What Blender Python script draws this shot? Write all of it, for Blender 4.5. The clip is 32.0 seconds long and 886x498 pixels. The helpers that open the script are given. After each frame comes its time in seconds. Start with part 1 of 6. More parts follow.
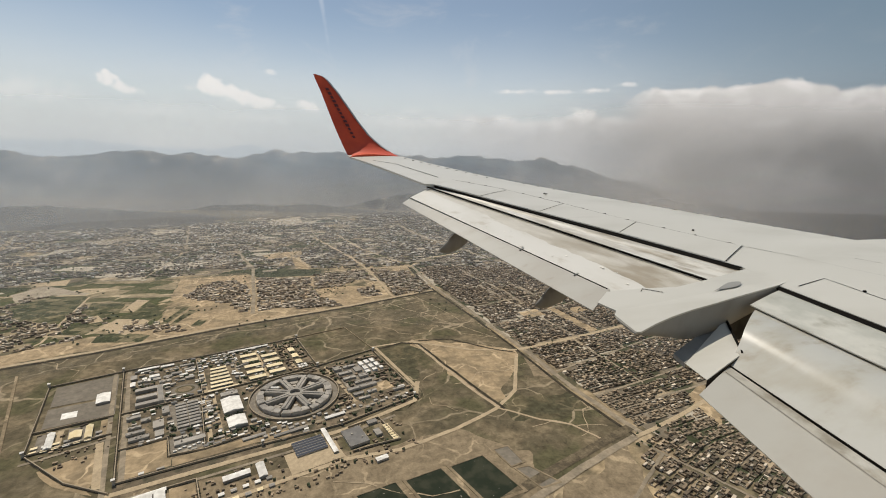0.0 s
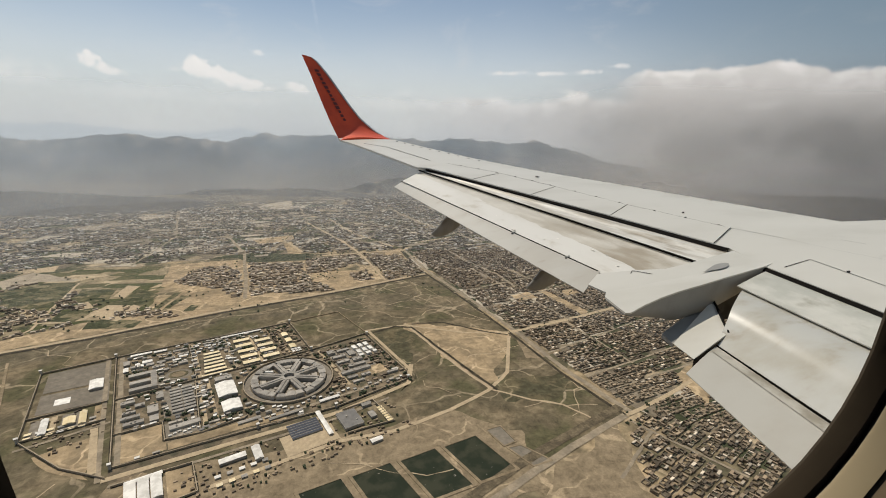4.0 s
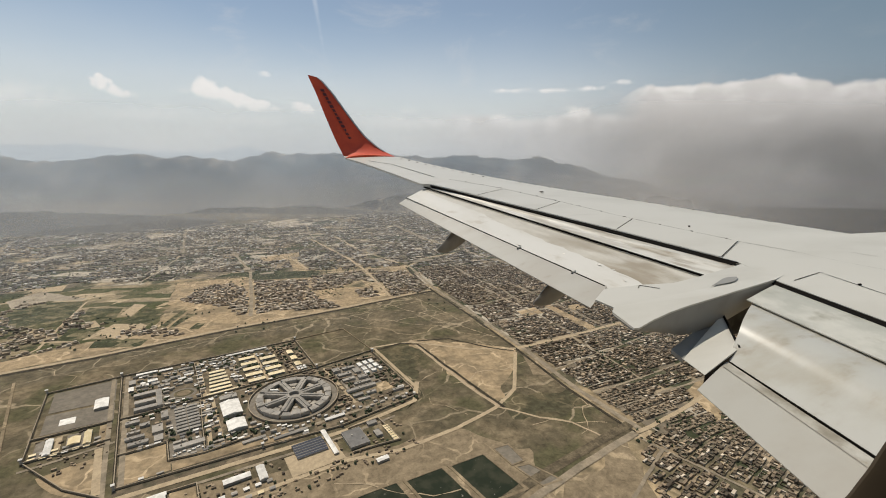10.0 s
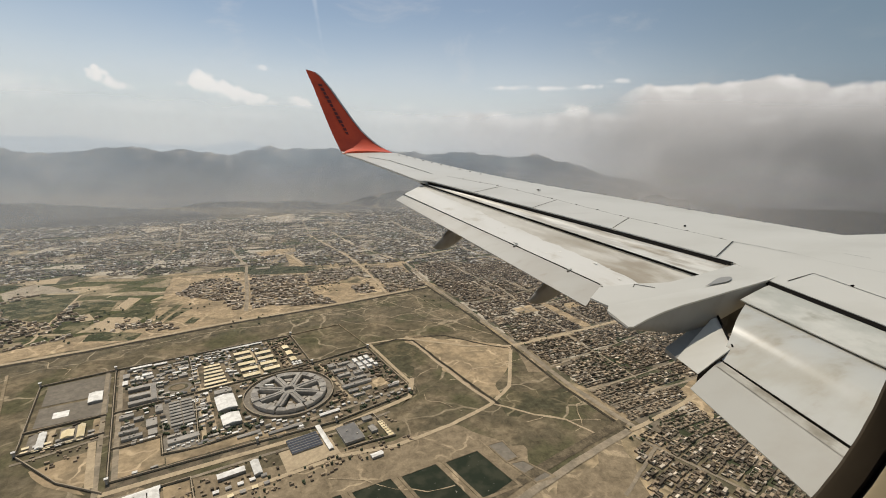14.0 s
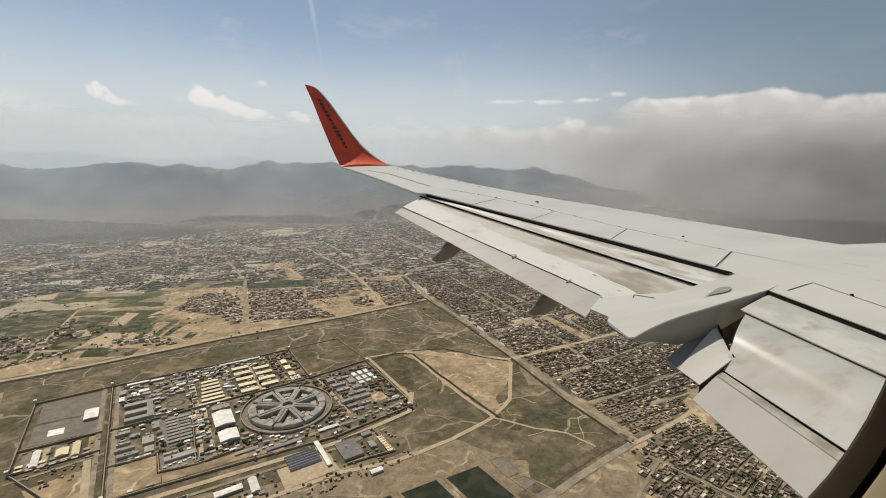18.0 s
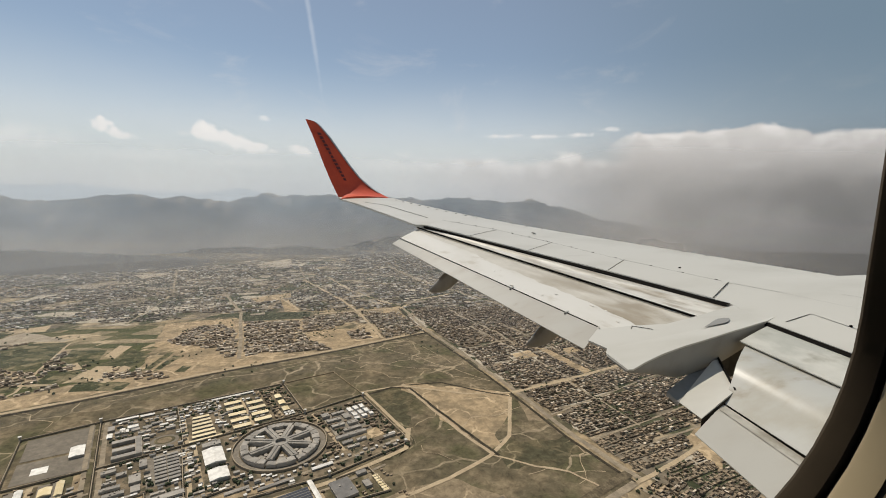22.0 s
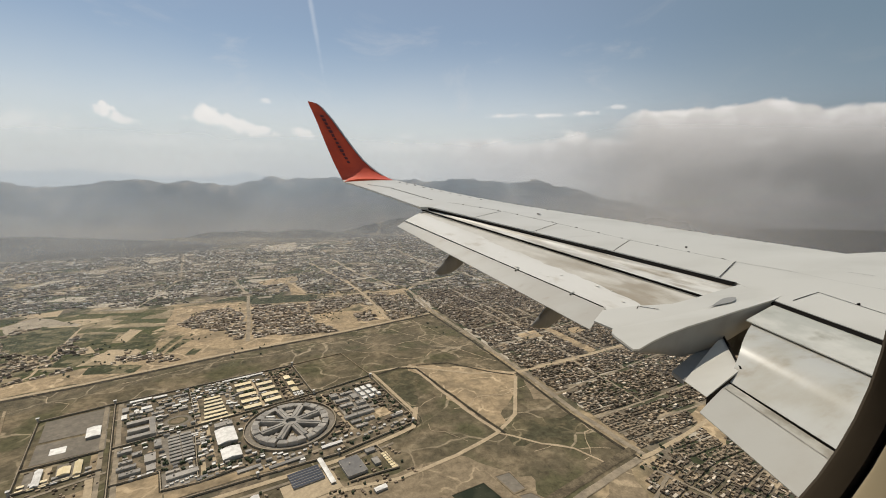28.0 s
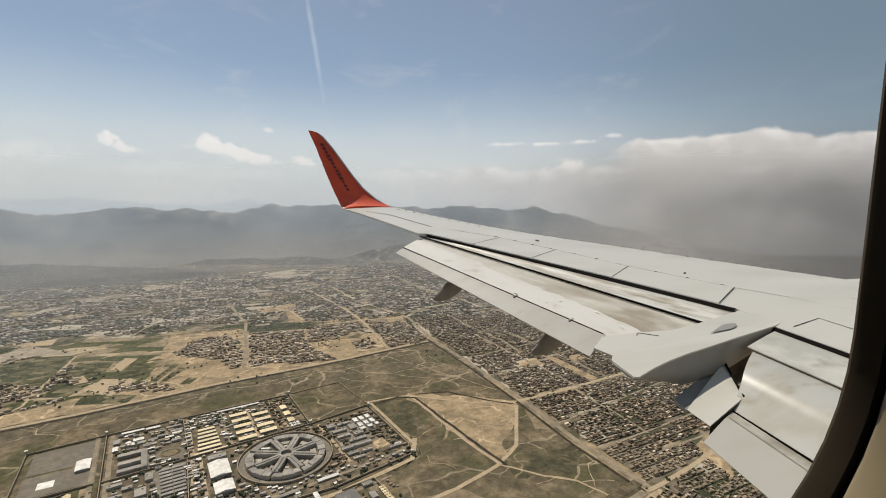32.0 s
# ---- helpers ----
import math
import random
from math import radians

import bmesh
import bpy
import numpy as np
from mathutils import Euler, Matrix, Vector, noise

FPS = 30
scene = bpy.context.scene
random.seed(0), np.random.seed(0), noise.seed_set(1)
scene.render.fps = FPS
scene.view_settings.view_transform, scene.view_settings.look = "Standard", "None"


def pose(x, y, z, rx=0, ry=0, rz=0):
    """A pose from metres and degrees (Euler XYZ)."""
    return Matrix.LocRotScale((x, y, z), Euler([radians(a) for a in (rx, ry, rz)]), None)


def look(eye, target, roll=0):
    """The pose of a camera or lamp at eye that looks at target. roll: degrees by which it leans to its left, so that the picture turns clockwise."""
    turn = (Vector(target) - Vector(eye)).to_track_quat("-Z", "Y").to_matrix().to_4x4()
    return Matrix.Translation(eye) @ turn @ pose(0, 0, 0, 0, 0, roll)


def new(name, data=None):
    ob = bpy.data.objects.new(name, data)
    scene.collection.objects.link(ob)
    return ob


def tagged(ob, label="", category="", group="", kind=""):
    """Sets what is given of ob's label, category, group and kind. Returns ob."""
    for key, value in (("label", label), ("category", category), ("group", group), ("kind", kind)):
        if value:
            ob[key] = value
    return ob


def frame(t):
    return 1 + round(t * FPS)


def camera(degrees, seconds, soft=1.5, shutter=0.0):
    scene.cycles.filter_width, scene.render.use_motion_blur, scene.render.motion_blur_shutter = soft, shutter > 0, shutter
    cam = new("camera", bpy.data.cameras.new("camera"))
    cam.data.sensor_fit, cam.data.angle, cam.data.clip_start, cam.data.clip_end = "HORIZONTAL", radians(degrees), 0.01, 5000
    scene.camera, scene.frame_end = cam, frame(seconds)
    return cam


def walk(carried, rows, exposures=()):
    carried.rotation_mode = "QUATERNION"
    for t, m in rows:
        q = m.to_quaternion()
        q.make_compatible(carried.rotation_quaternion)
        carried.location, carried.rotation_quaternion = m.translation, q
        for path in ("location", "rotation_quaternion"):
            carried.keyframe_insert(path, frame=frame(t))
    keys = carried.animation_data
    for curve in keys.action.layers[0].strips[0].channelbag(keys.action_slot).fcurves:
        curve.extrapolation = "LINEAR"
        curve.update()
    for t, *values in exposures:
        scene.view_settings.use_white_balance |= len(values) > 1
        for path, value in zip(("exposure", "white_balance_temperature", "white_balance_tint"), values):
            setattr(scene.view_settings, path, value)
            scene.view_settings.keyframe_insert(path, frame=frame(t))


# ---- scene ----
cam = camera(90.0, 32.0, soft=1.0)
EYE = 605.0
# seconds, eye offset from the seat (forward, outboard, up), yaw, pitch, roll
PATH = [
    (0.0, -0.0049, 0.0183, 0.0048, -17.50, -12.83, 1.85),
    (0.5, -0.0039, 0.0173, 0.0048, -17.61, -14.13, 1.37),
    (1.0, -0.0039, 0.0173, 0.0038, -17.65, -14.97, 1.31),
    (1.5, -0.0046, 0.0172, 0.0052, -17.56, -15.52, 1.36),
    (2.0, -0.0043, 0.0171, 0.0065, -17.42, -16.04, 1.39),
    (2.5, -0.0040, 0.0179, 0.0069, -17.48, -16.55, 1.43),
    (3.0, -0.0047, 0.0178, 0.0082, -17.70, -16.62, 1.45),
    (3.5, -0.0042, 0.0094, 0.0060, -18.09, -16.12, 1.55),
    (4.0, -0.0036, 0.0009, 0.0038, -18.55, -14.89, 1.78),
    (4.5, -0.0060, 0.0026, 0.0040, -18.74, -13.69, 1.89),
    (6.5, -0.0088, 0.0192, 0.0029, -17.48, -14.93, 1.80),
    (7.0, -0.0096, 0.0202, 0.0011, -17.37, -15.38, 1.55),
    (7.5, -0.0082, 0.0194, 0.0015, -17.31, -15.52, 1.34),
    (8.0, -0.0083, 0.0195, 0.0020, -17.31, -15.76, 0.94),
    (8.5, -0.0079, 0.0158, 0.0024, -17.65, -15.22, 0.94),
    (9.0, -0.0069, 0.0102, 0.0029, -17.88, -14.31, 1.01),
    (9.5, -0.0062, 0.0100, 0.0033, -17.94, -13.43, 1.04),
    (10.0, -0.0053, 0.0098, 0.0038, -17.83, -12.85, 1.09),
    (10.5, -0.0039, 0.0079, 0.0036, -18.05, -12.26, 1.55),
    (11.0, -0.0025, 0.0059, 0.0035, -18.25, -11.72, 2.22),
    (11.5, -0.0012, 0.0040, 0.0033, -18.61, -11.46, 2.91),
    (12.0, -0.0008, 0.0011, 0.0032, -18.60, -12.30, 2.58),
    (12.5, -0.0014, 0.0023, 0.0039, -18.46, -12.68, 1.98),
    (13.0, -0.0020, 0.0025, 0.0046, -18.41, -12.27, 1.63),
    (13.5, -0.0025, 0.0037, 0.0053, -18.35, -12.58, 1.64),
    (14.0, -0.0031, 0.0050, 0.0061, -18.28, -13.25, 1.83),
    (14.5, -0.0027, 0.0057, 0.0073, -18.42, -13.69, 2.15),
    (15.0, -0.0022, 0.0065, 0.0085, -18.57, -13.39, 2.24),
    (15.5, -0.0025, 0.0061, 0.0062, -18.67, -12.63, 2.15),
    (17.5, -0.0037, 0.0042, -0.0029, -18.44, -11.92, 1.55),
    (18.0, -0.0040, 0.0038, -0.0052, -18.37, -11.61, 1.46),
    (18.5, -0.0042, 0.0033, -0.0075, -18.39, -11.59, 1.46),
    (19.0, -0.0045, 0.0029, -0.0098, -18.46, -11.45, 1.33),
    (19.5, -0.0045, 0.0029, -0.0076, -18.51, -11.21, 1.03),
    (20.0, -0.0034, 0.0029, -0.0054, -18.65, -11.30, 0.81),
    (20.5, -0.0039, 0.0013, -0.0078, -18.95, -11.38, 0.91),
    (21.0, -0.0035, -0.0004, -0.0102, -19.00, -10.29, 0.90),
    (21.5, 0.0050, -0.0021, -0.0146, -18.88, -8.41, 1.13),
    (22.0, 0.0114, -0.0037, -0.0190, -18.53, -7.50, 1.53),
    (22.5, 0.0018, 0.0030, -0.0159, -18.09, -9.81, 1.05),
    (23.0, -0.0089, 0.0098, -0.0127, -18.09, -11.89, 0.46),
    (23.5, -0.0045, 0.0089, -0.0115, -18.25, -12.70, 0.37),
    (24.0, 0.0001, 0.0069, -0.0104, -18.33, -13.09, 0.60),
    (24.5, 0.0004, 0.0045, -0.0102, -18.39, -12.70, 0.59),
    (25.0, -0.0009, 0.0009, -0.0091, -18.40, -11.84, 0.55),
    (25.5, -0.0010, 0.0018, -0.0089, -18.52, -11.18, 0.95),
    (27.5, 0.0027, 0.0011, -0.0095, -17.91, -10.77, 0.71),
    (28.0, 0.0041, -0.0001, -0.0094, -17.96, -9.88, 0.80),
    (28.5, 0.0066, -0.0003, -0.0103, -17.87, -9.24, 1.00),
    (29.0, 0.0090, -0.0004, -0.0102, -17.75, -8.98, 0.77),
    (29.5, 0.0114, -0.0006, -0.0111, -17.42, -9.40, 0.32),
    (30.0, 0.0138, -0.0008, -0.0110, -17.42, -9.55, -0.09),
    (30.5, 0.0182, -0.0009, -0.0119, -17.47, -9.68, -0.56),
    (31.0, 0.0227, -0.0011, -0.0128, -17.77, -9.16, -0.49),
    (31.5, 0.0241, -0.0010, -0.0146, -18.02, -8.27, 0.13),
    (32.0, 0.0245, -0.0009, -0.0154, -18.02, -6.43, 0.69),
]


def aim(yaw, pitch, roll):
    yaw, pitch = radians(yaw), radians(pitch)
    return Vector((-math.sin(yaw) * math.cos(pitch), math.cos(yaw) * math.cos(pitch), math.sin(pitch)))


walk(cam, [(t, look((x, y, EYE + z), Vector((x, y, EYE + z)) + aim(yw, pt, rl), rl)) for t, x, y, z, yw, pt, rl in PATH],
     [(0.0, 0.3, 6500, 10), (32.0, 0.3, 6500, 10)])

# ---- light ----
SUN_WAY = Vector((-0.18, 0.42, 0.89)).normalized()
SUN_EL = math.asin(SUN_WAY.z)
SUN_AZ = math.atan2(SUN_WAY.x, SUN_WAY.y)
sun_data = bpy.data.lights.new("sun", "SUN")
sun_data.energy, sun_data.angle, sun_data.color = 3.3, radians(0.6), (1.0, 0.92, 0.79)
sun = new("sun", sun_data)
sun.matrix_world = look(SUN_WAY * 50 + Vector((0, 0, EYE + 100)), Vector((0, 0, EYE + 100)))


class Nodes:
    """Short hand for a node tree."""

    def __init__(self, tree):
        self.tree = tree
        tree.nodes.clear()

    def add(self, kind):
        return self.tree.nodes.new(kind)

    def link(self, a, b):
        self.tree.links.new(a, b)

    def val(self, sock, v):
        if isinstance(v, bpy.types.NodeSocket):
            self.link(v, sock)
        else:
            sock.default_value = v

    def math(self, op, a, b=0.0, c=0.0, clamp=False):
        n = self.add("ShaderNodeMath")
        n.operation, n.use_clamp = op, clamp
        for s, v in zip(n.inputs, (a, b, c)):
            self.val(s, v)
        return n.outputs[0]

    def noise(self, vec, scale, detail=4.0, rough=0.55, distort=0.0):
        n = self.add("ShaderNodeTexNoise")
        self.val(n.inputs["Vector"], vec)
        for k, v in (("Scale", scale), ("Detail", detail), ("Roughness", rough), ("Distortion", distort)):
            n.inputs[k].default_value = v
        return n.outputs["Fac"]

    def ramp(self, fac, lo, hi, a=0.0, b=1.0, smooth=True):
        n = self.add("ShaderNodeMapRange")
        n.interpolation_type = "SMOOTHSTEP" if smooth else "LINEAR"
        self.val(n.inputs["Value"], fac)
        for k, v in (("From Min", lo), ("From Max", hi), ("To Min", a), ("To Max", b)):
            n.inputs[k].default_value = v
        return n.outputs[0]

    def mix(self, fac, a, b):
        n = self.add("ShaderNodeMix")
        n.data_type = "RGBA"
        self.val(n.inputs[0], fac)
        for s, v in ((n.inputs[6], a), (n.inputs[7], b)):
            self.val(s, (*v, 1.0) if isinstance(v, tuple) and len(v) == 3 else v)
        return n.outputs[2]

    def profile(self, fac, points):
        """A line of (azimuth, height) points, as a value of the azimuth."""
        n = self.add("ShaderNodeValToRGB")
        n.color_ramp.interpolation = "LINEAR"
        stops = n.color_ramp.elements
        while len(stops) < len(points):
            stops.new(0.5)
        for stop, (a, h) in zip(stops, points):
            stop.position, stop.color = (a + 0.4) / 2.0, (h * 5, h * 5, h * 5, 1)
        self.link(self.math("DIVIDE", self.math("ADD", fac, 0.4), 2.0), n.inputs[0])
        sep = self.add("ShaderNodeSeparateColor")
        self.link(n.outputs[0], sep.inputs[0])
        return self.math("DIVIDE", sep.outputs[0], 5.0)

    def blob(self, vec, way, wide, tall, tilt=0.0):
        """1 at a direction of the sky, 0 past an ellipse round it."""
        w = Vector(way).normalized()
        right = w.cross(Vector((0, 0, 1))).normalized()
        up = right.cross(w)
        c, s = math.cos(radians(tilt)), math.sin(radians(tilt))
        right, up = right * c + up * s, up * c - right * s
        out = []
        for axis, size in ((right, wide), (up, tall)):
            d = self.add("ShaderNodeVectorMath")
            d.operation = "DOT_PRODUCT"
            self.link(vec, d.inputs[0])
            d.inputs[1].default_value = axis
            m = self.math("DIVIDE", self.math("SUBTRACT", d.outputs["Value"], w.dot(axis)), size)
            out.append(self.math("MULTIPLY", m, m))
        return self.math("SUBTRACT", 1.0, self.math("SQRT", self.math("ADD", *out)))


def build_world():
    world = bpy.data.worlds.new("sky")
    scene.world = world
    world.use_nodes = True
    n = Nodes(world.node_tree)
    out, bg = n.add("ShaderNodeOutputWorld"), n.add("ShaderNodeBackground")
    sky = n.add("ShaderNodeTexSky")
    sky.sky_type, sky.sun_disc, sky.sun_elevation, sky.sun_rotation = "NISHITA", False, SUN_EL, SUN_AZ
    sky.altitude, sky.air_density, sky.dust_density, sky.ozone_density = 2300.0, 1.1, 1.8, 1.5
    vec = n.add("ShaderNodeTexCoord").outputs["Generated"]
    sep = n.add("ShaderNodeSeparateXYZ")
    n.link(vec, sep.inputs[0])
    x, y, z = sep.outputs
    flat = n.add("ShaderNodeMapping")
    flat.vector_type = "TEXTURE"
    n.link(vec, flat.inputs["Vector"])
    flat.inputs["Scale"].default_value = (1.0, 1.0, 0.45)
    fl = flat.outputs[0]
    col = sky.outputs[0]
    gain = n.add("ShaderNodeVectorMath")
    gain.operation = "MULTIPLY"
    n.link(col, gain.inputs[0])
    gain.inputs[1].default_value = (SKY_GAIN, SKY_GAIN * 1.05, SKY_GAIN * 0.99)
    col = gain.outputs[0]
    # pale dust veil, thicker towards the horizon
    wob = n.noise(fl, 3.0, 5.0)
    veil = n.ramp(n.math("ADD", z, n.math("MULTIPLY", n.math("SUBTRACT", wob, 0.5), 0.05)), -0.02, 0.28, 0.94, 0.165)
    col = n.mix(veil, col, VEIL)
    # faint high streaks
    streak = n.ramp(n.noise(fl, 5.5, 6.0, 0.6, 0.6), 0.52, 0.8, 0.0, 0.25)
    streak = n.math("MULTIPLY", streak, n.ramp(z, 0.02, 0.10))
    col = n.mix(streak, col, CLOUD)
    # pale ridges beyond the plain
    sweep = n.math("ARCTAN2", x, y)
    crest = n.math("SUBTRACT", n.profile(sweep, [(a, h + 0.05) for a, h in FAR_RIDGE]), 0.05)
    crest = n.math("ADD", crest, n.math("MULTIPLY", n.math("SUBTRACT", n.noise(vec, 24.0, 6.0, 0.6), 0.5), 0.008))
    col = n.mix(n.ramp(n.math("SUBTRACT", crest, z), -0.001, 0.003, 0.0, 0.6), col, (0.40, 0.44, 0.47))
    # heavy cloud bank ahead: bright heads, dull underside
    az = n.math("ARCTAN2", x, y)
    fine = n.math("SUBTRACT", n.noise(fl, 13.0, 8.0, 0.6, 0.3), 0.5)
    big = n.math("SUBTRACT", n.noise(fl, 4.0, 3.0), 0.5)
    bent = n.math("ADD", az, n.math("MULTIPLY", big, 0.05))
    col = n.mix(n.ramp(az, 0.40, 1.15, 0.0, 0.78), col, (0.128, 0.186, 0.233))
    far_top = n.math("ADD", n.profile(bent, FAR_BANK), n.math("MULTIPLY", fine, 0.034))
    near_top = n.math("ADD", n.profile(bent, NEAR_BANK), n.math("MULTIPLY", fine, 0.026))
    lumps = n.noise(vec, 22.0, 9.0, 0.60, 0.3)
    frill = n.math("SUBTRACT", n.noise(vec, 34.0, 8.0, 0.62, 0.2), 0.5)
    for top, edge, west, strength in ((far_top, 0.010, (0.12, 0.46), 0.90), (near_top, 0.007, (0.655, 0.73), 0.96)):
        depth = n.math("SUBTRACT", n.math("ADD", top, n.math("MULTIPLY", frill, 0.022)), z)
        cover = n.math("MULTIPLY", n.ramp(depth, -0.002, edge), n.ramp(bent, *west))
        deep = n.math("ADD", depth, n.math("MULTIPLY", fine, 0.10))
        dull = n.math("MULTIPLY", n.ramp(deep, 0.10, 0.34), n.ramp(az, 0.40, 1.05, 0.30, 1.0))
        tone = n.mix(dull, BODY, MURK)
        tone = n.mix(n.math("MULTIPLY", n.ramp(lumps, 0.44, 0.58, 0.85, 0.0), n.ramp(depth, 0.006, 0.10, 1.0, 0.0)), tone, SHADE)
        lit = n.math("MULTIPLY", n.ramp(lumps, 0.42, 0.62, 0.1, 0.9), n.ramp(depth, 0.004, 0.055, 1.0, 0.0))
        tone = n.mix(lit, tone, HEAD)
        col = n.mix(n.math("MULTIPLY", cover, strength), col, tone)
    # thin flat streak of cloud and single small cumulus puffs
    for way, wide, tall, strength, tilt in PUFFS:
        crisp = strength >= 0.9
        mask = n.blob(vec, way, wide, tall, tilt)
        mask = n.math("ADD", mask, n.math("MULTIPLY", n.math("SUBTRACT", n.noise(vec, 75.0 if crisp else 60.0, 9.0, 0.62, 0.2), 0.5), 1.7 if crisp else 2.1))
        col = n.mix(n.ramp(mask, 0.16, 0.62 if crisp else 0.95, 0.0, min(strength, 0.97)), col, (0.72, 0.70, 0.67))
    # old condensation trail, high up
    trail = n.blob(vec, TRAIL, 0.17, 0.007, 99)
    trail = n.math("ADD", trail, n.math("MULTIPLY", n.math("SUBTRACT", n.noise(vec, 30.0, 5.0, 0.6), 0.5), 0.9))
    col = n.mix(n.ramp(trail, 0.0, 1.0, 0.0, 0.19), col, (0.80, 0.80, 0.79))
    n.link(col, bg.inputs["Color"])
    bg.inputs["Strength"].default_value = 1.0
    n.link(bg.outputs[0], out.inputs["Surface"])


SKY_GAIN = 0.066
VEIL = (0.60, 0.595, 0.575)
CLOUD = (0.62, 0.59, 0.56)
BODY = (0.55, 0.525, 0.50)
SHADE = (0.52, 0.498, 0.475)
HEAD = (0.69, 0.665, 0.64)
FAR_BANK = [(-0.4, 0.03), (0.0, 0.045), (0.13, 0.056), (0.41, 0.074), (0.485, 0.067), (0.566, 0.0735), (0.599, 0.088), (0.634, 0.076), (0.688, 0.070), (0.80, 0.08), (1.4, 0.08)]
FAR_RIDGE = [(-0.46, -0.007), (-0.40, -0.004), (-0.36, -0.005), (-0.31, -0.010), (-0.27, -0.014), (-0.17, -0.016), (-0.13, -0.007), (-0.10, -0.004), (-0.07, -0.012), (0.0, -0.02), (1.5, -0.05)]
NEAR_BANK = [(0.64, 0.05), (0.69, 0.118), (0.712, 0.1255), (0.819, 0.1235), (0.896, 0.130), (0.944, 0.1336), (0.975, 0.1256), (1.007, 0.116), (1.064, 0.119), (1.5, 0.12)]
TRAIL = (0.035, 0.949, 0.312)
MURK = (0.150, 0.144, 0.138)
PUFFS = [((-0.163, 0.981, 0.103), 0.036, 0.026, 1.0, 0), ((-0.124, 0.988, 0.090), 0.060, 0.021, 1.0, -18), ((-0.076, 0.994, 0.077), 0.050, 0.016, 0.95, -10),
         ((-0.318, 0.942, 0.100), 0.020, 0.020, 0.9, 0), ((-0.296, 0.950, 0.086), 0.036, 0.012, 0.9, -12), ((0.014, 0.997, 0.075), 0.036, 0.015, 0.92, -14), ((-0.20, 0.975, 0.095), 0.02, 0.008, 0.4, 0),
         ((0.43, 0.895, 0.120), 0.060, 0.007, 0.7, 2), ((0.505, 0.855, 0.120), 0.060, 0.008, 0.75, 0), ((0.565, 0.816, 0.123), 0.045, 0.008, 0.75, 2), ((0.613, 0.778, 0.134), 0.03, 0.006, 0.55, 0), ((-0.055, 0.990, 0.135), 0.022, 0.009, 0.5, -8),
         ((0.23, 0.972, 0.075), 0.030, 0.012, 0.35, 0), ((-0.42, 0.905, 0.070), 0.10, 0.030, 0.40, 0), ((0.20, 0.978, 0.052), 0.16, 0.022, 0.35, 0), ((-0.08, 0.995, 0.045), 0.10, 0.014, 0.3, 0),
         ((-0.27, 0.96, 0.050), 0.14, 0.022, 0.30, 0), ((0.557, 0.827, 0.074), 0.045, 0.026, 0.85, 0), ((0.608, 0.791, 0.066), 0.055, 0.014, 0.7, -4), ((0.413, 0.909, 0.066), 0.045, 0.012, 0.6, -4),
         ((0.79, 0.61, 0.060), 0.06, 0.014, 0.5, 4), ((0.70, 0.703, 0.117), 0.09, 0.010, 0.6, 0)]
build_world()


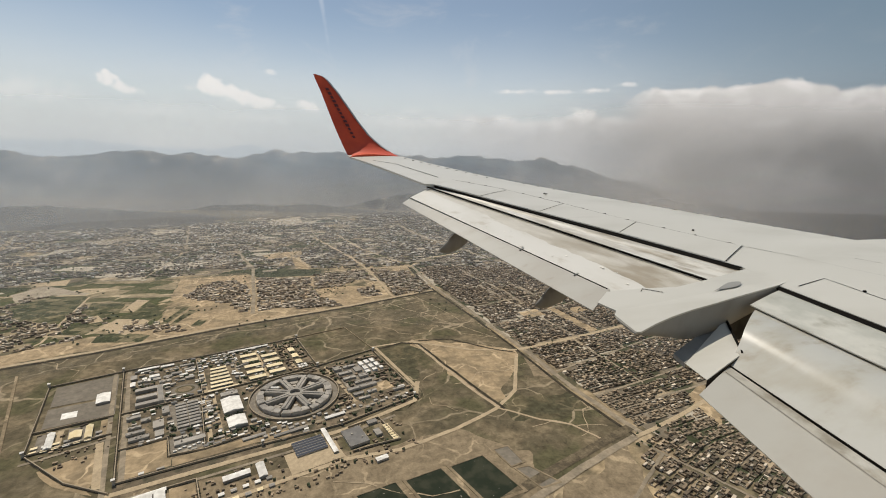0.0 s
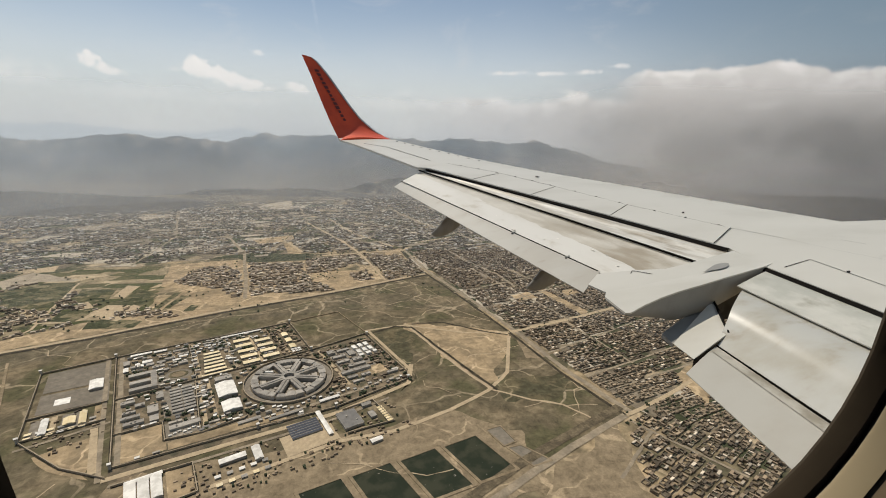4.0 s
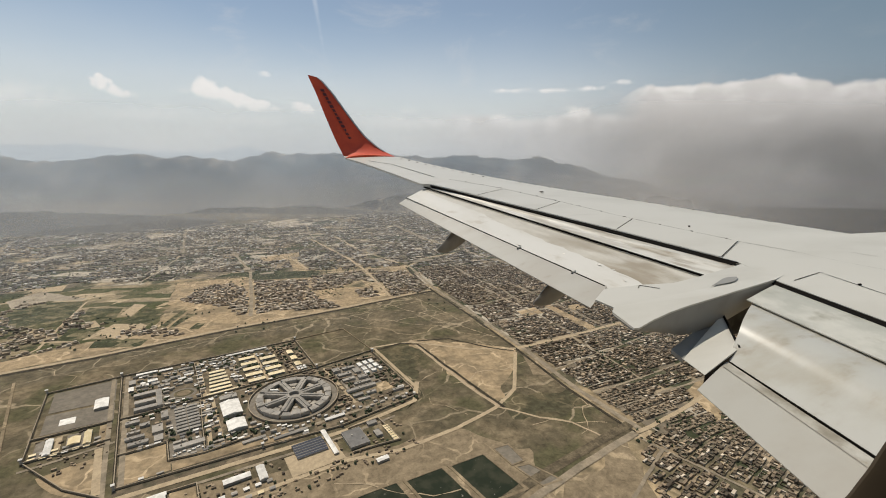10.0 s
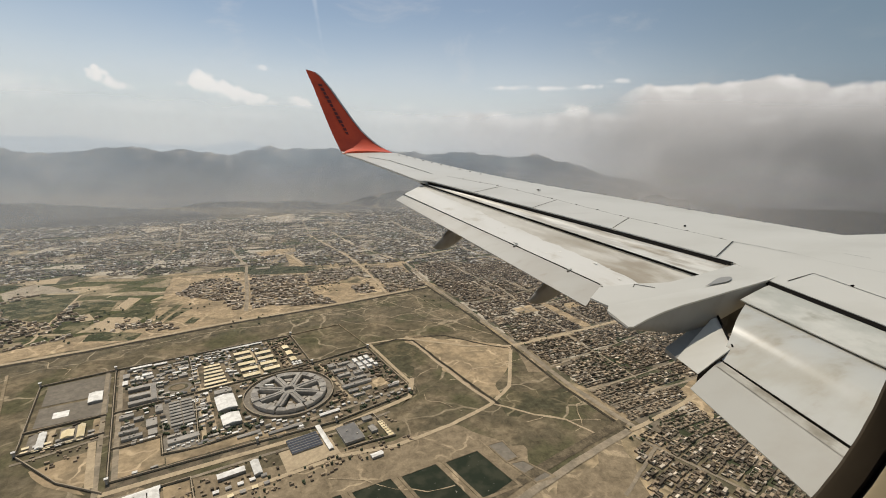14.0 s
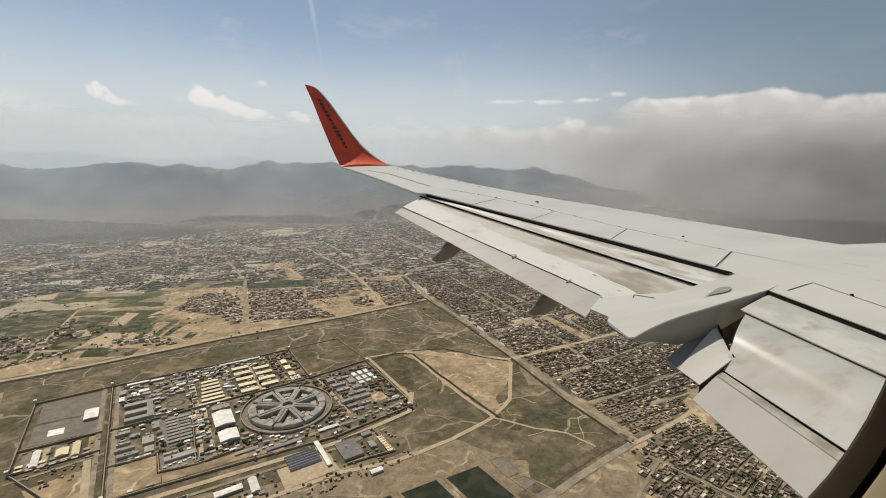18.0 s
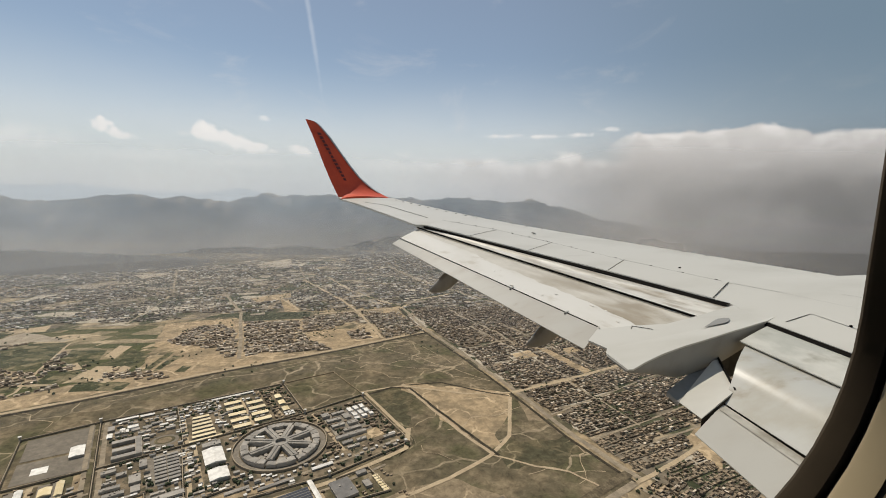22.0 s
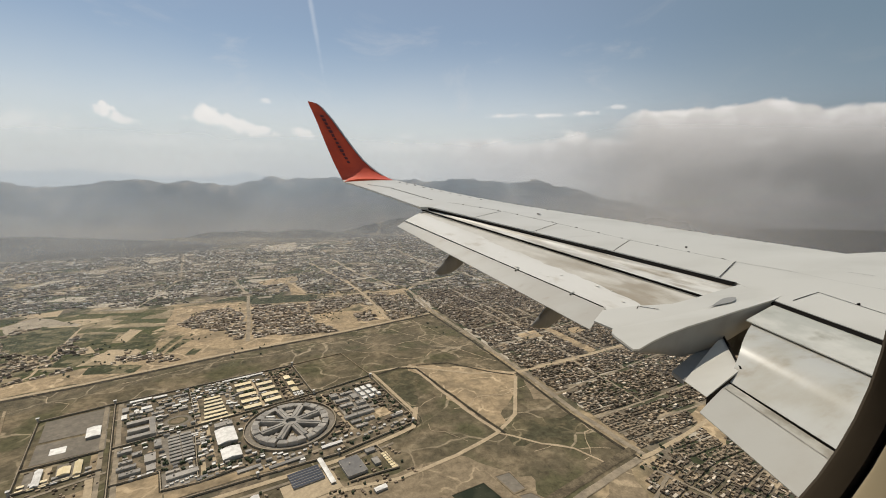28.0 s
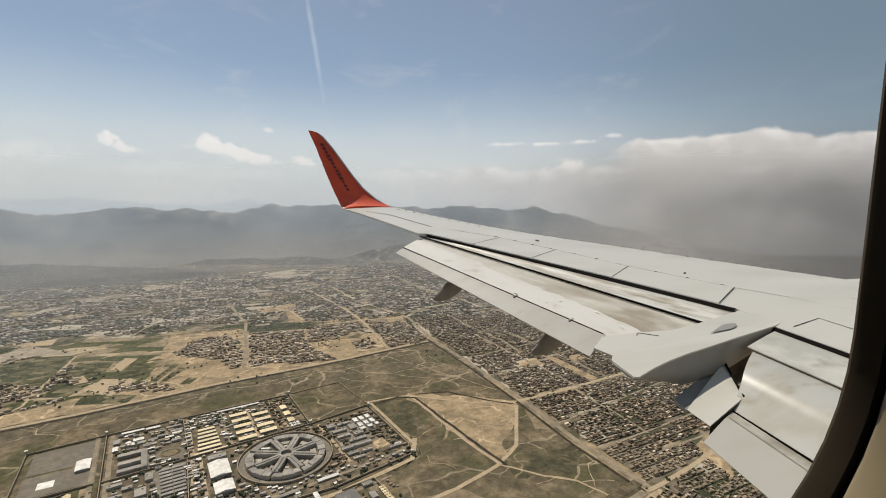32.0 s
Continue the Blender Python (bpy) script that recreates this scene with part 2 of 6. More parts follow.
# ---- materials ----
def surface(name, base, rough=0.8, metal=0.0, second=None, scale=1.0, amount=(0.40, 0.62), third=None, tscale=0.1, tamount=(0.5, 0.7),
            grain=0.0, gscale=20.0, bump=0.0, bscale=30.0, rand=0.0, island=0.0, stretch=(1, 1, 1), coat=0.0, spec=0.5, fine=0.0, fscale=0.15, tracks=None, mosaic=None, spin=None, span=None):
    """A procedural surface in metres: base colour, a second tone at one scale, a third at another, grain, relief, and a tone a piece."""
    m = bpy.data.materials.new(name)
    m.use_nodes = True
    n = Nodes(m.node_tree)
    out, b = n.add("ShaderNodeOutputMaterial"), n.add("ShaderNodeBsdfPrincipled")
    n.link(b.outputs[0], out.inputs[0])
    pos = n.add("ShaderNodeNewGeometry").outputs["Position"]
    mp = n.add("ShaderNodeMapping")
    n.link(pos, mp.inputs["Vector"])
    mp.inputs["Scale"].default_value = stretch
    if spin is not None:
        mp.vector_type = "TEXTURE"
        mp.inputs["Rotation"].default_value = (0, 0, radians(spin))
        mp.inputs["Scale"].default_value = tuple(1 / k for k in stretch)
    vec = mp.outputs[0]
    col = n.mix(0.0, base, base)
    if second:
        col = n.mix(n.ramp(n.noise(vec, scale, 6.0), *amount), col, second)
    if third:
        much = n.ramp(n.noise(vec, tscale, 5.0), *tamount)
        if span:
            cut = n.add("ShaderNodeSeparateXYZ")
            n.link(pos, cut.inputs[0])
            much = n.math("MULTIPLY", much, n.ramp(cut.outputs[1], span[0], span[1], 1.0, 0.12))
        col = n.mix(much, col, third)
    if mosaic:
        size, amounts, tints = mosaic
        turn = n.add("ShaderNodeMapping")
        n.link(vec, turn.inputs["Vector"])
        turn.inputs["Rotation"].default_value = (0, 0, 0.25)
        turn.inputs["Scale"].default_value = (1.0, 1.9, 1.0)
        cell = n.add("ShaderNodeTexVoronoi")
        cell.distance = "CHEBYCHEV"
        n.link(turn.outputs[0], cell.inputs["Vector"])
        cell.inputs["Scale"].default_value = size
        cell.inputs["Randomness"].default_value = 0.75
        pick = n.add("ShaderNodeSeparateColor")
        n.link(cell.outputs["Color"], pick.inputs[0])
        for channel, amount, tint in zip(pick.outputs, amounts, tints):
            col = n.mix(n.math("LESS_THAN", channel, amount), col, tint)
    if tracks:
        size, wide, tint = tracks
        bent = n.add("ShaderNodeTexNoise")
        n.link(vec, bent.inputs["Vector"])
        bent.inputs["Scale"].default_value = size * 1.3
        push = n.add("ShaderNodeVectorMath")
        push.operation = "MULTIPLY_ADD"
        n.link(bent.outputs["Color"], push.inputs[0])
        push.inputs[1].default_value = (0.9 / size, 0.9 / size, 0)
        n.link(vec, push.inputs[2])
        vor = n.add("ShaderNodeTexVoronoi")
        vor.feature = "DISTANCE_TO_EDGE"
        n.link(push.outputs[0], vor.inputs["Vector"])
        vor.inputs["Scale"].default_value = size
        near = n.ramp(vor.outputs["Distance"], wide * size * 0.4, wide * size, 1.0, 0.0)
        col = n.mix(n.math("MULTIPLY", near, n.ramp(n.noise(vec, size * 0.7, 2.0), 0.42, 0.6, 0.0, 0.8)), col, tint)
    tone = 1.0
    if fine:
        tone = n.ramp(n.noise(vec, fscale, 8.0, 0.72, 0.5), 0.28, 0.72, 1.0 - fine, 1.0 + fine, False)
    if grain:
        tone = n.math("MULTIPLY", tone, n.ramp(n.noise(vec, gscale, 5.0, 0.65), 0.25, 0.75, 1.0 - grain, 1.0 + grain, False))
    if rand:
        r = n.add("ShaderNodeObjectInfo").outputs["Random"]
        tone = n.math("MULTIPLY", tone, n.ramp(r, 0.0, 1.0, 1.0 - rand, 1.0 + rand, False))
    if island:
        r = n.add("ShaderNodeNewGeometry").outputs["Random Per Island"]
        tone = n.math("MULTIPLY", tone, n.ramp(n.math("POWER", r, 1.6), 0.0, 1.0, 1.0 - island, 1.0 + island, False))
    if grain or rand or island or fine:
        v = n.add("ShaderNodeVectorMath")
        v.operation = "SCALE"
        n.link(col, v.inputs[0])
        n.val(v.inputs["Scale"], tone)
        col = v.outputs[0]
    n.link(col, b.inputs["Base Color"])
    b.inputs["Roughness"].default_value, b.inputs["Metallic"].default_value = rough, metal
    b.inputs["Coat Weight"].default_value, b.inputs["Specular IOR Level"].default_value = coat, spec
    if bump:
        bn = n.add("ShaderNodeBump")
        bn.inputs["Strength"].default_value = bump
        n.link(n.noise(vec, bscale, 5.0), bn.inputs["Height"])
        n.link(bn.outputs[0], b.inputs["Normal"])
    return m


TAN, DUST = (0.30, 0.235, 0.155), (0.22, 0.175, 0.12)
M = {
    "soil": surface("dry_soil", (0.215, 0.165, 0.105), 0.95, second=(0.33, 0.25, 0.15), scale=0.006, third=(0.10, 0.088, 0.055), tscale=0.0045, tamount=(0.44, 0.58), grain=0.22, gscale=0.05, fine=0.5, fscale=0.035, tracks=(0.011, 5.0, (0.36, 0.28, 0.18)), spec=0.1),
    "scrub": surface("scrub_ground", (0.102, 0.084, 0.053), 0.95, second=(0.168, 0.132, 0.083), scale=0.010, amount=(0.45, 0.62), third=(0.085, 0.077, 0.042), tscale=0.007, tamount=(0.48, 0.62), grain=0.25, gscale=0.03, fine=0.52, fscale=0.05, tracks=(0.0075, 4.0, (0.30, 0.24, 0.16)), spec=0.1),
    "sand": surface("bare_sand", (0.315, 0.236, 0.144), 0.95, second=(0.22, 0.168, 0.105), scale=0.013, amount=(0.45, 0.6), grain=0.2, gscale=0.08, fine=0.3, fscale=0.04, tracks=(0.012, 3.5, (0.50, 0.38, 0.24)), spec=0.1),
    "track": surface("dusty_track", (0.37, 0.29, 0.19), 0.95, grain=0.2, gscale=0.15, fine=0.2, fscale=0.05, spec=0.1),
    "road": surface("dusty_road", (0.27, 0.22, 0.155), 0.9, second=(0.20, 0.165, 0.12), scale=0.03, grain=0.15, gscale=0.2, fine=0.25, fscale=0.05, spec=0.1),
    "tarmac": surface("grey_yard", (0.155, 0.134, 0.106), 0.9, second=(0.185, 0.16, 0.126), scale=0.02, grain=0.1, gscale=0.2, fine=0.2, fscale=0.08, spec=0.1),
    "yard": surface("trodden_yard", (0.12, 0.096, 0.066), 0.95, second=(0.20, 0.156, 0.104), scale=0.02, amount=(0.46, 0.6), third=(0.075, 0.068, 0.045), tscale=0.035, tamount=(0.5, 0.62), fine=0.4, fscale=0.09, spec=0.1),
    "field": surface("irrigated_field", (0.056, 0.058, 0.031), 0.95, second=(0.085, 0.080, 0.043), scale=0.02, third=(0.17, 0.14, 0.085), tscale=0.03, tamount=(0.54, 0.66), grain=0.3, gscale=0.1, fine=0.45, fscale=0.06, spec=0.1, mosaic=(0.022, (0.22, 0.16, 0.10), ((0.044, 0.048, 0.024), (0.105, 0.095, 0.052), (0.16, 0.135, 0.08)))),
    "grass": surface("thin_grass", (0.066, 0.060, 0.036), 0.95, second=(0.115, 0.095, 0.056), scale=0.014, amount=(0.45, 0.62), grain=0.25, gscale=0.1, fine=0.4, fscale=0.05, tracks=(0.012, 3.0, (0.26, 0.21, 0.13)), spec=0.1),
    "dark_strip": surface("dark_strip_earth", (0.034, 0.029, 0.021), 0.95, second=(0.06, 0.05, 0.034), scale=0.05, grain=0.2, gscale=0.2, fine=0.3, spec=0.1),
    "dull": surface("dull_plain", (0.13, 0.108, 0.078), 0.95, second=(0.085, 0.074, 0.056), scale=0.004, third=(0.18, 0.15, 0.11), tscale=0.006, fine=0.3, fscale=0.02, spec=0.1),
    "grove": surface("dusty_grove", (0.040, 0.045, 0.026), 0.95, second=(0.07, 0.07, 0.042), scale=0.03, grain=0.25, gscale=0.1, fine=0.35, fscale=0.06, spec=0.1),
    "ditch": surface("dark_ditch", (0.085, 0.068, 0.045), 0.95, second=(0.14, 0.112, 0.072), scale=0.05, grain=0.2, gscale=0.2, fine=0.3, spec=0.1),
    "pond": surface("pond_bed", (0.022, 0.027, 0.018), 0.9, spec=0.05, second=(0.040, 0.042, 0.028), scale=0.03, third=(0.24, 0.22, 0.18), tscale=0.16, tamount=(0.68, 0.73)),
    "bank": surface("earth_bank", (0.215, 0.167, 0.108), 0.95, second=(0.18, 0.14, 0.09), scale=0.02, grain=0.2, gscale=0.2, fine=0.4, fscale=0.06, tracks=(0.012, 3.0, (0.36, 0.28, 0.18)), spec=0.1),
    "mud": surface("mud_house", (0.205, 0.152, 0.097), 0.92, second=(0.275, 0.208, 0.136), scale=0.05, grain=0.15, gscale=0.4, rand=0.4),
    "flat_roof": surface("mud_plaster_roof", (0.265, 0.203, 0.134), 0.95, second=(0.17, 0.132, 0.09), scale=0.12, grain=0.15, gscale=0.6, rand=0.35),
    "mud_far": surface("mud_houses", (0.178, 0.132, 0.086), 0.92, second=(0.25, 0.19, 0.125), scale=0.01, grain=0.1, gscale=0.3, island=0.65),
    "pale_far": surface("pale_roofs", (0.50, 0.42, 0.32), 0.9, grain=0.1, gscale=0.3, island=0.4),
    # greyer copies of mud_far and pale_far, with distance haze in the colour
    "mud_distant": surface("hazed_houses", (0.142, 0.118, 0.092), 0.92, second=(0.19, 0.16, 0.125), scale=0.008, island=0.6),
    "pale_distant": surface("hazed_roofs", (0.42, 0.39, 0.345), 0.9, island=0.45),
    # dark yard tone with the shade between the houses put into it
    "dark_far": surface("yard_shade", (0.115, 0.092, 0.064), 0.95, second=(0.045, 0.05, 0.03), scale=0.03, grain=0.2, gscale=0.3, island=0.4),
    "lot": surface("bare_lot", (0.36, 0.305, 0.23), 0.95, second=(0.28, 0.235, 0.175), scale=0.02, island=0.35, spec=0.1),
    "concrete": surface("concrete_building", (0.30, 0.265, 0.22), 0.9, second=(0.37, 0.33, 0.275), scale=0.06, grain=0.12, gscale=0.4, rand=0.25),
    "grey_roof": surface("grey_roof", (0.225, 0.205, 0.178), 0.85, second=(0.30, 0.27, 0.23), scale=0.05, grain=0.12, gscale=0.5, rand=0.2),
    "ochre": surface("ochre_metal_roof", (0.60, 0.48, 0.27), 0.6, second=(0.66, 0.55, 0.35), scale=0.08, grain=0.06, gscale=0.6, rand=0.12),
    "white_roof": surface("white_sheet_roof", (0.66, 0.63, 0.575), 0.6, second=(0.52, 0.49, 0.44), scale=0.08, grain=0.05, gscale=0.8, rand=0.12),
    "wall": surface("perimeter_wall", (0.30, 0.24, 0.165), 0.9, grain=0.15, gscale=0.4, rand=0.1),
    "slab": surface("pale_concrete_yard", (0.20, 0.174, 0.14), 0.9, second=(0.17, 0.148, 0.118), scale=0.05, third=(0.30, 0.26, 0.205), tscale=0.03, tamount=(0.55, 0.7), fine=0.3, fscale=0.12, spec=0.1),
    "dark_roof": surface("dark_flat_roof", (0.115, 0.108, 0.10), 0.85, second=(0.15, 0.14, 0.128), scale=0.06, grain=0.12, gscale=0.5, rand=0.1),
    "panel": surface("dark_panels", (0.055, 0.06, 0.075), 0.4, grain=0.15, gscale=0.3),
    # the dark and pale tones put the shading of gullies into the colour
    "hill": surface("bare_hill", (0.15, 0.135, 0.115), 0.95, second=(0.05, 0.047, 0.042), scale=0.0035, third=(0.30, 0.25, 0.195), tscale=0.005, grain=0.2, gscale=0.02, bump=0.6, bscale=0.02),
    "dark_hill": surface("dark_hill", (0.050, 0.045, 0.039), 0.95, second=(0.030, 0.028, 0.026), scale=0.004, grain=0.2, gscale=0.02),
    "urban": surface("city_ground", (0.150, 0.124, 0.090), 0.95, second=(0.31, 0.245, 0.165), scale=0.008, amount=(0.50, 0.60), third=(0.07, 0.07, 0.042), tscale=0.006, tamount=(0.5, 0.6), fine=0.5, fscale=0.03, spec=0.1, mosaic=(0.007, (0.24, 0.20, 0.14), ((0.36, 0.315, 0.245), (0.05, 0.055, 0.03), (0.21, 0.175, 0.13)))),
    "farm": surface("farm_land", (0.17, 0.14, 0.085), 0.95, second=(0.26, 0.205, 0.13), scale=0.01, fine=0.4, fscale=0.04, spec=0.1, mosaic=(0.011, (0.42, 0.28, 0.22), ((0.062, 0.066, 0.028), (0.36, 0.285, 0.185), (0.09, 0.085, 0.042)))),
    "tree": surface("dusty_leaves", (0.045, 0.06, 0.028), 0.9, second=(0.07, 0.08, 0.04), scale=0.3, island=0.3),
    "paint": surface("white_aircraft_paint", (0.50, 0.484, 0.438), 0.36, spec=0.52, second=(0.445, 0.428, 0.38), scale=0.9, amount=(0.45, 0.75), third=(0.42, 0.40, 0.36), tscale=2.3, tamount=(0.62, 0.85), stretch=(0.5, 1.6, 1), bump=0.01, bscale=3.0),
    "flap": surface("worn_flap_paint", (0.56, 0.545, 0.505), 0.36, spec=0.45, second=(0.50, 0.48, 0.43), scale=1.1, amount=(0.42, 0.70), third=(0.38, 0.34, 0.27), tscale=2.4, tamount=(0.58, 0.80), stretch=(0.7, 1.6, 1), spin=-68, coat=0.08, bump=0.02, bscale=4.0),
    "flap_gloss": surface("glossy_flap_paint", (0.43, 0.423, 0.39), 0.27, spec=0.55, second=(0.37, 0.352, 0.30), scale=1.4, amount=(0.42, 0.66), third=(0.32, 0.29, 0.235), tscale=2.8, tamount=(0.55, 0.76), stretch=(0.7, 1.4, 1), coat=0.10, bump=0.02, bscale=4.0),
    "flap_dull": surface("dull_flap_paint", (0.40, 0.397, 0.35), 0.29, spec=0.55, second=(0.50, 0.49, 0.44), scale=1.6, amount=(0.44, 0.62), third=(0.30, 0.285, 0.235), tscale=2.4, tamount=(0.54, 0.74), stretch=(1.0, 1.0, 1), spin=-75, coat=0.15, grain=0.07, gscale=8.0, bump=0.03, bscale=3.0),
    "aft": surface("dull_white_flap_paint", (0.385, 0.372, 0.335), 0.36, spec=0.45, second=(0.36, 0.34, 0.30), scale=1.5, third=(0.28, 0.25, 0.20), tscale=3.0, tamount=(0.6, 0.78), stretch=(0.6, 1.3, 1)),
    "steel": surface("bare_slat_metal", (0.66, 0.635, 0.575), 0.36, metal=0.22, second=(0.50, 0.465, 0.40), scale=1.7, amount=(0.40, 0.60), third=(0.31, 0.26, 0.19), tscale=2.2, tamount=(0.44, 0.66), stretch=(0.5, 1.9, 1), spin=-61, span=(5.6, 9.6), grain=0.08, gscale=7.0, bump=0.10, bscale=3.2),
    "nose": surface("stained_flap_paint", (0.50, 0.475, 0.42), 0.34, spec=0.4, second=(0.42, 0.39, 0.33), scale=1.4, amount=(0.40, 0.64), third=(0.29, 0.25, 0.19), tscale=1.8, tamount=(0.42, 0.66), stretch=(0.6, 1.5, 1), spin=-66, span=(5.0, 9.0), grain=0.08, gscale=6.0),
    "grime": surface("grimy_flap_paint", (0.38, 0.36, 0.31), 0.36, spec=0.4, second=(0.24, 0.215, 0.17), scale=3.2, amount=(0.40, 0.60), third=(0.52, 0.51, 0.47), tscale=2.0, tamount=(0.52, 0.70), grain=0.12, gscale=14.0),
    # near black: joints and small fittings, also the shade painted into the flap slots
    "gap_black": surface("black_slot_shade_and_joints", (0.007, 0.006, 0.005), 0.9, spec=0.05),
    # greyer than the white paint, with the shade of the undersides in the colour
    "belly": surface("grey_shaded_underside", (0.24, 0.235, 0.22), 0.5, second=(0.19, 0.183, 0.17), scale=1.5),
    # dark grey with the shadow inside the flap bay put into the colour
    "bay": surface("shaded_bay_grey", (0.105, 0.100, 0.092), 0.8, second=(0.07, 0.066, 0.058), scale=2.0, third=(0.04, 0.036, 0.03), tscale=3.0, spec=0.15),
    # dark tone of joints, fittings and scuffs, also of shade painted under the wing
    "cove": surface("dark_cove_shade_and_fittings", (0.022, 0.019, 0.016), 0.9, second=(0.05, 0.04, 0.03), scale=3.0, spec=0.1),
    "red": surface("orange_red_winglet_paint", (0.56, 0.080, 0.034), 0.5, second=(0.47, 0.064, 0.030), scale=1.5, spec=0.25),
    "red_edge": surface("grey_leading_edge", (0.35, 0.33, 0.32), 0.4, metal=0.4),
    "bars": surface("dark_lettering", (0.09, 0.016, 0.014), 0.5),
    "cream": surface("cream_cabin_plastic", (0.66, 0.54, 0.35), 0.5, second=(0.60, 0.48, 0.31), scale=6.0, bump=0.05, bscale=400.0),
    "ring": surface("tan_ring_plastic", (0.46, 0.38, 0.24), 0.5, second=(0.41, 0.335, 0.21), scale=6.0, bump=0.05, bscale=400.0),
    "reveal": surface("tan_cabin_plastic", (0.34, 0.26, 0.17), 0.5, second=(0.29, 0.22, 0.14), scale=6.0, bump=0.05, bscale=400.0),
    "rubber": surface("dark_window_seal", (0.045, 0.037, 0.027), 0.7, second=(0.06, 0.05, 0.036), scale=15.0),
    "frost": surface("grey_window_rim", (0.058, 0.044, 0.029), 0.7, spec=0.08, second=(0.042, 0.032, 0.021), scale=12.0),
}


# ---- mesh helpers ----
def mesh_of(name, verts, faces, smooth=False):
    me = bpy.data.meshes.new(name)
    me.from_pydata([tuple(v) for v in verts], [], faces)
    me.update()
    if smooth:
        for p in me.polygons:
            p.use_smooth = True
    return me


def part(name, me, material, parent=None, label=""):
    """One mesh object under a thing or part."""
    if isinstance(me, bmesh.types.BMesh):
        bm, me = me, bpy.data.meshes.new(name)
        bm.to_mesh(me)
        bm.free()
    ob = new(name, me)
    if not me.materials:
        me.materials.append(material)
    ob.parent = parent
    return tagged(ob, label)


def thing(name, label, category, at=(0, 0, 0), group="", kind="", turn=0.0):
    ob = new(name)
    ob.empty_display_size = 0.1
    ob.matrix_basis = pose(*at, 0, 0, turn)
    return tagged(ob, label, category, group, kind)


def solo(name, me, material, label, category, kind="", group="", at=None):
    ob = part(name, me, material)
    if at is not None:
        ob.matrix_basis = at
    return tagged(ob, label, category, group, kind)


STRIPS = [0.0]
THIN = 0.35


class Heap:
    """Boxes and plates gathered into one mesh."""

    def __init__(self):
        self.v, self.f = [], []

    def box(self, x, y, w, d, h, z=0.0, c=1.0, s=0.0, roof=0.0):
        """A box round x, y, turned by the cosine c and sine s; roof: the ridge's rise along its length."""
        k = len(self.v)
        for zz in (z, z + h):
            for a, b in ((-w, -d), (w, -d), (w, d), (-w, d)):
                a, b = a / 2, b / 2
                self.v.append((x + a * c - b * s, y + a * s + b * c, zz))
        self.f += [(k, k + 1, k + 5, k + 4), (k + 1, k + 2, k + 6, k + 5), (k + 2, k + 3, k + 7, k + 6), (k + 3, k, k + 4, k + 7)]
        if roof:
            for a in (-w / 2, w / 2):
                self.v.append((x + a * c, y + a * s, z + h + roof))
            self.f += [(k + 4, k + 5, k + 9, k + 8), (k + 6, k + 7, k + 8, k + 9), (k + 5, k + 6, k + 9), (k + 7, k + 4, k + 8)]
        else:
            self.f.append((k + 4, k + 5, k + 6, k + 7))
        return self

    def plate(self, points, z):
        k = len(self.v)
        self.v += [(p[0], p[1], z * THIN) for p in points]
        self.f.append(tuple(range(k, k + len(points))))
        return self

    def strip(self, points, width, z, wobble=0.0, step=25.0):
        """A flat ribbon along a line of points, its width uneven by wobble."""
        pts = []
        for (x0, y0), (x1, y1) in zip(points, points[1:]):
            n = max(1, int(math.hypot(x1 - x0, y1 - y0) / step))
            pts += [(x0 + (x1 - x0) * i / n, y0 + (y1 - y0) * i / n) for i in range(n)]
        pts.append(points[-1])
        STRIPS[0] += 0.006
        z = (z + 1.0 + STRIPS[0]) * THIN
        k = len(self.v)
        for i, p in enumerate(pts):
            a, b = pts[max(i - 1, 0)], pts[min(i + 1, len(pts) - 1)]
            dx, dy = b[0] - a[0], b[1] - a[1]
            l = math.hypot(dx, dy) or 1.0
            sh = wobble * noise.noise(Vector((p[0] * 0.02, p[1] * 0.02, z)))
            wd = width * (1 + 0.5 * wobble / max(width, 1) * noise.noise(Vector((p[0] * 0.05, p[1] * 0.05, 7)))) / 2
            for sgn in (-1, 1):
                self.v.append((p[0] - dy / l * (sgn * wd + sh), p[1] + dx / l * (sgn * wd + sh), z))
        for i in range(len(pts) - 1):
            self.f.append((k + 2 * i + 1, k + 2 * i, k + 2 * i + 2, k + 2 * i + 3))
        return self

    def ridge(self, points, width, height, z=0.0):
        """An upright wall or a bank along a line of points."""
        for k, ((x0, y0), (x1, y1)) in enumerate(zip(points, points[1:])):
            l = math.hypot(x1 - x0, y1 - y0)
            self.box((x0 + x1) / 2, (y0 + y1) / 2, l + width - 0.05 * (k % 2), width, height + 0.04 * k, z, (x1 - x0) / l, (y1 - y0) / l)
        return self

    def mesh(self, name):
        return mesh_of(name, self.v, self.f)


LAYER = [0.0]


def patch(points, z, rough=0.12, seed=0, step=18.0):
    """A flat patch of ground with an uneven outline."""
    LAYER[0] += 0.008
    z += LAYER[0]
    out = []
    n = len(points)
    for i in range(n):
        (x0, y0), (x1, y1) = points[i], points[(i + 1) % n]
        l = math.hypot(x1 - x0, y1 - y0)
        k = max(1, int(l / step))
        for j in range(k):
            x, y = x0 + (x1 - x0) * j / k, y0 + (y1 - y0) * j / k
            amp = rough * min(l, 120)
            out.append((x + amp * noise.noise(Vector((x * 0.015, y * 0.015, seed))), y + amp * noise.noise(Vector((x * 0.015, y * 0.015, seed + 9.5)))))
    return Heap().plate(out, z)


# ---- ground ----
def relief(x, y):
    """Height of the plain: flat near, with low swells far off."""
    far = min(max((math.hypot(x, y) - 2600) / 2000, 0), 1)
    return far * 14 * noise.noise(Vector((x * 0.0012, y * 0.0012, 3))) - 0.4


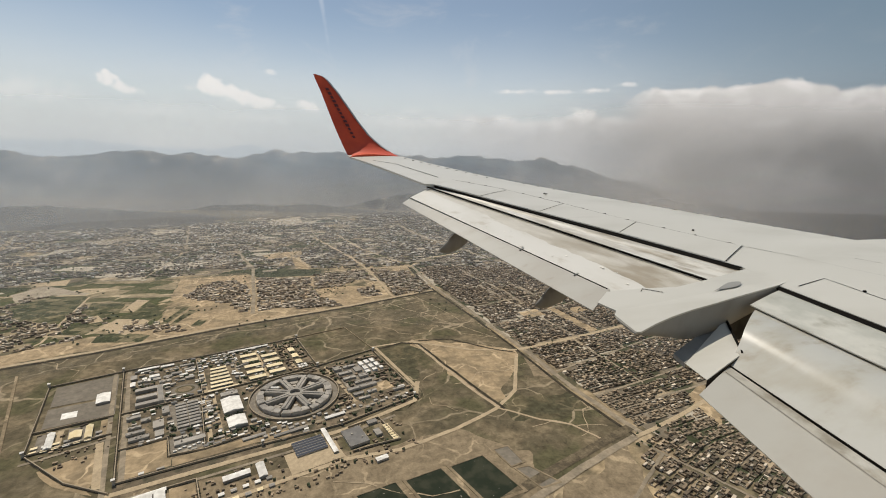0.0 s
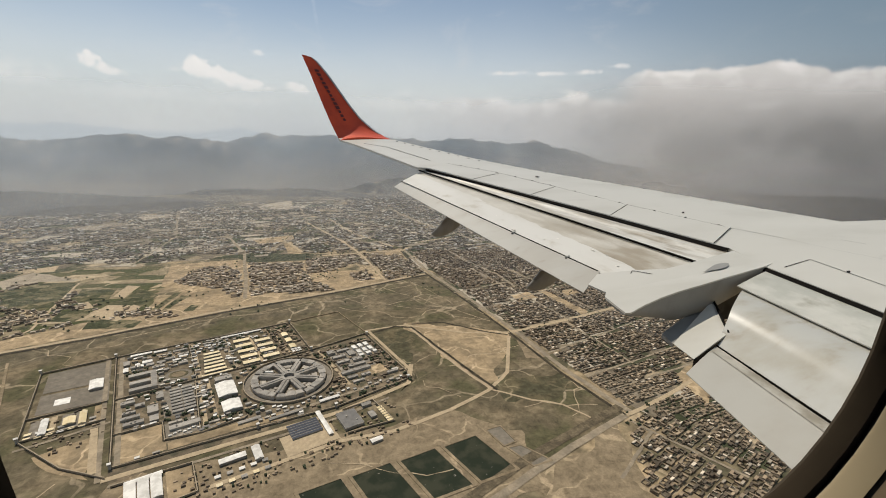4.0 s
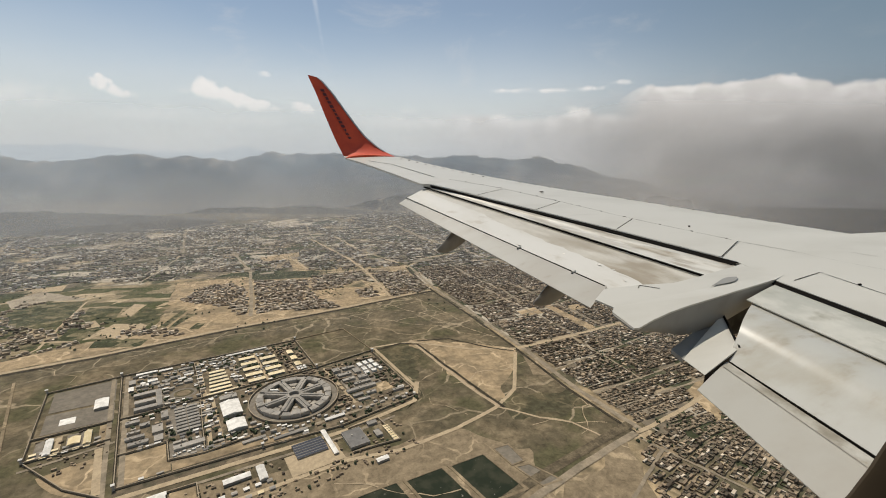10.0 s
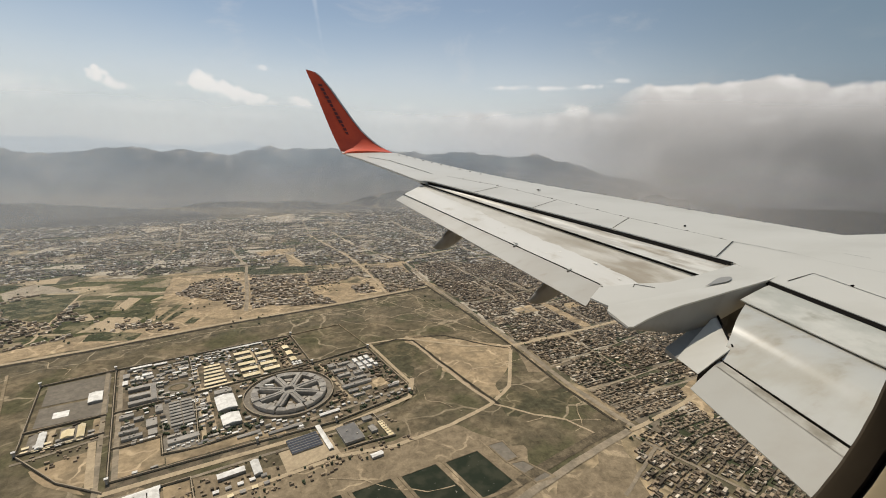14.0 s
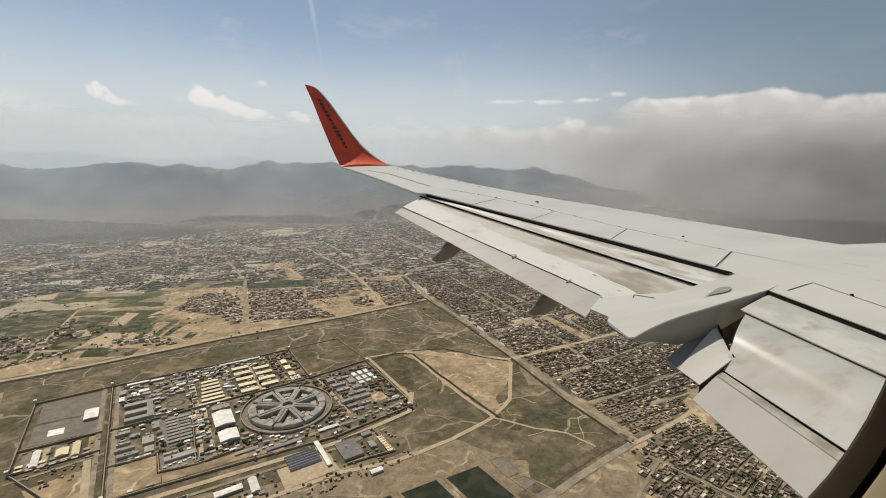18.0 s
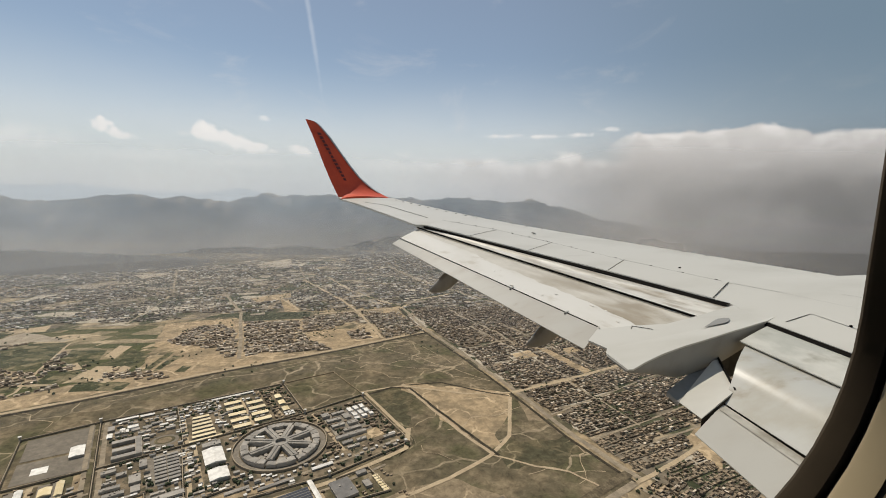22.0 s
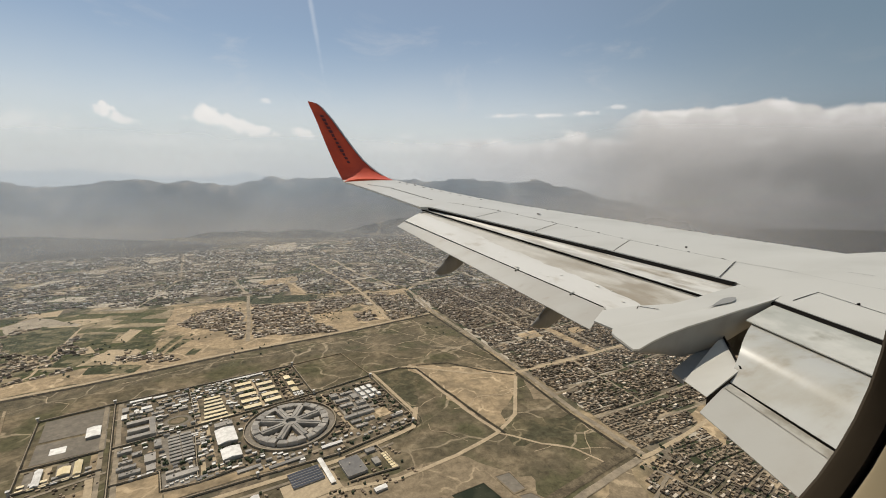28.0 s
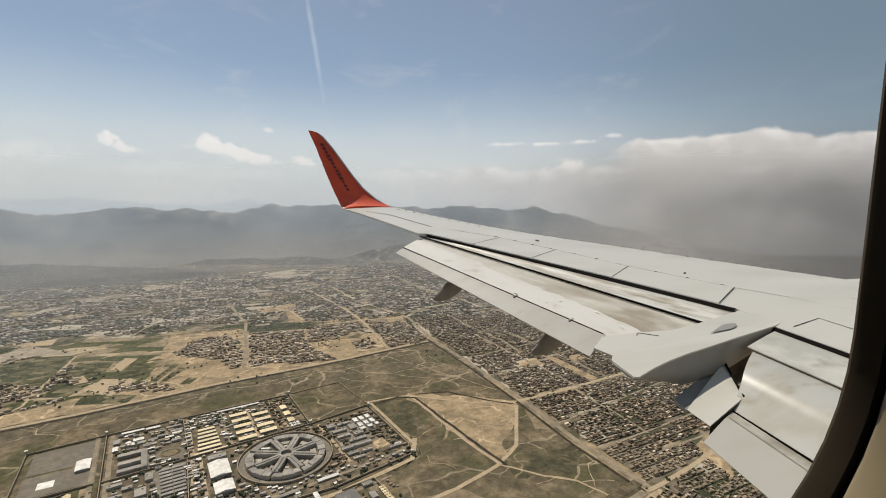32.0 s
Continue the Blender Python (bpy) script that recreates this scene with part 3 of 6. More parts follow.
def build_ground():
    xs, ys = np.linspace(-6500, 6500, 66), np.linspace(-2500, 6600, 52)
    verts = [(x, y, relief(x, y)) for y in ys for x in xs]
    faces = [(j * 66 + i, j * 66 + i + 1, (j + 1) * 66 + i + 1, (j + 1) * 66 + i) for j in range(51) for i in range(65)]
    solo("ground", mesh_of("ground", verts, faces), M["soil"], "wide dry tan plain of bare dusty earth", "ground", "structure")


def range_of(name, label, x0, x1, y0, depth, tops, rough, seed, skew=0.0, mat="hill"):
    """A mountain range that follows a crest of given heights."""
    nx, ny = 220, 30
    verts, faces = [], []
    for j in range(ny):
        v = j / (ny - 1)
        for i in range(nx):
            u = i / (nx - 1)
            k = u * (len(tops) - 1)
            a = int(min(k, len(tops) - 2))
            crest = tops[a] + (tops[a + 1] - tops[a]) * (k - a)
            x = x0 + (x1 - x0) * u
            y = y0 + depth * v - skew * x
            prof = math.sin(min(v / 0.8, 1.0) * math.pi / 2) ** 2.4 if v < 0.8 else 1 - (v - 0.8) * 2.0
            n1 = noise.fractal(Vector((x * 0.0022, y * 0.0032, seed)), 0.9, 2.1, 6)
            h = crest * prof * (1 + rough * n1 * (1.15 - v)) + crest * 0.05 * n1 + crest * 0.035 * noise.fractal(Vector((x * 0.008, y * 0.008, seed + 4)), 0.8, 2.1, 5) * v
            verts.append((x, y, max(h, 0) - 6))
    for j in range(ny - 1):
        for i in range(nx - 1):
            faces.append((j * nx + i, j * nx + i + 1, (j + 1) * nx + i + 1, (j + 1) * nx + i))
    solo(name, mesh_of(name, verts, faces, True), M[mat], label, "mountain", "structure")


def build_relief():
    range_of("mountain_range", "long bare grey-blue mountain range beyond the plain", -4300, 3600, 4380, 640,
             (330, 350, 390, 415, 430, 395, 450, 470, 462, 468, 490, 505, 522, 530, 535, 535, 525, 480, 410, 330, 250, 160), 0.22, 2.0, 0.325)
    range_of("foothill", "dark low bare hill at the edge of the city", -3100, -500, 3250, 800, (110, 118, 122, 120, 108, 92, 84, 60, 40, 18, 0), 0.45, 5.0, 0.05, "dark_hill")
    range_of("mountain_spur", "bare brown spur in front of the range", -1700, 900, 3960, 420, (0, 30, 50, 62, 76, 60, 46, 62, 48, 30, 12, 0), 0.5, 14.0, 0.16, "dark_hill")
    range_of("mountain_peak", "pointed bare peak standing in dusty haze", 1500, 4400, 4560, 500, (440, 480, 505, 560, 480, 400, 330, 260, 200, 140, 90), 0.14, 8.0, 0.325)


build_ground()
build_relief()

CA, SA = math.cos(radians(16)), math.sin(radians(16))


def C(u, v):
    """From the walled compound's own axes, about the round building, to the plain's."""
    return (-52 + u * CA - v * SA, 1056 + u * SA + v * CA)


def lay(name, heap, material, label, category, kind="structure"):
    return solo(name, heap.mesh(name), M[material], label, category, kind)


GREEN = [[(-1029, 1897), (-946, 1987), (-813, 1965), (-794, 1817), (-803, 1670), (-957, 1750)], [(-762, 1772), (-768, 1876), (-655, 1849), (-639, 1707), (-680, 1683)],
         [(-635, 1695), (-596, 1745), (-576, 1850), (-493, 1746), (-519, 1633)], [(-484, 1596), (-442, 1768), (-421, 1763), (-458, 1607)], [(-449, 1584), (-418, 1728), (-390, 1709), (-428, 1600)],
         [(-380, 1567), (-365, 1618), (-337, 1609), (-350, 1559)], [(-633, 1485), (-635, 1539), (-582, 1555), (-482, 1511), (-493, 1458)], [(-751, 1577), (-744, 1655), (-672, 1681), (-655, 1613), (-677, 1550)]]


def build_plain():
    lay("ground_scrub", patch([(-884, 1326), (-595, 1404), (-248, 1523), (106, 1619), (522, 1756), (577, 1421), (613, 1146), (637, 885), (673, 694), (430, 612), (60, 560), (-500, 560), (-766, 940)], 0.0, 0.02), "scrub", "dark scrubby wasteland round the walled compound", "ground")
    lay("ground_sand", patch([(310, 1280), (480, 1225), (613, 1146), (570, 1060), (500, 990), (430, 880), (380, 1010), (350, 1130)], 0.3, 0.3, 3), "sand", "pale bare sand beside the track", "ground")
    lay("ground_sand", patch([(-544, 2148), (-266, 2169), (-200, 2100), (60, 2090), (130, 1900), (260, 1890), (330, 1760), (110, 1640), (-248, 1535), (-395, 1489), (-492, 1470), (-500, 1573), (-430, 1800), (-509, 1843)], 0.3, 0.08, 4), "sand", "broad strip of pale sand outside the boundary", "ground")
    lay("ground_sand", patch([(-884, 1350), (-595, 1424), (-300, 1530), (-420, 1590), (-640, 1500), (-900, 1440)], 0.5, 0.2, 5), "sand", "strip of pale sand outside the boundary", "ground")
    lay("ground_sand", patch([(-766, 930), (-640, 900), (-600, 760), (-640, 640), (-900, 640), (-920, 900)], 0.3, 0.25, 6), "sand", "pale eroded sand beside the dry stream", "ground")
    lay("ground_sand", patch([(440, 600), (520, 630), (640, 672), (610, 590), (540, 480), (380, 520)], 0.5, 0.2, 7), "bank", "brown bare lot beside the canal road", "ground")
    lay("ground_sand", patch([(-330, 780), (-60, 770), (60, 800), (300, 820), (420, 700), (400, 560), (0, 540), (-360, 620)], 0.2, 0.25, 8), "bank", "bare brown earth south of the compound", "ground")
    lay("ground_grass", patch([(489, 900), (637, 888), (655, 826), (573, 786), (431, 815), (440, 860)], 0.4, 0.3, 11), "grass", "thin green grass on a wet flat", "ground")
    lay("ground_grass", patch([C(160, -190), C(262, -185), C(330, -60), C(300, 20), C(285, -150), C(210, -210)], 0.4, 0.2, 12), "grass", "thin green grass outside the wall", "ground")
    lay("ground_grass", patch([C(290, -60), C(420, 40), C(330, 160), C(285, 100)], 0.4, 0.3, 13), "grass", "dark thin grass on the wasteland", "ground")
    lay("ground_lot", patch([(681, 1109), (712, 1000), (625, 972), (585, 985), (610, 1090)], 0.6, 0.03, 14), "bank", "brown tilled lot by the crossroads", "ground")
    lay("ground_city", patch([(-4200, 5000), (-3000, 2600), (-1500, 1950), (-900, 2020), (-560, 2190), (-250, 2200), (480, 2290), (430, 3300), (300, 4350), (-1500, 5000)], 0.05, 0.15, 15), "urban", "grey-brown ground between distant houses", "ground")
    lay("ground_city", patch([(290, 4500), (440, 3300), (500, 1900), (560, 1800), (640, 1150), (720, 700), (900, 300), (1700, 250), (3200, 1500), (3400, 3600), (1600, 4600)], 0.05, 0.0, 16), "urban", "grey-brown ground between city houses", "ground")
    lay("ground_farm", patch([(-2300, 2250), (-1900, 1500), (-1500, 1150), (-950, 1330), (-880, 1450), (-640, 1530), (-470, 1610), (-520, 1750), (-470, 1900), (-560, 2130), (-800, 2170), (-1300, 2000)], 0.15, 0.2, 17), "farm", "patchwork of small green and fallow plots", "ground")
    # dull ground that rises gently towards the foot of the range
    for near, far, label in (([(-3900, 3500), (-1200, 3600), (900, 3950), (1500, 4250)], [(-5200, 5950), (-2600, 5250), (0, 4640), (1400, 4560)], "dull brown ground at the foot of the range"),
                             ([(3150, 1400), (3350, 3600), (1650, 4500)], [(6200, 2000), (5800, 5400), (1700, 5200)], "dull brown plain under the dust")):
        n = len(near)
        v = [(x, y, -1.0) for x, y in near] + [(x, y, 26.0) for x, y in far]
        solo("ground_far", mesh_of("ground_far", v, [(k, k + 1, n + k + 1, n + k) for k in range(n - 1)]), M["dull"], label, "ground", "structure")
    # fields beyond the boundary
    outer = [[(-879, 1591), (-863, 1634), (-765, 1527), (-854, 1520)], [(-1111, 1175), (-900, 1260), (-870, 1090), (-960, 980), (-1040, 1010)], [(-1300, 1420), (-1057, 1389), (-950, 1300), (-1150, 1250)],
             [(-1500, 2300), (-1200, 2330), (-1000, 2260), (-1300, 2150)], [(-1160, 1900), (-1050, 1860), (-1000, 1740), (-1140, 1720)], [(-1000, 1690), (-900, 1720), (-850, 1660), (-960, 1600)]]
    for k, pts in enumerate(GREEN + outer):
        solo("field", patch(pts, 0.9, 0.05, 20 + k).mesh("field"), M["field"], "dark green irrigated field between mud walls", "field", "structure")
    solo("field", patch([(-280, 2201), (-224, 2111), (52, 2098), (70, 2200), (-90, 2225), (-260, 2245)], 0.9, 0.08, 19).mesh("field"), M["grove"], "dark green belt of trees and gardens", "field", "structure")
    for k, pts in enumerate([[(-640, 1768), (-630, 1886), (-584, 1867), (-600, 1746)], [(-733, 1696), (-702, 1734), (-664, 1668), (-697, 1655)], [(-647, 1611), (-630, 1682), (-561, 1666), (-525, 1592), (-553, 1529), (-617, 1564)],
                             [(-830, 1616), (-839, 1679), (-787, 1672), (-774, 1602)], [(-1067, 2188), (-979, 2222), (-959, 2130), (-1027, 2135)], [(-560, 1640), (-548, 1668), (-520, 1640), (-530, 1600)]]):
        lay("field_fallow", patch(pts, 1.1, 0.04, 40 + k), "track", "pale dry fallow plot among fields", "field")
    lay("ground_sand", patch([(-1098, 2036), (-1024, 2128), (-828, 2005), (-841, 1978), (-951, 1997), (-1028, 1923)], 1.0, 0.12, 47), "lot", "pale sandy bed of a dry stream", "ground")
    for k, pts in enumerate([[(-242, 2551), (-29, 2633), (-35, 2389), (10, 2205), (-54, 2228), (-85, 2459), (-200, 2451)], [(22, 1880), (124, 1885), (126, 1766), (185, 1653), (147, 1637), (116, 1701), (31, 1805)],
                             [(244, 1998), (308, 1918), (254, 1888)], [(413, 2175), (515, 2211), (500, 2100), (404, 2093)], [(735, 1989), (745, 2038), (809, 1974), (765, 1934)], [(-446, 2596), (-380, 2654), (-361, 2551)]]):
        lay("ground_lot", patch(pts, 1.2, 0.06, 50 + k), "sand", "bare sandy lot between house rows", "ground")


def build_roads():
    top = [(-884, 1326), (-595, 1404), (-248, 1523), (106, 1619), (522, 1756)]
    edge = [(497, 2168), (508, 1905), (522, 1756), (577, 1421), (613, 1146), (637, 885), (676, 692)]
    low = [(-170, 720), (60, 778), (167, 778), (303, 815), (420, 866), (470, 905), (500, 930), (600, 1121)]
    for name, pts, width, z, wob, mat, label in [
        ("road", [(x - 4, y + 16) for x, y in top], 14, 0.9, 2, "track", "straight dusty boundary road"),
        ("ditch", top, 11, 1.0, 1, "dark_strip", "dark straight boundary ditch"),
        ("road", [(x + 22, y) for x, y in edge], 15, 0.9, 2, "road", "straight dusty road along the edge of the city"),
        ("ditch", edge, 9, 1.1, 1, "dark_strip", "dark ditch beside the city road"),
        ("road", low, 10, 1.2, 2, "track", "dusty track past the compound"),
        ("road", [(676, 692), (502, 635), (380, 590), (150, 500)], 16, 1.2, 2, "road", "road along an embanked canal"),
        ("ditch", [(686, 722), (500, 664), (370, 618), (145, 526)], 21, 1.3, 2, "ditch", "dark straight canal beside the road"),
        ("road", [(613, 1146), (828, 1180), (1214, 1268), (1386, 1290)], 14, 1.0, 2, "track", "wide dusty cross street"),
        ("road", [(680, 690), (811, 722), (966, 770), (1300, 870)], 11, 1.0, 2, "track", "dusty cross street"),
        ("road", [(700, 3400), (790, 2805), (1068, 2069), (1214, 1268), (1298, 990), (1204, 714), (1140, 560)], 20, 1.0, 3, "road", "wide main road through the city"),
        ("road", [(-386, 2705), (-252, 2244), (-243, 2124), (-211, 1842), (-196, 1639)], 14, 1.0, 3, "road", "pale straight avenue between house rows"),
        ("road", [(48, 2998), (235, 2397), (288, 2132), (314, 1917), (330, 1730)], 11, 1.0, 3, "track", "dusty street slanting through the houses"),
        ("road", [(203, 3068), (307, 2623), (425, 2360), (505, 2185)], 9, 1.0, 3, "track", "dusty street slanting through the houses"),
        ("road", [(79, 2150), (293, 2168), (505, 2172), (652, 2330), (873, 2424)], 16, 1.0, 4, "track", "wide dusty road between quarters"),
        ("road", [(733, 2179), (765, 1934), (824, 1683), (829, 1536)], 9, 1.0, 3, "road", "dusty street between house blocks"),
        ("road", [(-91, 2558), (10, 2245)], 14, 1.0, 3, "track", "pale dusty lane"),
        ("road", [(-809, 1956), (-787, 1687), (-768, 1519), (-787, 1474)], 8, 1.2, 4, "track", "pale farm road between the fields"),
        ("road", [C(280, 140), (309, 1277), (470, 1180), (613, 1146)], 8, 1.2, 4, "track", "worn dusty track"),
        ("road", [(309, 1290), (350, 1130), (395, 960), (425, 874)], 9, 1.2, 4, "track", "worn dusty track along a bank"),
        ("ditch", [(182, 1240), (275, 1275), (325, 1255), (421, 915), (440, 860)], 8, 1.3, 3, "dark_strip", "dark dug bank beside the track"),
        ("ditch", [(330, 1280), (433, 1268), (545, 1164), (600, 1130)], 6, 1.3, 4, "dark_strip", "dark dug bank across the sand"),
        ("road", [(425, 866), (500, 800), (560, 760), (600, 690)], 6, 1.2, 8, "track", "narrow worn track"),
    ]:
        h = Heap().strip(pts, width, z, wob)
        lay(name, h, mat, label, "road" if name == "road" else "ditch")
    # worn foot tracks over the wasteland
    rng = random.Random(5)
    h = Heap()
    for a, b in [((-840, 1300), (-660, 900)), ((-800, 1310), (-640, 980)), ((-760, 1250), (-560, 800)), ((-700, 1380), (-560, 1240)), ((-248, 1480), (420, 1640)),
                 ((-500, 1390), (100, 1560)), ((150, 1560), (560, 1260)), ((300, 1640), (590, 1240)), ((420, 1700), (590, 1300)), ((200, 1450), (500, 1500)),
                 ((120, 1480), (330, 1330)), ((330, 1330), (560, 1400)), ((360, 1000), (600, 1060)), ((640, 840), (560, 720)), ((470, 780), (640, 740)),
                 ((-420, 800), (-560, 640)), ((-620, 900), (-480, 640)), ((240, 990), (360, 1100)), ((30, 720), (250, 640)), ((280, 950), (340, 860))]:
        pts = [a]
        for k in range(1, 6):
            pts.append((a[0] + (b[0] - a[0]) * k / 6 + rng.uniform(-18, 18), a[1] + (b[1] - a[1]) * k / 6 + rng.uniform(-18, 18)))
        h.strip(pts + [b], rng.uniform(1.3, 2.6), 1.1, 6, 14)
    lay("footpath", h, "track", "pale worn footpaths across the scrub", "path", "stuff")
    h = Heap()
    for pts in ([(-884, 1310), (-790, 970), (-766, 934)], [(-766, 934), (-680, 930), (-640, 800), (-560, 640)], [(-720, 1300), (-560, 900), (-470, 700)], [(-760, 1000), (-640, 960)]):
        h.ridge(pts, 6, 2.0)
    lay("earth_bank", h, "bank", "long low earth banks across the wasteland", "bank", "stuff")


build_plain()
build_roads()


# ---- walled compound ----
USED, CLEAR = [], []


def gable(name, u, v, w, d, h, rise, wall, roof, label, group="", turn=0.0, category="building"):
    """A long low building with walls and a pitched roof."""
    x, y = C(u, v)
    USED.append((u, v, (d if turn else w) / 2 + 3, (w if turn else d) / 2 + 3))
    ob = thing(name, label, category, (x, y, 0), group, turn=16 + turn)
    part("wall", Heap().box(0, 0, w, d, h).mesh("wall"), M[wall], ob)
    along = w >= d
    hp = Heap()
    if along:
        hp.box(0, 0, w + 1.2, d + 1.6, 0.3, h, roof=rise)
    else:
        hp.box(0, 0, d + 1.6, w + 1.2, 0.3, h, 0.0, 1.0, roof=rise)
    part("roof", hp.mesh("roof"), M[roof], ob)
    return ob


def flat_block(u, v, w, d, h, wall, roof, label, turn=0.0, name="building", group="", bits=0):
    """A flat-roofed block with a low parapet, and small huts on its roof."""
    x, y = C(u, v)
    USED.append((u, v, w / 2 + 3, d / 2 + 3))
    ob = thing(name, label, "building", (x, y, 0), group, turn=16 + turn)
    part("wall", Heap().box(0, 0, w, d, h).mesh("wall"), M[wall], ob)
    part("roof", Heap().box(0, 0, w - 1.0, d - 1.0, 0.25, h).mesh("roof"), M[roof], ob)
    p = Heap()
    for a, b, ww, dd in ((0, -d / 2, w, 0.4), (0, d / 2, w, 0.4), (-w / 2, 0, 0.4, d), (w / 2, 0, 0.4, d)):
        p.box(a, b, ww, dd, 0.8, h)
    part("parapet", p.mesh("parapet"), M[wall], ob)
    r = random.Random(int(u * 7 + v * 13))
    for k in range(bits):
        part("roof_hut", Heap().box(r.uniform(-w / 3, w / 3), r.uniform(-d / 3, d / 3), 3, 2.5, 2.2, h + 0.25).mesh("roof_hut"), M[wall], ob)
    return ob


HUB = (6, -19)


def build_wheel():
    """The round building: a ring of angled blocks, eight broad wings and an open drum in the middle."""
    x, y = C(*HUB)
    ob = thing("round_building", "large grey concrete wheel-shaped building with eight wings", "building", (x, y, 0), turn=16 + 10)
    for k in range(24):
        a0, a1 = 2 * math.pi * k / 24, 2 * math.pi * (k + (0.80 if k % 3 == 2 else 0.97)) / 24
        inner, high = (71, 10.5) if k % 3 else (74, 9.0)
        v = [(r * math.cos(a), r * math.sin(a), z) for z in (0, high) for r, a in ((inner, a0), (88, a0), (88, a1), (inner, a1))]
        block = part("ring_block", mesh_of("ring_block", v, [(0, 1, 5, 4), (1, 2, 6, 5), (2, 3, 7, 6), (3, 0, 4, 7), (4, 5, 6, 7)]), M["concrete"], ob)
        v = [(r * math.cos(a), r * math.sin(a), z) for z in (high - 0.1, high + 0.5) for r, a in ((inner + 1, a0 + 0.008), (87, a0 + 0.008), (87, a1 - 0.008), (inner + 1, a1 - 0.008))]
        part("ring_roof", mesh_of("ring_roof", v, [(0, 1, 5, 4), (1, 2, 6, 5), (2, 3, 7, 6), (3, 0, 4, 7), (4, 5, 6, 7)]), M["grey_roof"], block)
    for k in range(8):
        a = math.pi / 4 * k
        c, s = math.cos(a), math.sin(a)
        wing_ = part("wing", Heap().box(43 * c, 43 * s, 58, 15.0, 11.0, 0, c, s).mesh("wing"), M["concrete"], ob)
        part("wing_roof", Heap().box(43 * c, 43 * s, 58, 13.5, 0.5, 11.0, c, s).mesh("wing_roof"), M["grey_roof"], wing_)
        part("roof_ridge", Heap().box(43 * c, 43 * s, 54, 3.0, 1.6, 11.5, c, s).mesh("roof_ridge"), M["grey_roof"], wing_)
        t = a + math.pi / 8
        for r, w, d, h in ((58, 9, 16, 4), (46, 8, 9, 3.2), (64, 5, 22, 3.5)):
            part("yard_hut", Heap().box(r * math.cos(t), r * math.sin(t), w, d, h, 0, math.cos(t), math.sin(t)).mesh("yard_hut"), M["concrete"], ob)
    n = 32
    v = [(r * math.cos(2 * math.pi * k / n), r * math.sin(2 * math.pi * k / n), z) for r, z in ((19, 0), (19, 12.5), (12, 12.5), (12, 5), (0.01, 5)) for k in range(n)]
    f = [(j * n + k, j * n + (k + 1) % n, (j + 1) * n + (k + 1) % n, (j + 1) * n + k) for j in range(4) for k in range(n)]
    part("drum", mesh_of("drum", v, f), M["grey_roof"], ob)
    part("canopy", Heap().box(-30, 46, 20, 5, 3, 11.5, 0.77, -0.64, roof=1.0).mesh("canopy"), M["white_roof"], ob, "white roof canopy")
    v = [(r * math.cos(2 * math.pi * k / 64), r * math.sin(2 * math.pi * k / 64), z) for r, z in ((103, 0), (103, 6), (105, 6), (105, 0)) for k in range(64)]
    f = [(j * 64 + k, j * 64 + (k + 1) % 64, (j + 1) * 64 + (k + 1) % 64, (j + 1) * 64 + k) for j in range(3) for k in range(64)]
    part("ring_wall", mesh_of("ring_wall", v, f), M["wall"], ob)
    ring = [(x + 96 * math.cos(2 * math.pi * k / 64), y + 96 * math.sin(2 * math.pi * k / 64)) for k in range(65)]
    lay("pavement_ring", Heap().strip(ring, 12, 1.4), "slab", "pale dusty lane round the wheel building", "pavement")
    lay("pavement_wheel", Heap().plate([(x + 89 * math.cos(2 * math.pi * k / 64), y + 89 * math.sin(2 * math.pi * k / 64)) for k in range(64)], 2.3), "ditch", "dark yards between the wings", "pavement")


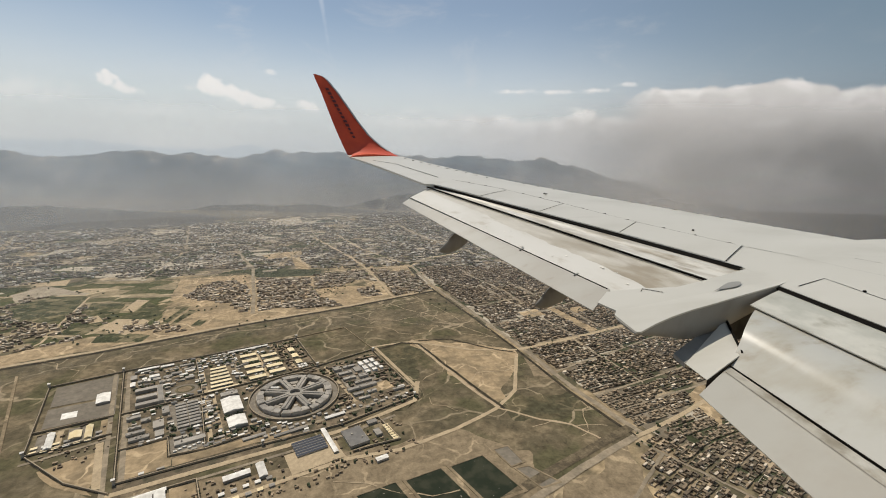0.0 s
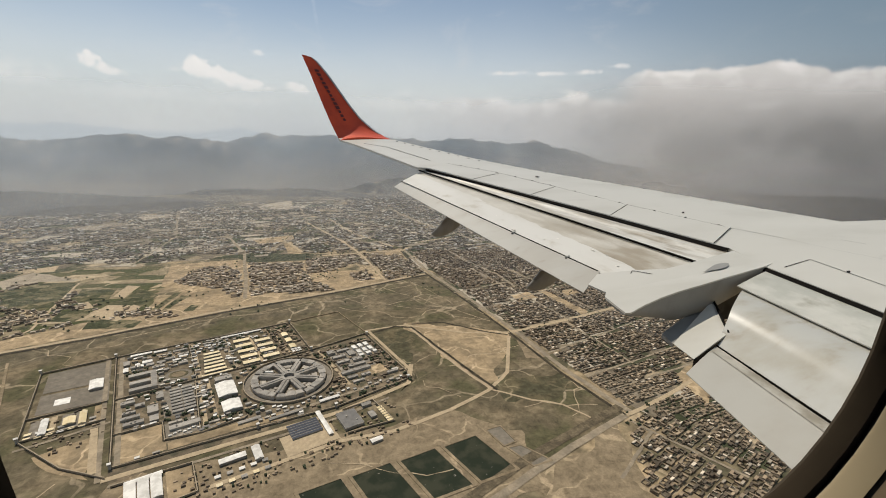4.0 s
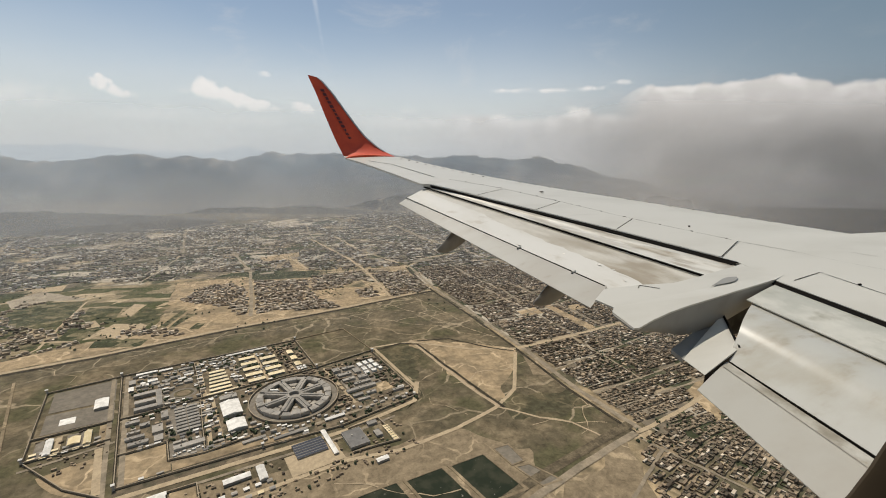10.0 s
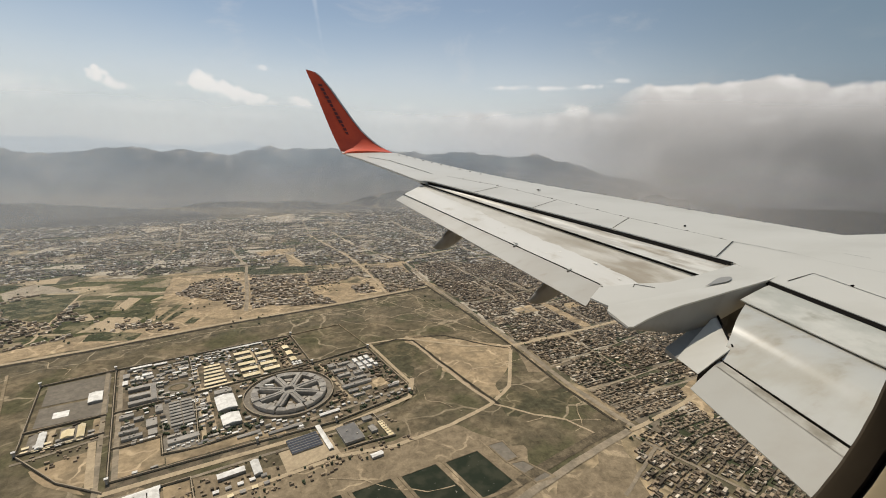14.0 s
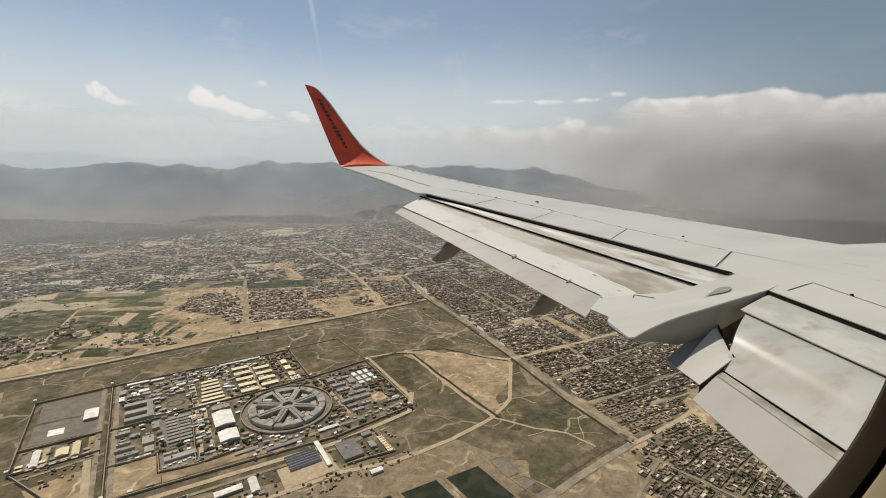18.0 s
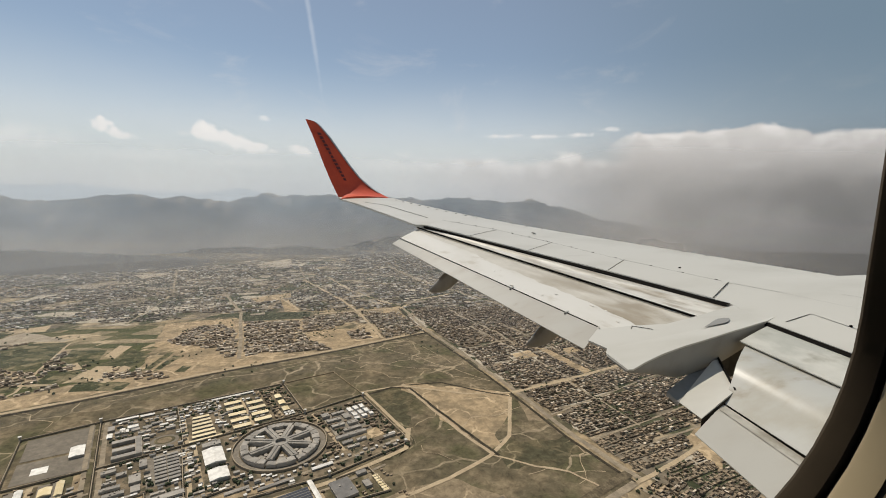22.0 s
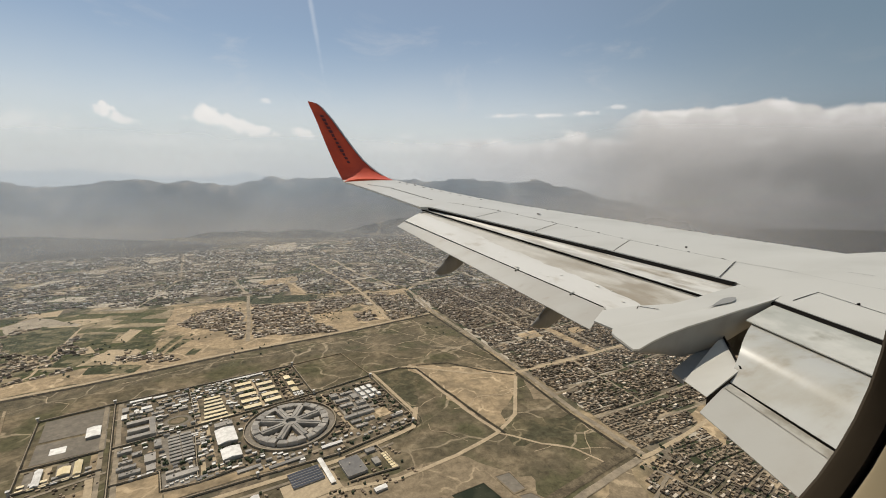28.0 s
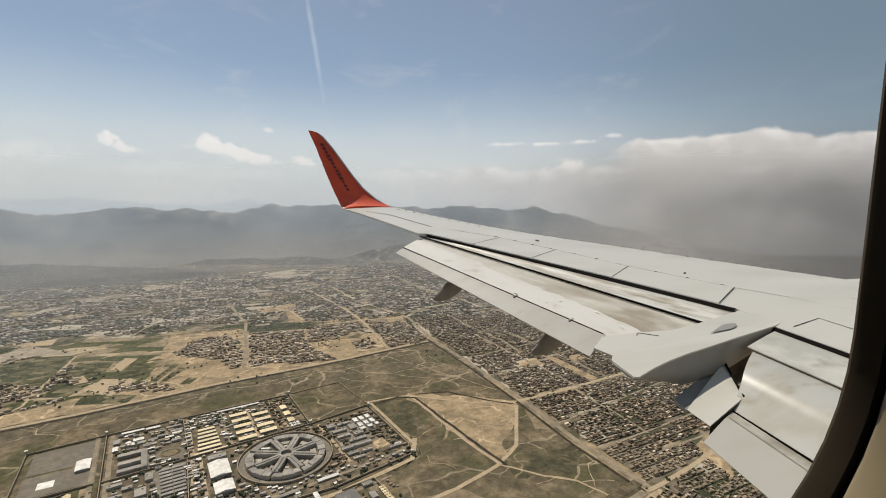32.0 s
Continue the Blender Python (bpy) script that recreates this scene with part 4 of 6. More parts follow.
def build_compound():
    def wall(pts, label):
        # dark flat strip along the wall's line, wider than the wall
        lay("ditch", Heap().strip([C(*p) for p in pts], 6.0, 0.9, 1), "dark_strip", "dark strip at the foot of a wall", "ditch")
        return solo("perimeter_wall", Heap().ridge([C(*p) for p in pts], 1.5, 4.6).mesh("perimeter_wall"), M["wall"], label, "wall", "structure")
    lay("pavement_compound", patch([C(-350, -192), C(272, -180), C(272, 110), C(100, 100), C(100, 312), C(-350, 318)], 0.8, 0.0), "yard", "trodden brown ground inside the walls", "pavement")
    for pts in ([(-497, 20), (-497, 312), (-348, 318), (99, 312)], [(-348, 318), (-348, -152)], [(-497, 20), (-422, -106), (-355, -175)], [(-348, -152), (-100, -172), (62, -188), (258, -168), (272, -140), (272, 120)],
                [(100, 100), (272, 120)], [(99, 312), (100, 100)], [(100, 100), (-345, 92)], [(-182, 300), (-184, 96)], [(-188, 88), (-200, -120)], [(-262, -115), (-200, -128), (-110, -120)], [(-345, -48), (-262, -52), (-262, -118)]):
        wall(pts, "tall tan perimeter wall of the compound")
    for pts in ([(100, 318), (262, 322), (278, 130)],):
        solo("perimeter_wall", Heap().ridge([C(*p) for p in pts], 3, 2.5).mesh("perimeter_wall"), M["bank"], "low earth wall round an empty square", "wall", "structure")
    # lanes
    for pts, w, m_ in (([(-335, 312), (-338, -150)], 10, "road"), ([(-365, 316), (-365, -180)], 9, "road"), ([(-360, -178), (-209, -188), (62, -208), (250, -185), (300, -110)], 12, "track"), ([(-350, -200), (-209, -212), (62, -226), (180, -215)], 7, "road"), ([(285, -140), (288, 130)], 9, "track"), ([(-100, 86), (100, 84)], 7, "road"),
                    ([(-172, 300), (-176, 100)], 9, "track"), ([(-178, 86), (-190, -130)], 9, "track"), ([(-162, 84), (-166, -124)], 7, "track"), ([(-95, 290), (-92, 104)], 9, "road"), ([(-28, 284), (-28, 106)], 6, "track"), ([(34, 296), (46, 108)], 8, "track"),
                    ([(116, 88), (124, -118)], 8, "track"), ([(-190, -138), (-60, -150), (110, -150), (250, -140)], 8, "road"), ([(-500, -6), (-420, 0), (-352, 8)], 7, "road"), ([(-378, 0), (-374, -150)], 13, "track"), ([(-345, 84), (-190, 80)], 6, "road"), ([(-345, 225), (-182, 226)], 6, "road")):
        lay("lane", Heap().strip([C(*p) for p in pts], w, 1.5, 1), m_, "dusty lane between the compound walls", "road")
    # open courts
    for (u, v, w, d), m_, label in (((-298, -100, 76, 92), "sand", "bare sandy court with brown stains"), ((-224, 27, 70, 122), "slab", "pale concrete court round the workshops"), ((-228, -86, 64, 56), "slab", "pale concrete court"), ((-260, 147, 20, 82), "slab", "pale concrete court"),
                                    ((176, 0, 92, 120), "slab", "pale concrete court among grey blocks"), ((212, -82, 46, 42), "sand", "bare sandy corner"), ((-20, -258, 104, 62), "track", "bare sandy yard beside the dark roof"), ((-420, 55, 30, 60), "slab", "pale concrete yard"), ((-372, 60, 18, 60), "sand", "sandy yard in the annex"), ((-478, 55, 14, 66), "slab", "pale strip of concrete yard"), ((-448, 55, 10, 66), "track", "sandy strip of yard")):
        lay("pavement_court", Heap().plate([C(u - w / 2, v - d / 2), C(u + w / 2, v - d / 2), C(u + w / 2, v + d / 2), C(u - w / 2, v + d / 2)], 2.0), m_, label, "pavement")
        if m_ != "slab":
            CLEAR.append((u, v, w / 2, d / 2))
    lay("pavement_strip", Heap().strip([C(-258, -138), C(-110, -146), C(-40, -160)], 24, 1.8, 2), "sand", "sandy strip inside the outer wall", "pavement")
    CLEAR.append((-170, -140, 95, 14))
    lay("ground_sand", patch([C(-470, -40), C(-380, -30), C(-372, -160), C(-420, -130)], 0.9, 0.25, 9), "sand", "bare sandy corner crossed by tracks", "ground")
    # watch towers on the wall
    for u, v in ((-497, 312), (-348, 318), (99, 312), (272, 110), (258, -168), (-348, -152), (-100, -172), (62, -188), (-497, 20), (100, 100)):
        x, y = C(u, v)
        ob = thing("watchtower", "small square concrete watchtower on the wall", "tower", (x, y, 0), "towers along the wall", turn=16)
        part("shaft", Heap().box(0, 0, 4, 4, 9).mesh("shaft"), M["concrete"], ob)
        part("cabin", Heap().box(0, 0, 5.5, 5.5, 3, 9).mesh("cabin"), M["concrete"], ob)
        part("roof", Heap().box(0, 0, 6.5, 6.5, 0.3, 12, roof=1.2).mesh("roof"), M["white_roof"], ob)
    # barracks with ochre roofs, two groups
    for col in range(2):
        for row in range(5 - col):
            gable("barrack", -54 + col * 52, 116 + row * 35 + col * 10, 41, 14, 4.5, 2.0, "concrete", "ochre", "long barrack with a pale ochre metal roof", "ochre barracks")
    for row in range(6):
        gable("barrack", -139 + row * 0.6, 118 + row * 19.5, 50 - row * 2.5, 9, 4.5, 1.8, "concrete", "ochre", "long narrow barrack with an ochre metal roof", "ochre barracks")
    gable("barrack", -137, 101, 70, 5, 3.5, 1.0, "concrete", "ochre", "very long narrow shed with an ochre roof", "ochre barracks")
    for k in range(3):
        gable("barrack", 62, 150 + k * 42, 16, 22, 4, 1.2, "concrete", "ochre", "short barrack beside the wall with an ochre roof", "ochre barracks")
    gable("long_shed", -45, 302, 110, 7, 4, 1.2, "concrete", "white_roof", "very long white-roofed shed along the wall")
    for k in range(6):
        gable("hut", 56 + (k % 3) * 9, 116 + (k // 3) * 12, 6, 7, 3.2, 1, "concrete", "white_roof", "small white-roofed hut inside the walls", "white huts")
    # large sheds
    gable("warehouse", -132, 6, 40, 62, 8, 3.5, "concrete", "white_roof", "large white warehouse with a shallow roof")
    gable("warehouse", -132, -66, 37, 40, 7, 3.0, "concrete", "white_roof", "white warehouse with a curved grey-white roof")
    flat_block(-130, 62, 38, 19, 7, "concrete", "grey_roof", "grey flat-roofed hall beside the warehouse", bits=2)
    # grey halls, workshops and courts west of the wheel
    rng = random.Random(11)
    for col in range(2):
        for row in range(8):
            gable("workshop", -232 + col * 24, -24 + row * 13.6, 21, 6.5, 3.8, 1.2, "concrete", "grey_roof", "grey-roofed workshop in a tight row", "workshops")
    flat_block(-224, -84, 56, 15, 5, "concrete", "grey_roof", "long grey block in a pale court", bits=2)
    flat_block(-240, -64, 24, 8, 4, "concrete", "concrete", "low pale block in a court", bits=1)
    for k in range(7):
        flat_block(-252 + k * 8.5, -106 + (k % 3) * 3, 6, 4, 2.6, "white_roof", "white_roof", "white container parked in a court", name="container", group="white containers")
    # comb-shaped block: three arms on a spine
    x, y = C(-290, 142)
    comb = thing("comb_building", "long grey comb-shaped block with three arms", "building", (x, y, 0), turn=16)
    USED.append((-292, 142, 30, 50))
    for name, mat, grow, h, z in (("wall", "concrete", 0.0, 8.0, 0.0), ("roof", "grey_roof", -1.2, 0.4, 8.0)):
        for dy, w in ((38, 46), (0, 42), (-32, 44)):
            part(name, Heap().box(-8, dy, w + grow, 14 + grow, h, z).mesh(name), M[mat], comb)
        part(name, Heap().box(20 + 0.01, 3, 11.9 + grow, 84 + grow, h + 0.1, z).mesh(name), M[mat], comb)
    gable("long_shed", -293, 303, 47, 8, 4, 1.4, "concrete", "white_roof", "long white-roofed shed along the wall")
    gable("long_shed", -250, 298, 30, 9, 4, 1.4, "concrete", "white_roof", "long white-roofed shed along the wall")
    flat_block(-281, 247, 22, 14, 6, "white_roof", "white_roof", "white flat-roofed block behind the wall", name="white_block", group="white blocks")
    gable("long_shed", -110, -138, 45, 7, 4, 1.4, "concrete", "grey_roof", "long grey-roofed shed by the lane")
    for u, v, w, d, h in [(-322, 60, 26, 12, 6), (-300, 40, 18, 12, 5), (-277, 8, 20, 30, 6), (-318, -2, 34, 10, 5), (-312, -26, 36, 12, 5), (-320, 20, 24, 8, 4), (-276, -28, 16, 22, 5),
                          (-204, 200, 20, 12, 5), (-200, 250, 26, 10, 5), (-205, 276, 34, 9, 5), (-262, 60, 14, 30, 6), (-258, 205, 26, 10, 6), (-232, 240, 22, 9, 5), (-325, 262, 14, 24, 5), (-306, 232, 22, 10, 5)]:
        flat_block(u, v, w, d, h, "concrete", "grey_roof", "grey flat-roofed institutional block", bits=rng.randrange(3))
    for k in range(8):
        u, v = -325 + (k % 8) * 18 + rng.uniform(-5, 5), 232 + (k // 8) * 36 + rng.uniform(-8, 8)
        gable("hall", u, v, rng.uniform(12, 22), rng.uniform(7, 11), 4, 1.3, "concrete", rng.choice(["white_roof", "grey_roof", "grey_roof"]), "small pitched-roof building among courts", "small halls", rng.choice((0, 0, 90)))
    # oval yard
    ox, oy = C(-219, 146)
    for r, m_, z in ((27, "tarmac", 2.2), (20, "grass", 2.4), (14, "bank", 2.6)):
        lay("pavement_oval", Heap().plate([(ox + r * 1.1 * math.cos(2 * math.pi * k / 40), oy + r * 0.9 * math.sin(2 * math.pi * k / 40)) for k in range(40)], z), m_, "oval exercise yard", "pavement")
    # east blocks
    for u, v, w, d in [(206, 50, 12, 20), (224, 52, 12, 20), (242, 54, 12, 20), (208, 22, 12, 20), (226, 24, 12, 20), (244, 26, 12, 20), (206, 0, 14, 12), (228, 2, 14, 12), (248, 4, 10, 12)]:
        flat_block(u, v, w, d, 6, "white_roof", "white_roof", "white flat-roofed block in a new cluster", name="white_block", group="white blocks")
    for u, v, w, d, h in [(150, 20, 36, 12, 6), (150, -10, 34, 11, 6), (188, -14, 26, 14, 6), (138, 52, 20, 18, 7), (172, 50, 34, 10, 6), (186, 24, 18, 26, 6), (176, -40, 46, 9, 5), (162, -66, 78, 11, 6), (142, -92, 26, 10, 5), (176, -96, 24, 9, 5), (148, -114, 30, 8, 4), (240, -118, 30, 8, 5)]:
        flat_block(u, v, w, d, h, "concrete", "grey_roof", "grey flat-roofed block in a dense court", bits=rng.randrange(3))
    gable("hall", 250, -112, 16, 7, 4, 1.2, "concrete", "white_roof", "small white-roofed building by the wall", "small halls")
    for k in range(26):
        u = -90 + k * 13.5
        flat_block(u, -132 - 0.10 * abs(u) + rng.uniform(-10, 10), rng.uniform(6, 12), rng.uniform(5, 8), rng.uniform(3, 4.5), "concrete", rng.choice(["grey_roof", "concrete", "white_roof"]), "small service hut along the inner lane", name="service_hut", group="service huts")
    gable("long_shed", 60, -150, 46, 8, 4, 1.4, "concrete", "white_roof", "long white-roofed shed by the lane")
    gable("long_shed", -40, -158, 70, 7, 4, 1.4, "concrete", "grey_roof", "long grey-roofed shed by the lane")
    # west annex
    lay("pavement_yard", Heap().plate([C(-482, 205), C(-358, 195), C(-358, 306), C(-482, 304)], 2.2), "tarmac", "wide grey gravel yard", "pavement")
    lay("pavement_yard", Heap().plate([C(-484, 112), C(-358, 104), C(-358, 184), C(-484, 196)], 2.2), "tarmac", "grey gravel yard with a pale pad", "pavement")
    lay("pavement_pad", Heap().plate([C(-456, 136), C(-428, 134), C(-428, 160), C(-456, 162)], 2.6), "white_roof", "pale square concrete pad", "pavement")
    gable("warehouse", -383, 186, 26, 44, 6, 2.0, "concrete", "white_roof", "white warehouse in the gravel yard")
    for k in range(3):
        gable("hall", (-462, -421, -399)[k], 50, (12, 20, 12)[k], (56, 26, 48)[k], 5, 3.0, "concrete", "ochre" if k else "white_roof", "hall with a rounded pale yellow roof", "yellow halls")
    for k in range(14):
        gable("hut", -484 + (k % 7) * 17, 40 - (k // 7) * 16 + rng.uniform(-3, 3), 10, 6, 3, 1, "concrete", rng.choice(["white_roof", "grey_roof", "ochre"]), "small pitched-roof hut in the annex", "annex huts")
    wall([(-497, 20), (-360, 22)], "tan wall across the annex")
    wall([(-497, 100), (-360, 96)], "tan wall across the annex")
    # south: walled yards
    lay("pavement_yard", Heap().plate([C(-266, -288), C(-227, -288), C(-227, -218), C(-266, -212)], 2.2), "sand", "big bare sandy loading yard", "pavement")
    for k in range(3):
        gable("warehouse", -318 + k * 19, -246, 16, 56, 6, 2.0, "concrete", "white_roof", "bright white factory hall", "factory halls")
    gable("warehouse", -298, -213, 56, 8, 5, 1.5, "concrete", "white_roof", "long white factory front")
    wall([(-345, -204), (-223, -212), (-223, -292), (-345, -296)], "tan wall round the factory yard")
    gable("warehouse", -160, -242, 46, 13, 6, 2.0, "concrete", "white_roof", "long white shed in a dusty yard")
    gable("warehouse", -118, -250, 14, 40, 6, 2.0, "concrete", "white_roof", "tall white shed in a dusty yard")
    for k in range(10):
        gable("hut", -190 + (k % 5) * 20, -275 - (k // 5) * 22, 9, 6, 3, 1, "concrete", rng.choice(["grey_roof", "white_roof", "ochre"]), "small hut in a dusty yard", "yard huts")
    solar = thing("panel_field", "rows of dark sloping roof panels", "roof", (*C(-20, -224), 0), turn=16)
    for k in range(6):
        part("panel_row", Heap().box(0, -20 + k * 8, 62, 6.4, 0.3, 3.5, roof=1.6).mesh("panel_row"), M["panel"], solar)
    part("base", Heap().box(0, 0, 62, 47, 3.4).mesh("base"), M["concrete"], solar)
    gable("long_shed", 20, -228, 9, 86, 4, 1.2, "concrete", "white_roof", "long pale shed beside a dark yard")
    flat_block(70, -246, 42, 58, 6, "concrete", "dark_roof", "wide hall with a dark flat roof", bits=2)
    wall([(50, -285), (100, -290), (150, -298), (142, -205), (70, -206)], "tan wall round southern yards")
    for k in range(7):
        gable("hut", 143, -240 - k * 8.5, 11, 5, 3, 1, "concrete", "ochre", "small ochre-roofed hut in a neat row", "ochre huts")
    flat_block(122, -215, 22, 12, 5, "concrete", "grey_roof", "grey block in a southern yard")
    flat_block(118, -255, 14, 22, 5, "concrete", "grey_roof", "grey block in a southern yard")
    gable("warehouse", 90, -335, 24, 10, 5, 1.6, "concrete", "white_roof", "white shed beside the track")


def build_ponds():
    for k in range(4):
        x0 = 326 - 92 * k
        y0 = 722 - 14 * k
        pts = [(x0 - 78, y0 - 16), (x0, y0), (x0 + 40, y0 - 112), (x0 - 40, y0 - 124)]
        ob = thing("pond", "dark rectangular settling pond between earth banks", "pond", (0, 0, 0), "settling ponds")
        part("water", Heap().plate([pts[3], pts[2], pts[1], pts[0]], 0.9).mesh("water"), M["pond"], ob)
        part("bank", Heap().ridge(pts + pts[:1], 6, 1.2).mesh("bank"), M["bank"], ob)
    for pts in ([(352, 730), (388, 734), (398, 680), (368, 674)], [(372, 668), (402, 668), (440, 612), (398, 608)]):
        ob = thing("pond", "small shallow drying bed beside the ponds", "pond", (0, 0, 0), "drying beds")
        part("water", Heap().plate([pts[3], pts[2], pts[1], pts[0]], 0.9).mesh("water"), M["tarmac"], ob)
        part("bank", Heap().ridge(pts + pts[:1], 3.5, 1.0).mesh("bank"), M["bank"], ob)


def fill_compound():
    """Small blocks, lean-tos and dark trees that crowd the courts."""
    rng = random.Random(21)
    more, leaves = Heap(), Heap()
    made = 0
    for iu in range(-342, 266, 11):
        for iv in range(-184, 308, 9):
            u, v = iu + rng.uniform(-2.5, 2.5), iv + rng.uniform(-2, 2)
            if math.hypot(u - HUB[0], v - HUB[1]) < 112 or (u > 92 and v > 98) or any(abs(u - a) < w + 3 and abs(v - b) < d + 3 for a, b, w, d in CLEAR) or v < -176 or (u < -60 and v < -156) or abs(u + 336) < 9 or abs(v - 93) < 7 or math.hypot(u + 219, v - 146) < 33:
                continue
            if (u > -110 and v < -120 and rng.random() < 0.45) or any(abs(u - a) < w + 4 and abs(v - b) < d + 3 for a, b, w, d in USED):
                continue
            r = rng.random()
            if r < 0.17:
                for q in range(4):
                    k = rng.uniform(1.2, 2.6)
                    x, y = C(u + rng.uniform(-5, 5), v + rng.uniform(-4, 4))
                    leaves.box(x, y, 2 * k, 1.7 * k, 1.5 * k, rng.uniform(1.0, 2.5), math.cos(q), math.sin(q), roof=0.7 * k)
            elif r < 0.62:
                w, d, h = rng.uniform(5, 14), rng.uniform(3.5, 6.5), rng.uniform(2.8, 6.0)
                if made < 230:
                    made += 1
                    x, y = C(u, v)
                    ob = thing("outbuilding", "small flat-roofed outbuilding in a crowded court", "building", (x, y, 0), "outbuildings", turn=16)
                    part("wall", Heap().box(0, 0, w, d, h).mesh("wall"), M["concrete"], ob)
                    part("roof", Heap().box(0, 0, w + 0.6, d + 0.6, 0.25, h).mesh("roof"), M[rng.choice(["grey_roof", "concrete", "white_roof", "mud", "white_roof", "dark_roof"])], ob)
                else:
                    more.box(*C(u, v), w, d, h, 0, CA, SA)
    for k in range(330):
        u, v = rng.uniform(-345, 175), rng.uniform(-335, -222)
        if any(abs(u - a) < w + 5 and abs(v - b) < d + 4 for a, b, w, d in USED) or any(abs(u - a) < w and abs(v - b) < d for a, b, w, d in CLEAR):
            continue
        if rng.random() < 0.78:
            more.box(*C(u, v), rng.uniform(3, 8), rng.uniform(2.5, 5), rng.uniform(2, 4), 0, CA, SA)
        else:
            q = rng.uniform(1.2, 2.4)
            leaves.box(*C(u, v), 2 * q, 1.7 * q, 1.6 * q, 1.2, CA, SA, roof=0.7 * q)
    for k in range(70):
        u, v = rng.uniform(-492, -362), rng.uniform(-60, 92)
        if any(abs(u - a) < w + 3 and abs(v - b) < d + 3 for a, b, w, d in USED) or u < -497 + max(0, 20 - v) * 0.6:
            continue
        more.box(*C(u, v), rng.uniform(3, 8), rng.uniform(2.5, 5), rng.uniform(2, 4), 0, CA, SA)
    solo("hut_cluster", more.mesh("hut_cluster"), M["mud_far"], "crowd of small huts and parked trucks in the yards", "huts", "stuff")
    solo("yard_trees", leaves.mesh("yard_trees"), M["tree"], "dusty dark trees between the buildings", "trees", "stuff")


build_wheel()
build_compound()
fill_compound()
build_ponds()


# ---- city ----
def inside(p, poly):
    odd = False
    for (x0, y0), (x1, y1) in zip(poly, poly[1:] + poly[:1]):
        if (y0 > p[1]) != (y1 > p[1]) and p[0] < (x1 - x0) * (p[1] - y0) / (y1 - y0) + x0:
            odd = not odd
    return odd


def near_line(p, pts, w):
    for (x0, y0), (x1, y1) in zip(pts, pts[1:]):
        dx, dy = x1 - x0, y1 - y0
        k = min(max(((p[0] - x0) * dx + (p[1] - y0) * dy) / (dx * dx + dy * dy), 0), 1)
        if math.hypot(p[0] - x0 - k * dx, p[1] - y0 - k * dy) < w:
            return True
    return False


MAIN = [(700, 3400), (790, 2805), (1068, 2069), (1214, 1268), (1298, 990), (1204, 714), (1140, 560)]
CROSS = [(613, 1146), (828, 1180), (1214, 1268), (1386, 1290)]
CROSS2 = [(680, 690), (811, 722), (966, 770), (1300, 870)]
AVENUE = [(-386, 2705), (-252, 2244), (-243, 2124), (-211, 1842), (-196, 1639)]
SLANT = [[(48, 2998), (235, 2397), (288, 2132), (314, 1917), (330, 1730)], [(203, 3068), (307, 2623), (425, 2360), (505, 2185)], [(79, 2150), (293, 2168), (505, 2172), (652, 2330), (873, 2424)], [(733, 2179), (765, 1934), (824, 1683), (829, 1536)], [(-91, 2558), (10, 2245)]]
OPEN = [[(885, 1480), (930, 1470), (965, 1225), (925, 1210)], [(760, 1440), (850, 1460), (860, 1400), (770, 1380)], [(927, 803), (1023, 843), (994, 747), (888, 659)],
        [(980, 1440), (1040, 1450), (1050, 1395), (985, 1390)], [(1010, 690), (1100, 720), (1110, 640), (1020, 620)]]


FAR_STREETS = [[(-1900, 2450), (-700, 2560), (300, 2900)], [(-1300, 2000), (-1500, 2700), (-1700, 3300)], [(-700, 2150), (-640, 2700), (-800, 3500)], [(-150, 2260), (60, 2900), (20, 3600)], [(-2300, 3000), (-800, 3080), (380, 3300)]]


SIDE_STREETS = [[(700, 786), (1031, 835), (1240, 880)], [(672, 675), (691, 628), (735, 544), (772, 470)], [(1031, 835), (948, 674), (900, 560)], [(690, 855), (998, 916), (1260, 975)], [(691, 628), (539, 535)], [(660, 995), (742, 1017), (1132, 1130), (1230, 1150)],
                [(590, 1345), (731, 1385), (1107, 1526)], [(560, 1520), (860, 1600), (1110, 1690)], [(860, 1185), (800, 1500), (740, 1800)], [(1000, 1215), (960, 1480), (900, 1780)], [(830, 1175), (850, 1030), (860, 880)]]


def plot_pieces(x, y, c, s, w, d, rng):
    """One walled plot: house block, side room and yard walls. Yields (kind, box arguments)."""
    hw = w * rng.uniform(0.75, 0.98)
    hd = d * rng.uniform(0.26, 0.46)
    side = rng.choice((-1, 1))
    yy = side * (d - hd) / 2
    h = rng.choice((3.4, 3.6, 4.0, 4.2, 6.8)) * rng.uniform(0.9, 1.1)
    yield "house", (x - yy * s, y + yy * c, hw, hd, h, 0, c, s)
    if rng.random() < 0.7:
        rw, rd = w * rng.uniform(0.2, 0.4), d - hd
        xx, y2 = rng.choice((-1, 1)) * (w - rw) / 2, -side * hd / 2
        yield "room", (x + xx * c - y2 * s, y + xx * s + y2 * c, rw, rd, h * 0.8, 0, c, s)
    for xx in (-w / 2, w / 2):
        yield "yard_wall", (x + xx * c, y + xx * s, 0.5, d, 2.6, 0, c, s)
    yield "yard_wall", (x + side * d / 2 * s, y - side * d / 2 * c, w, 0.5, 2.6, 0, c, s)


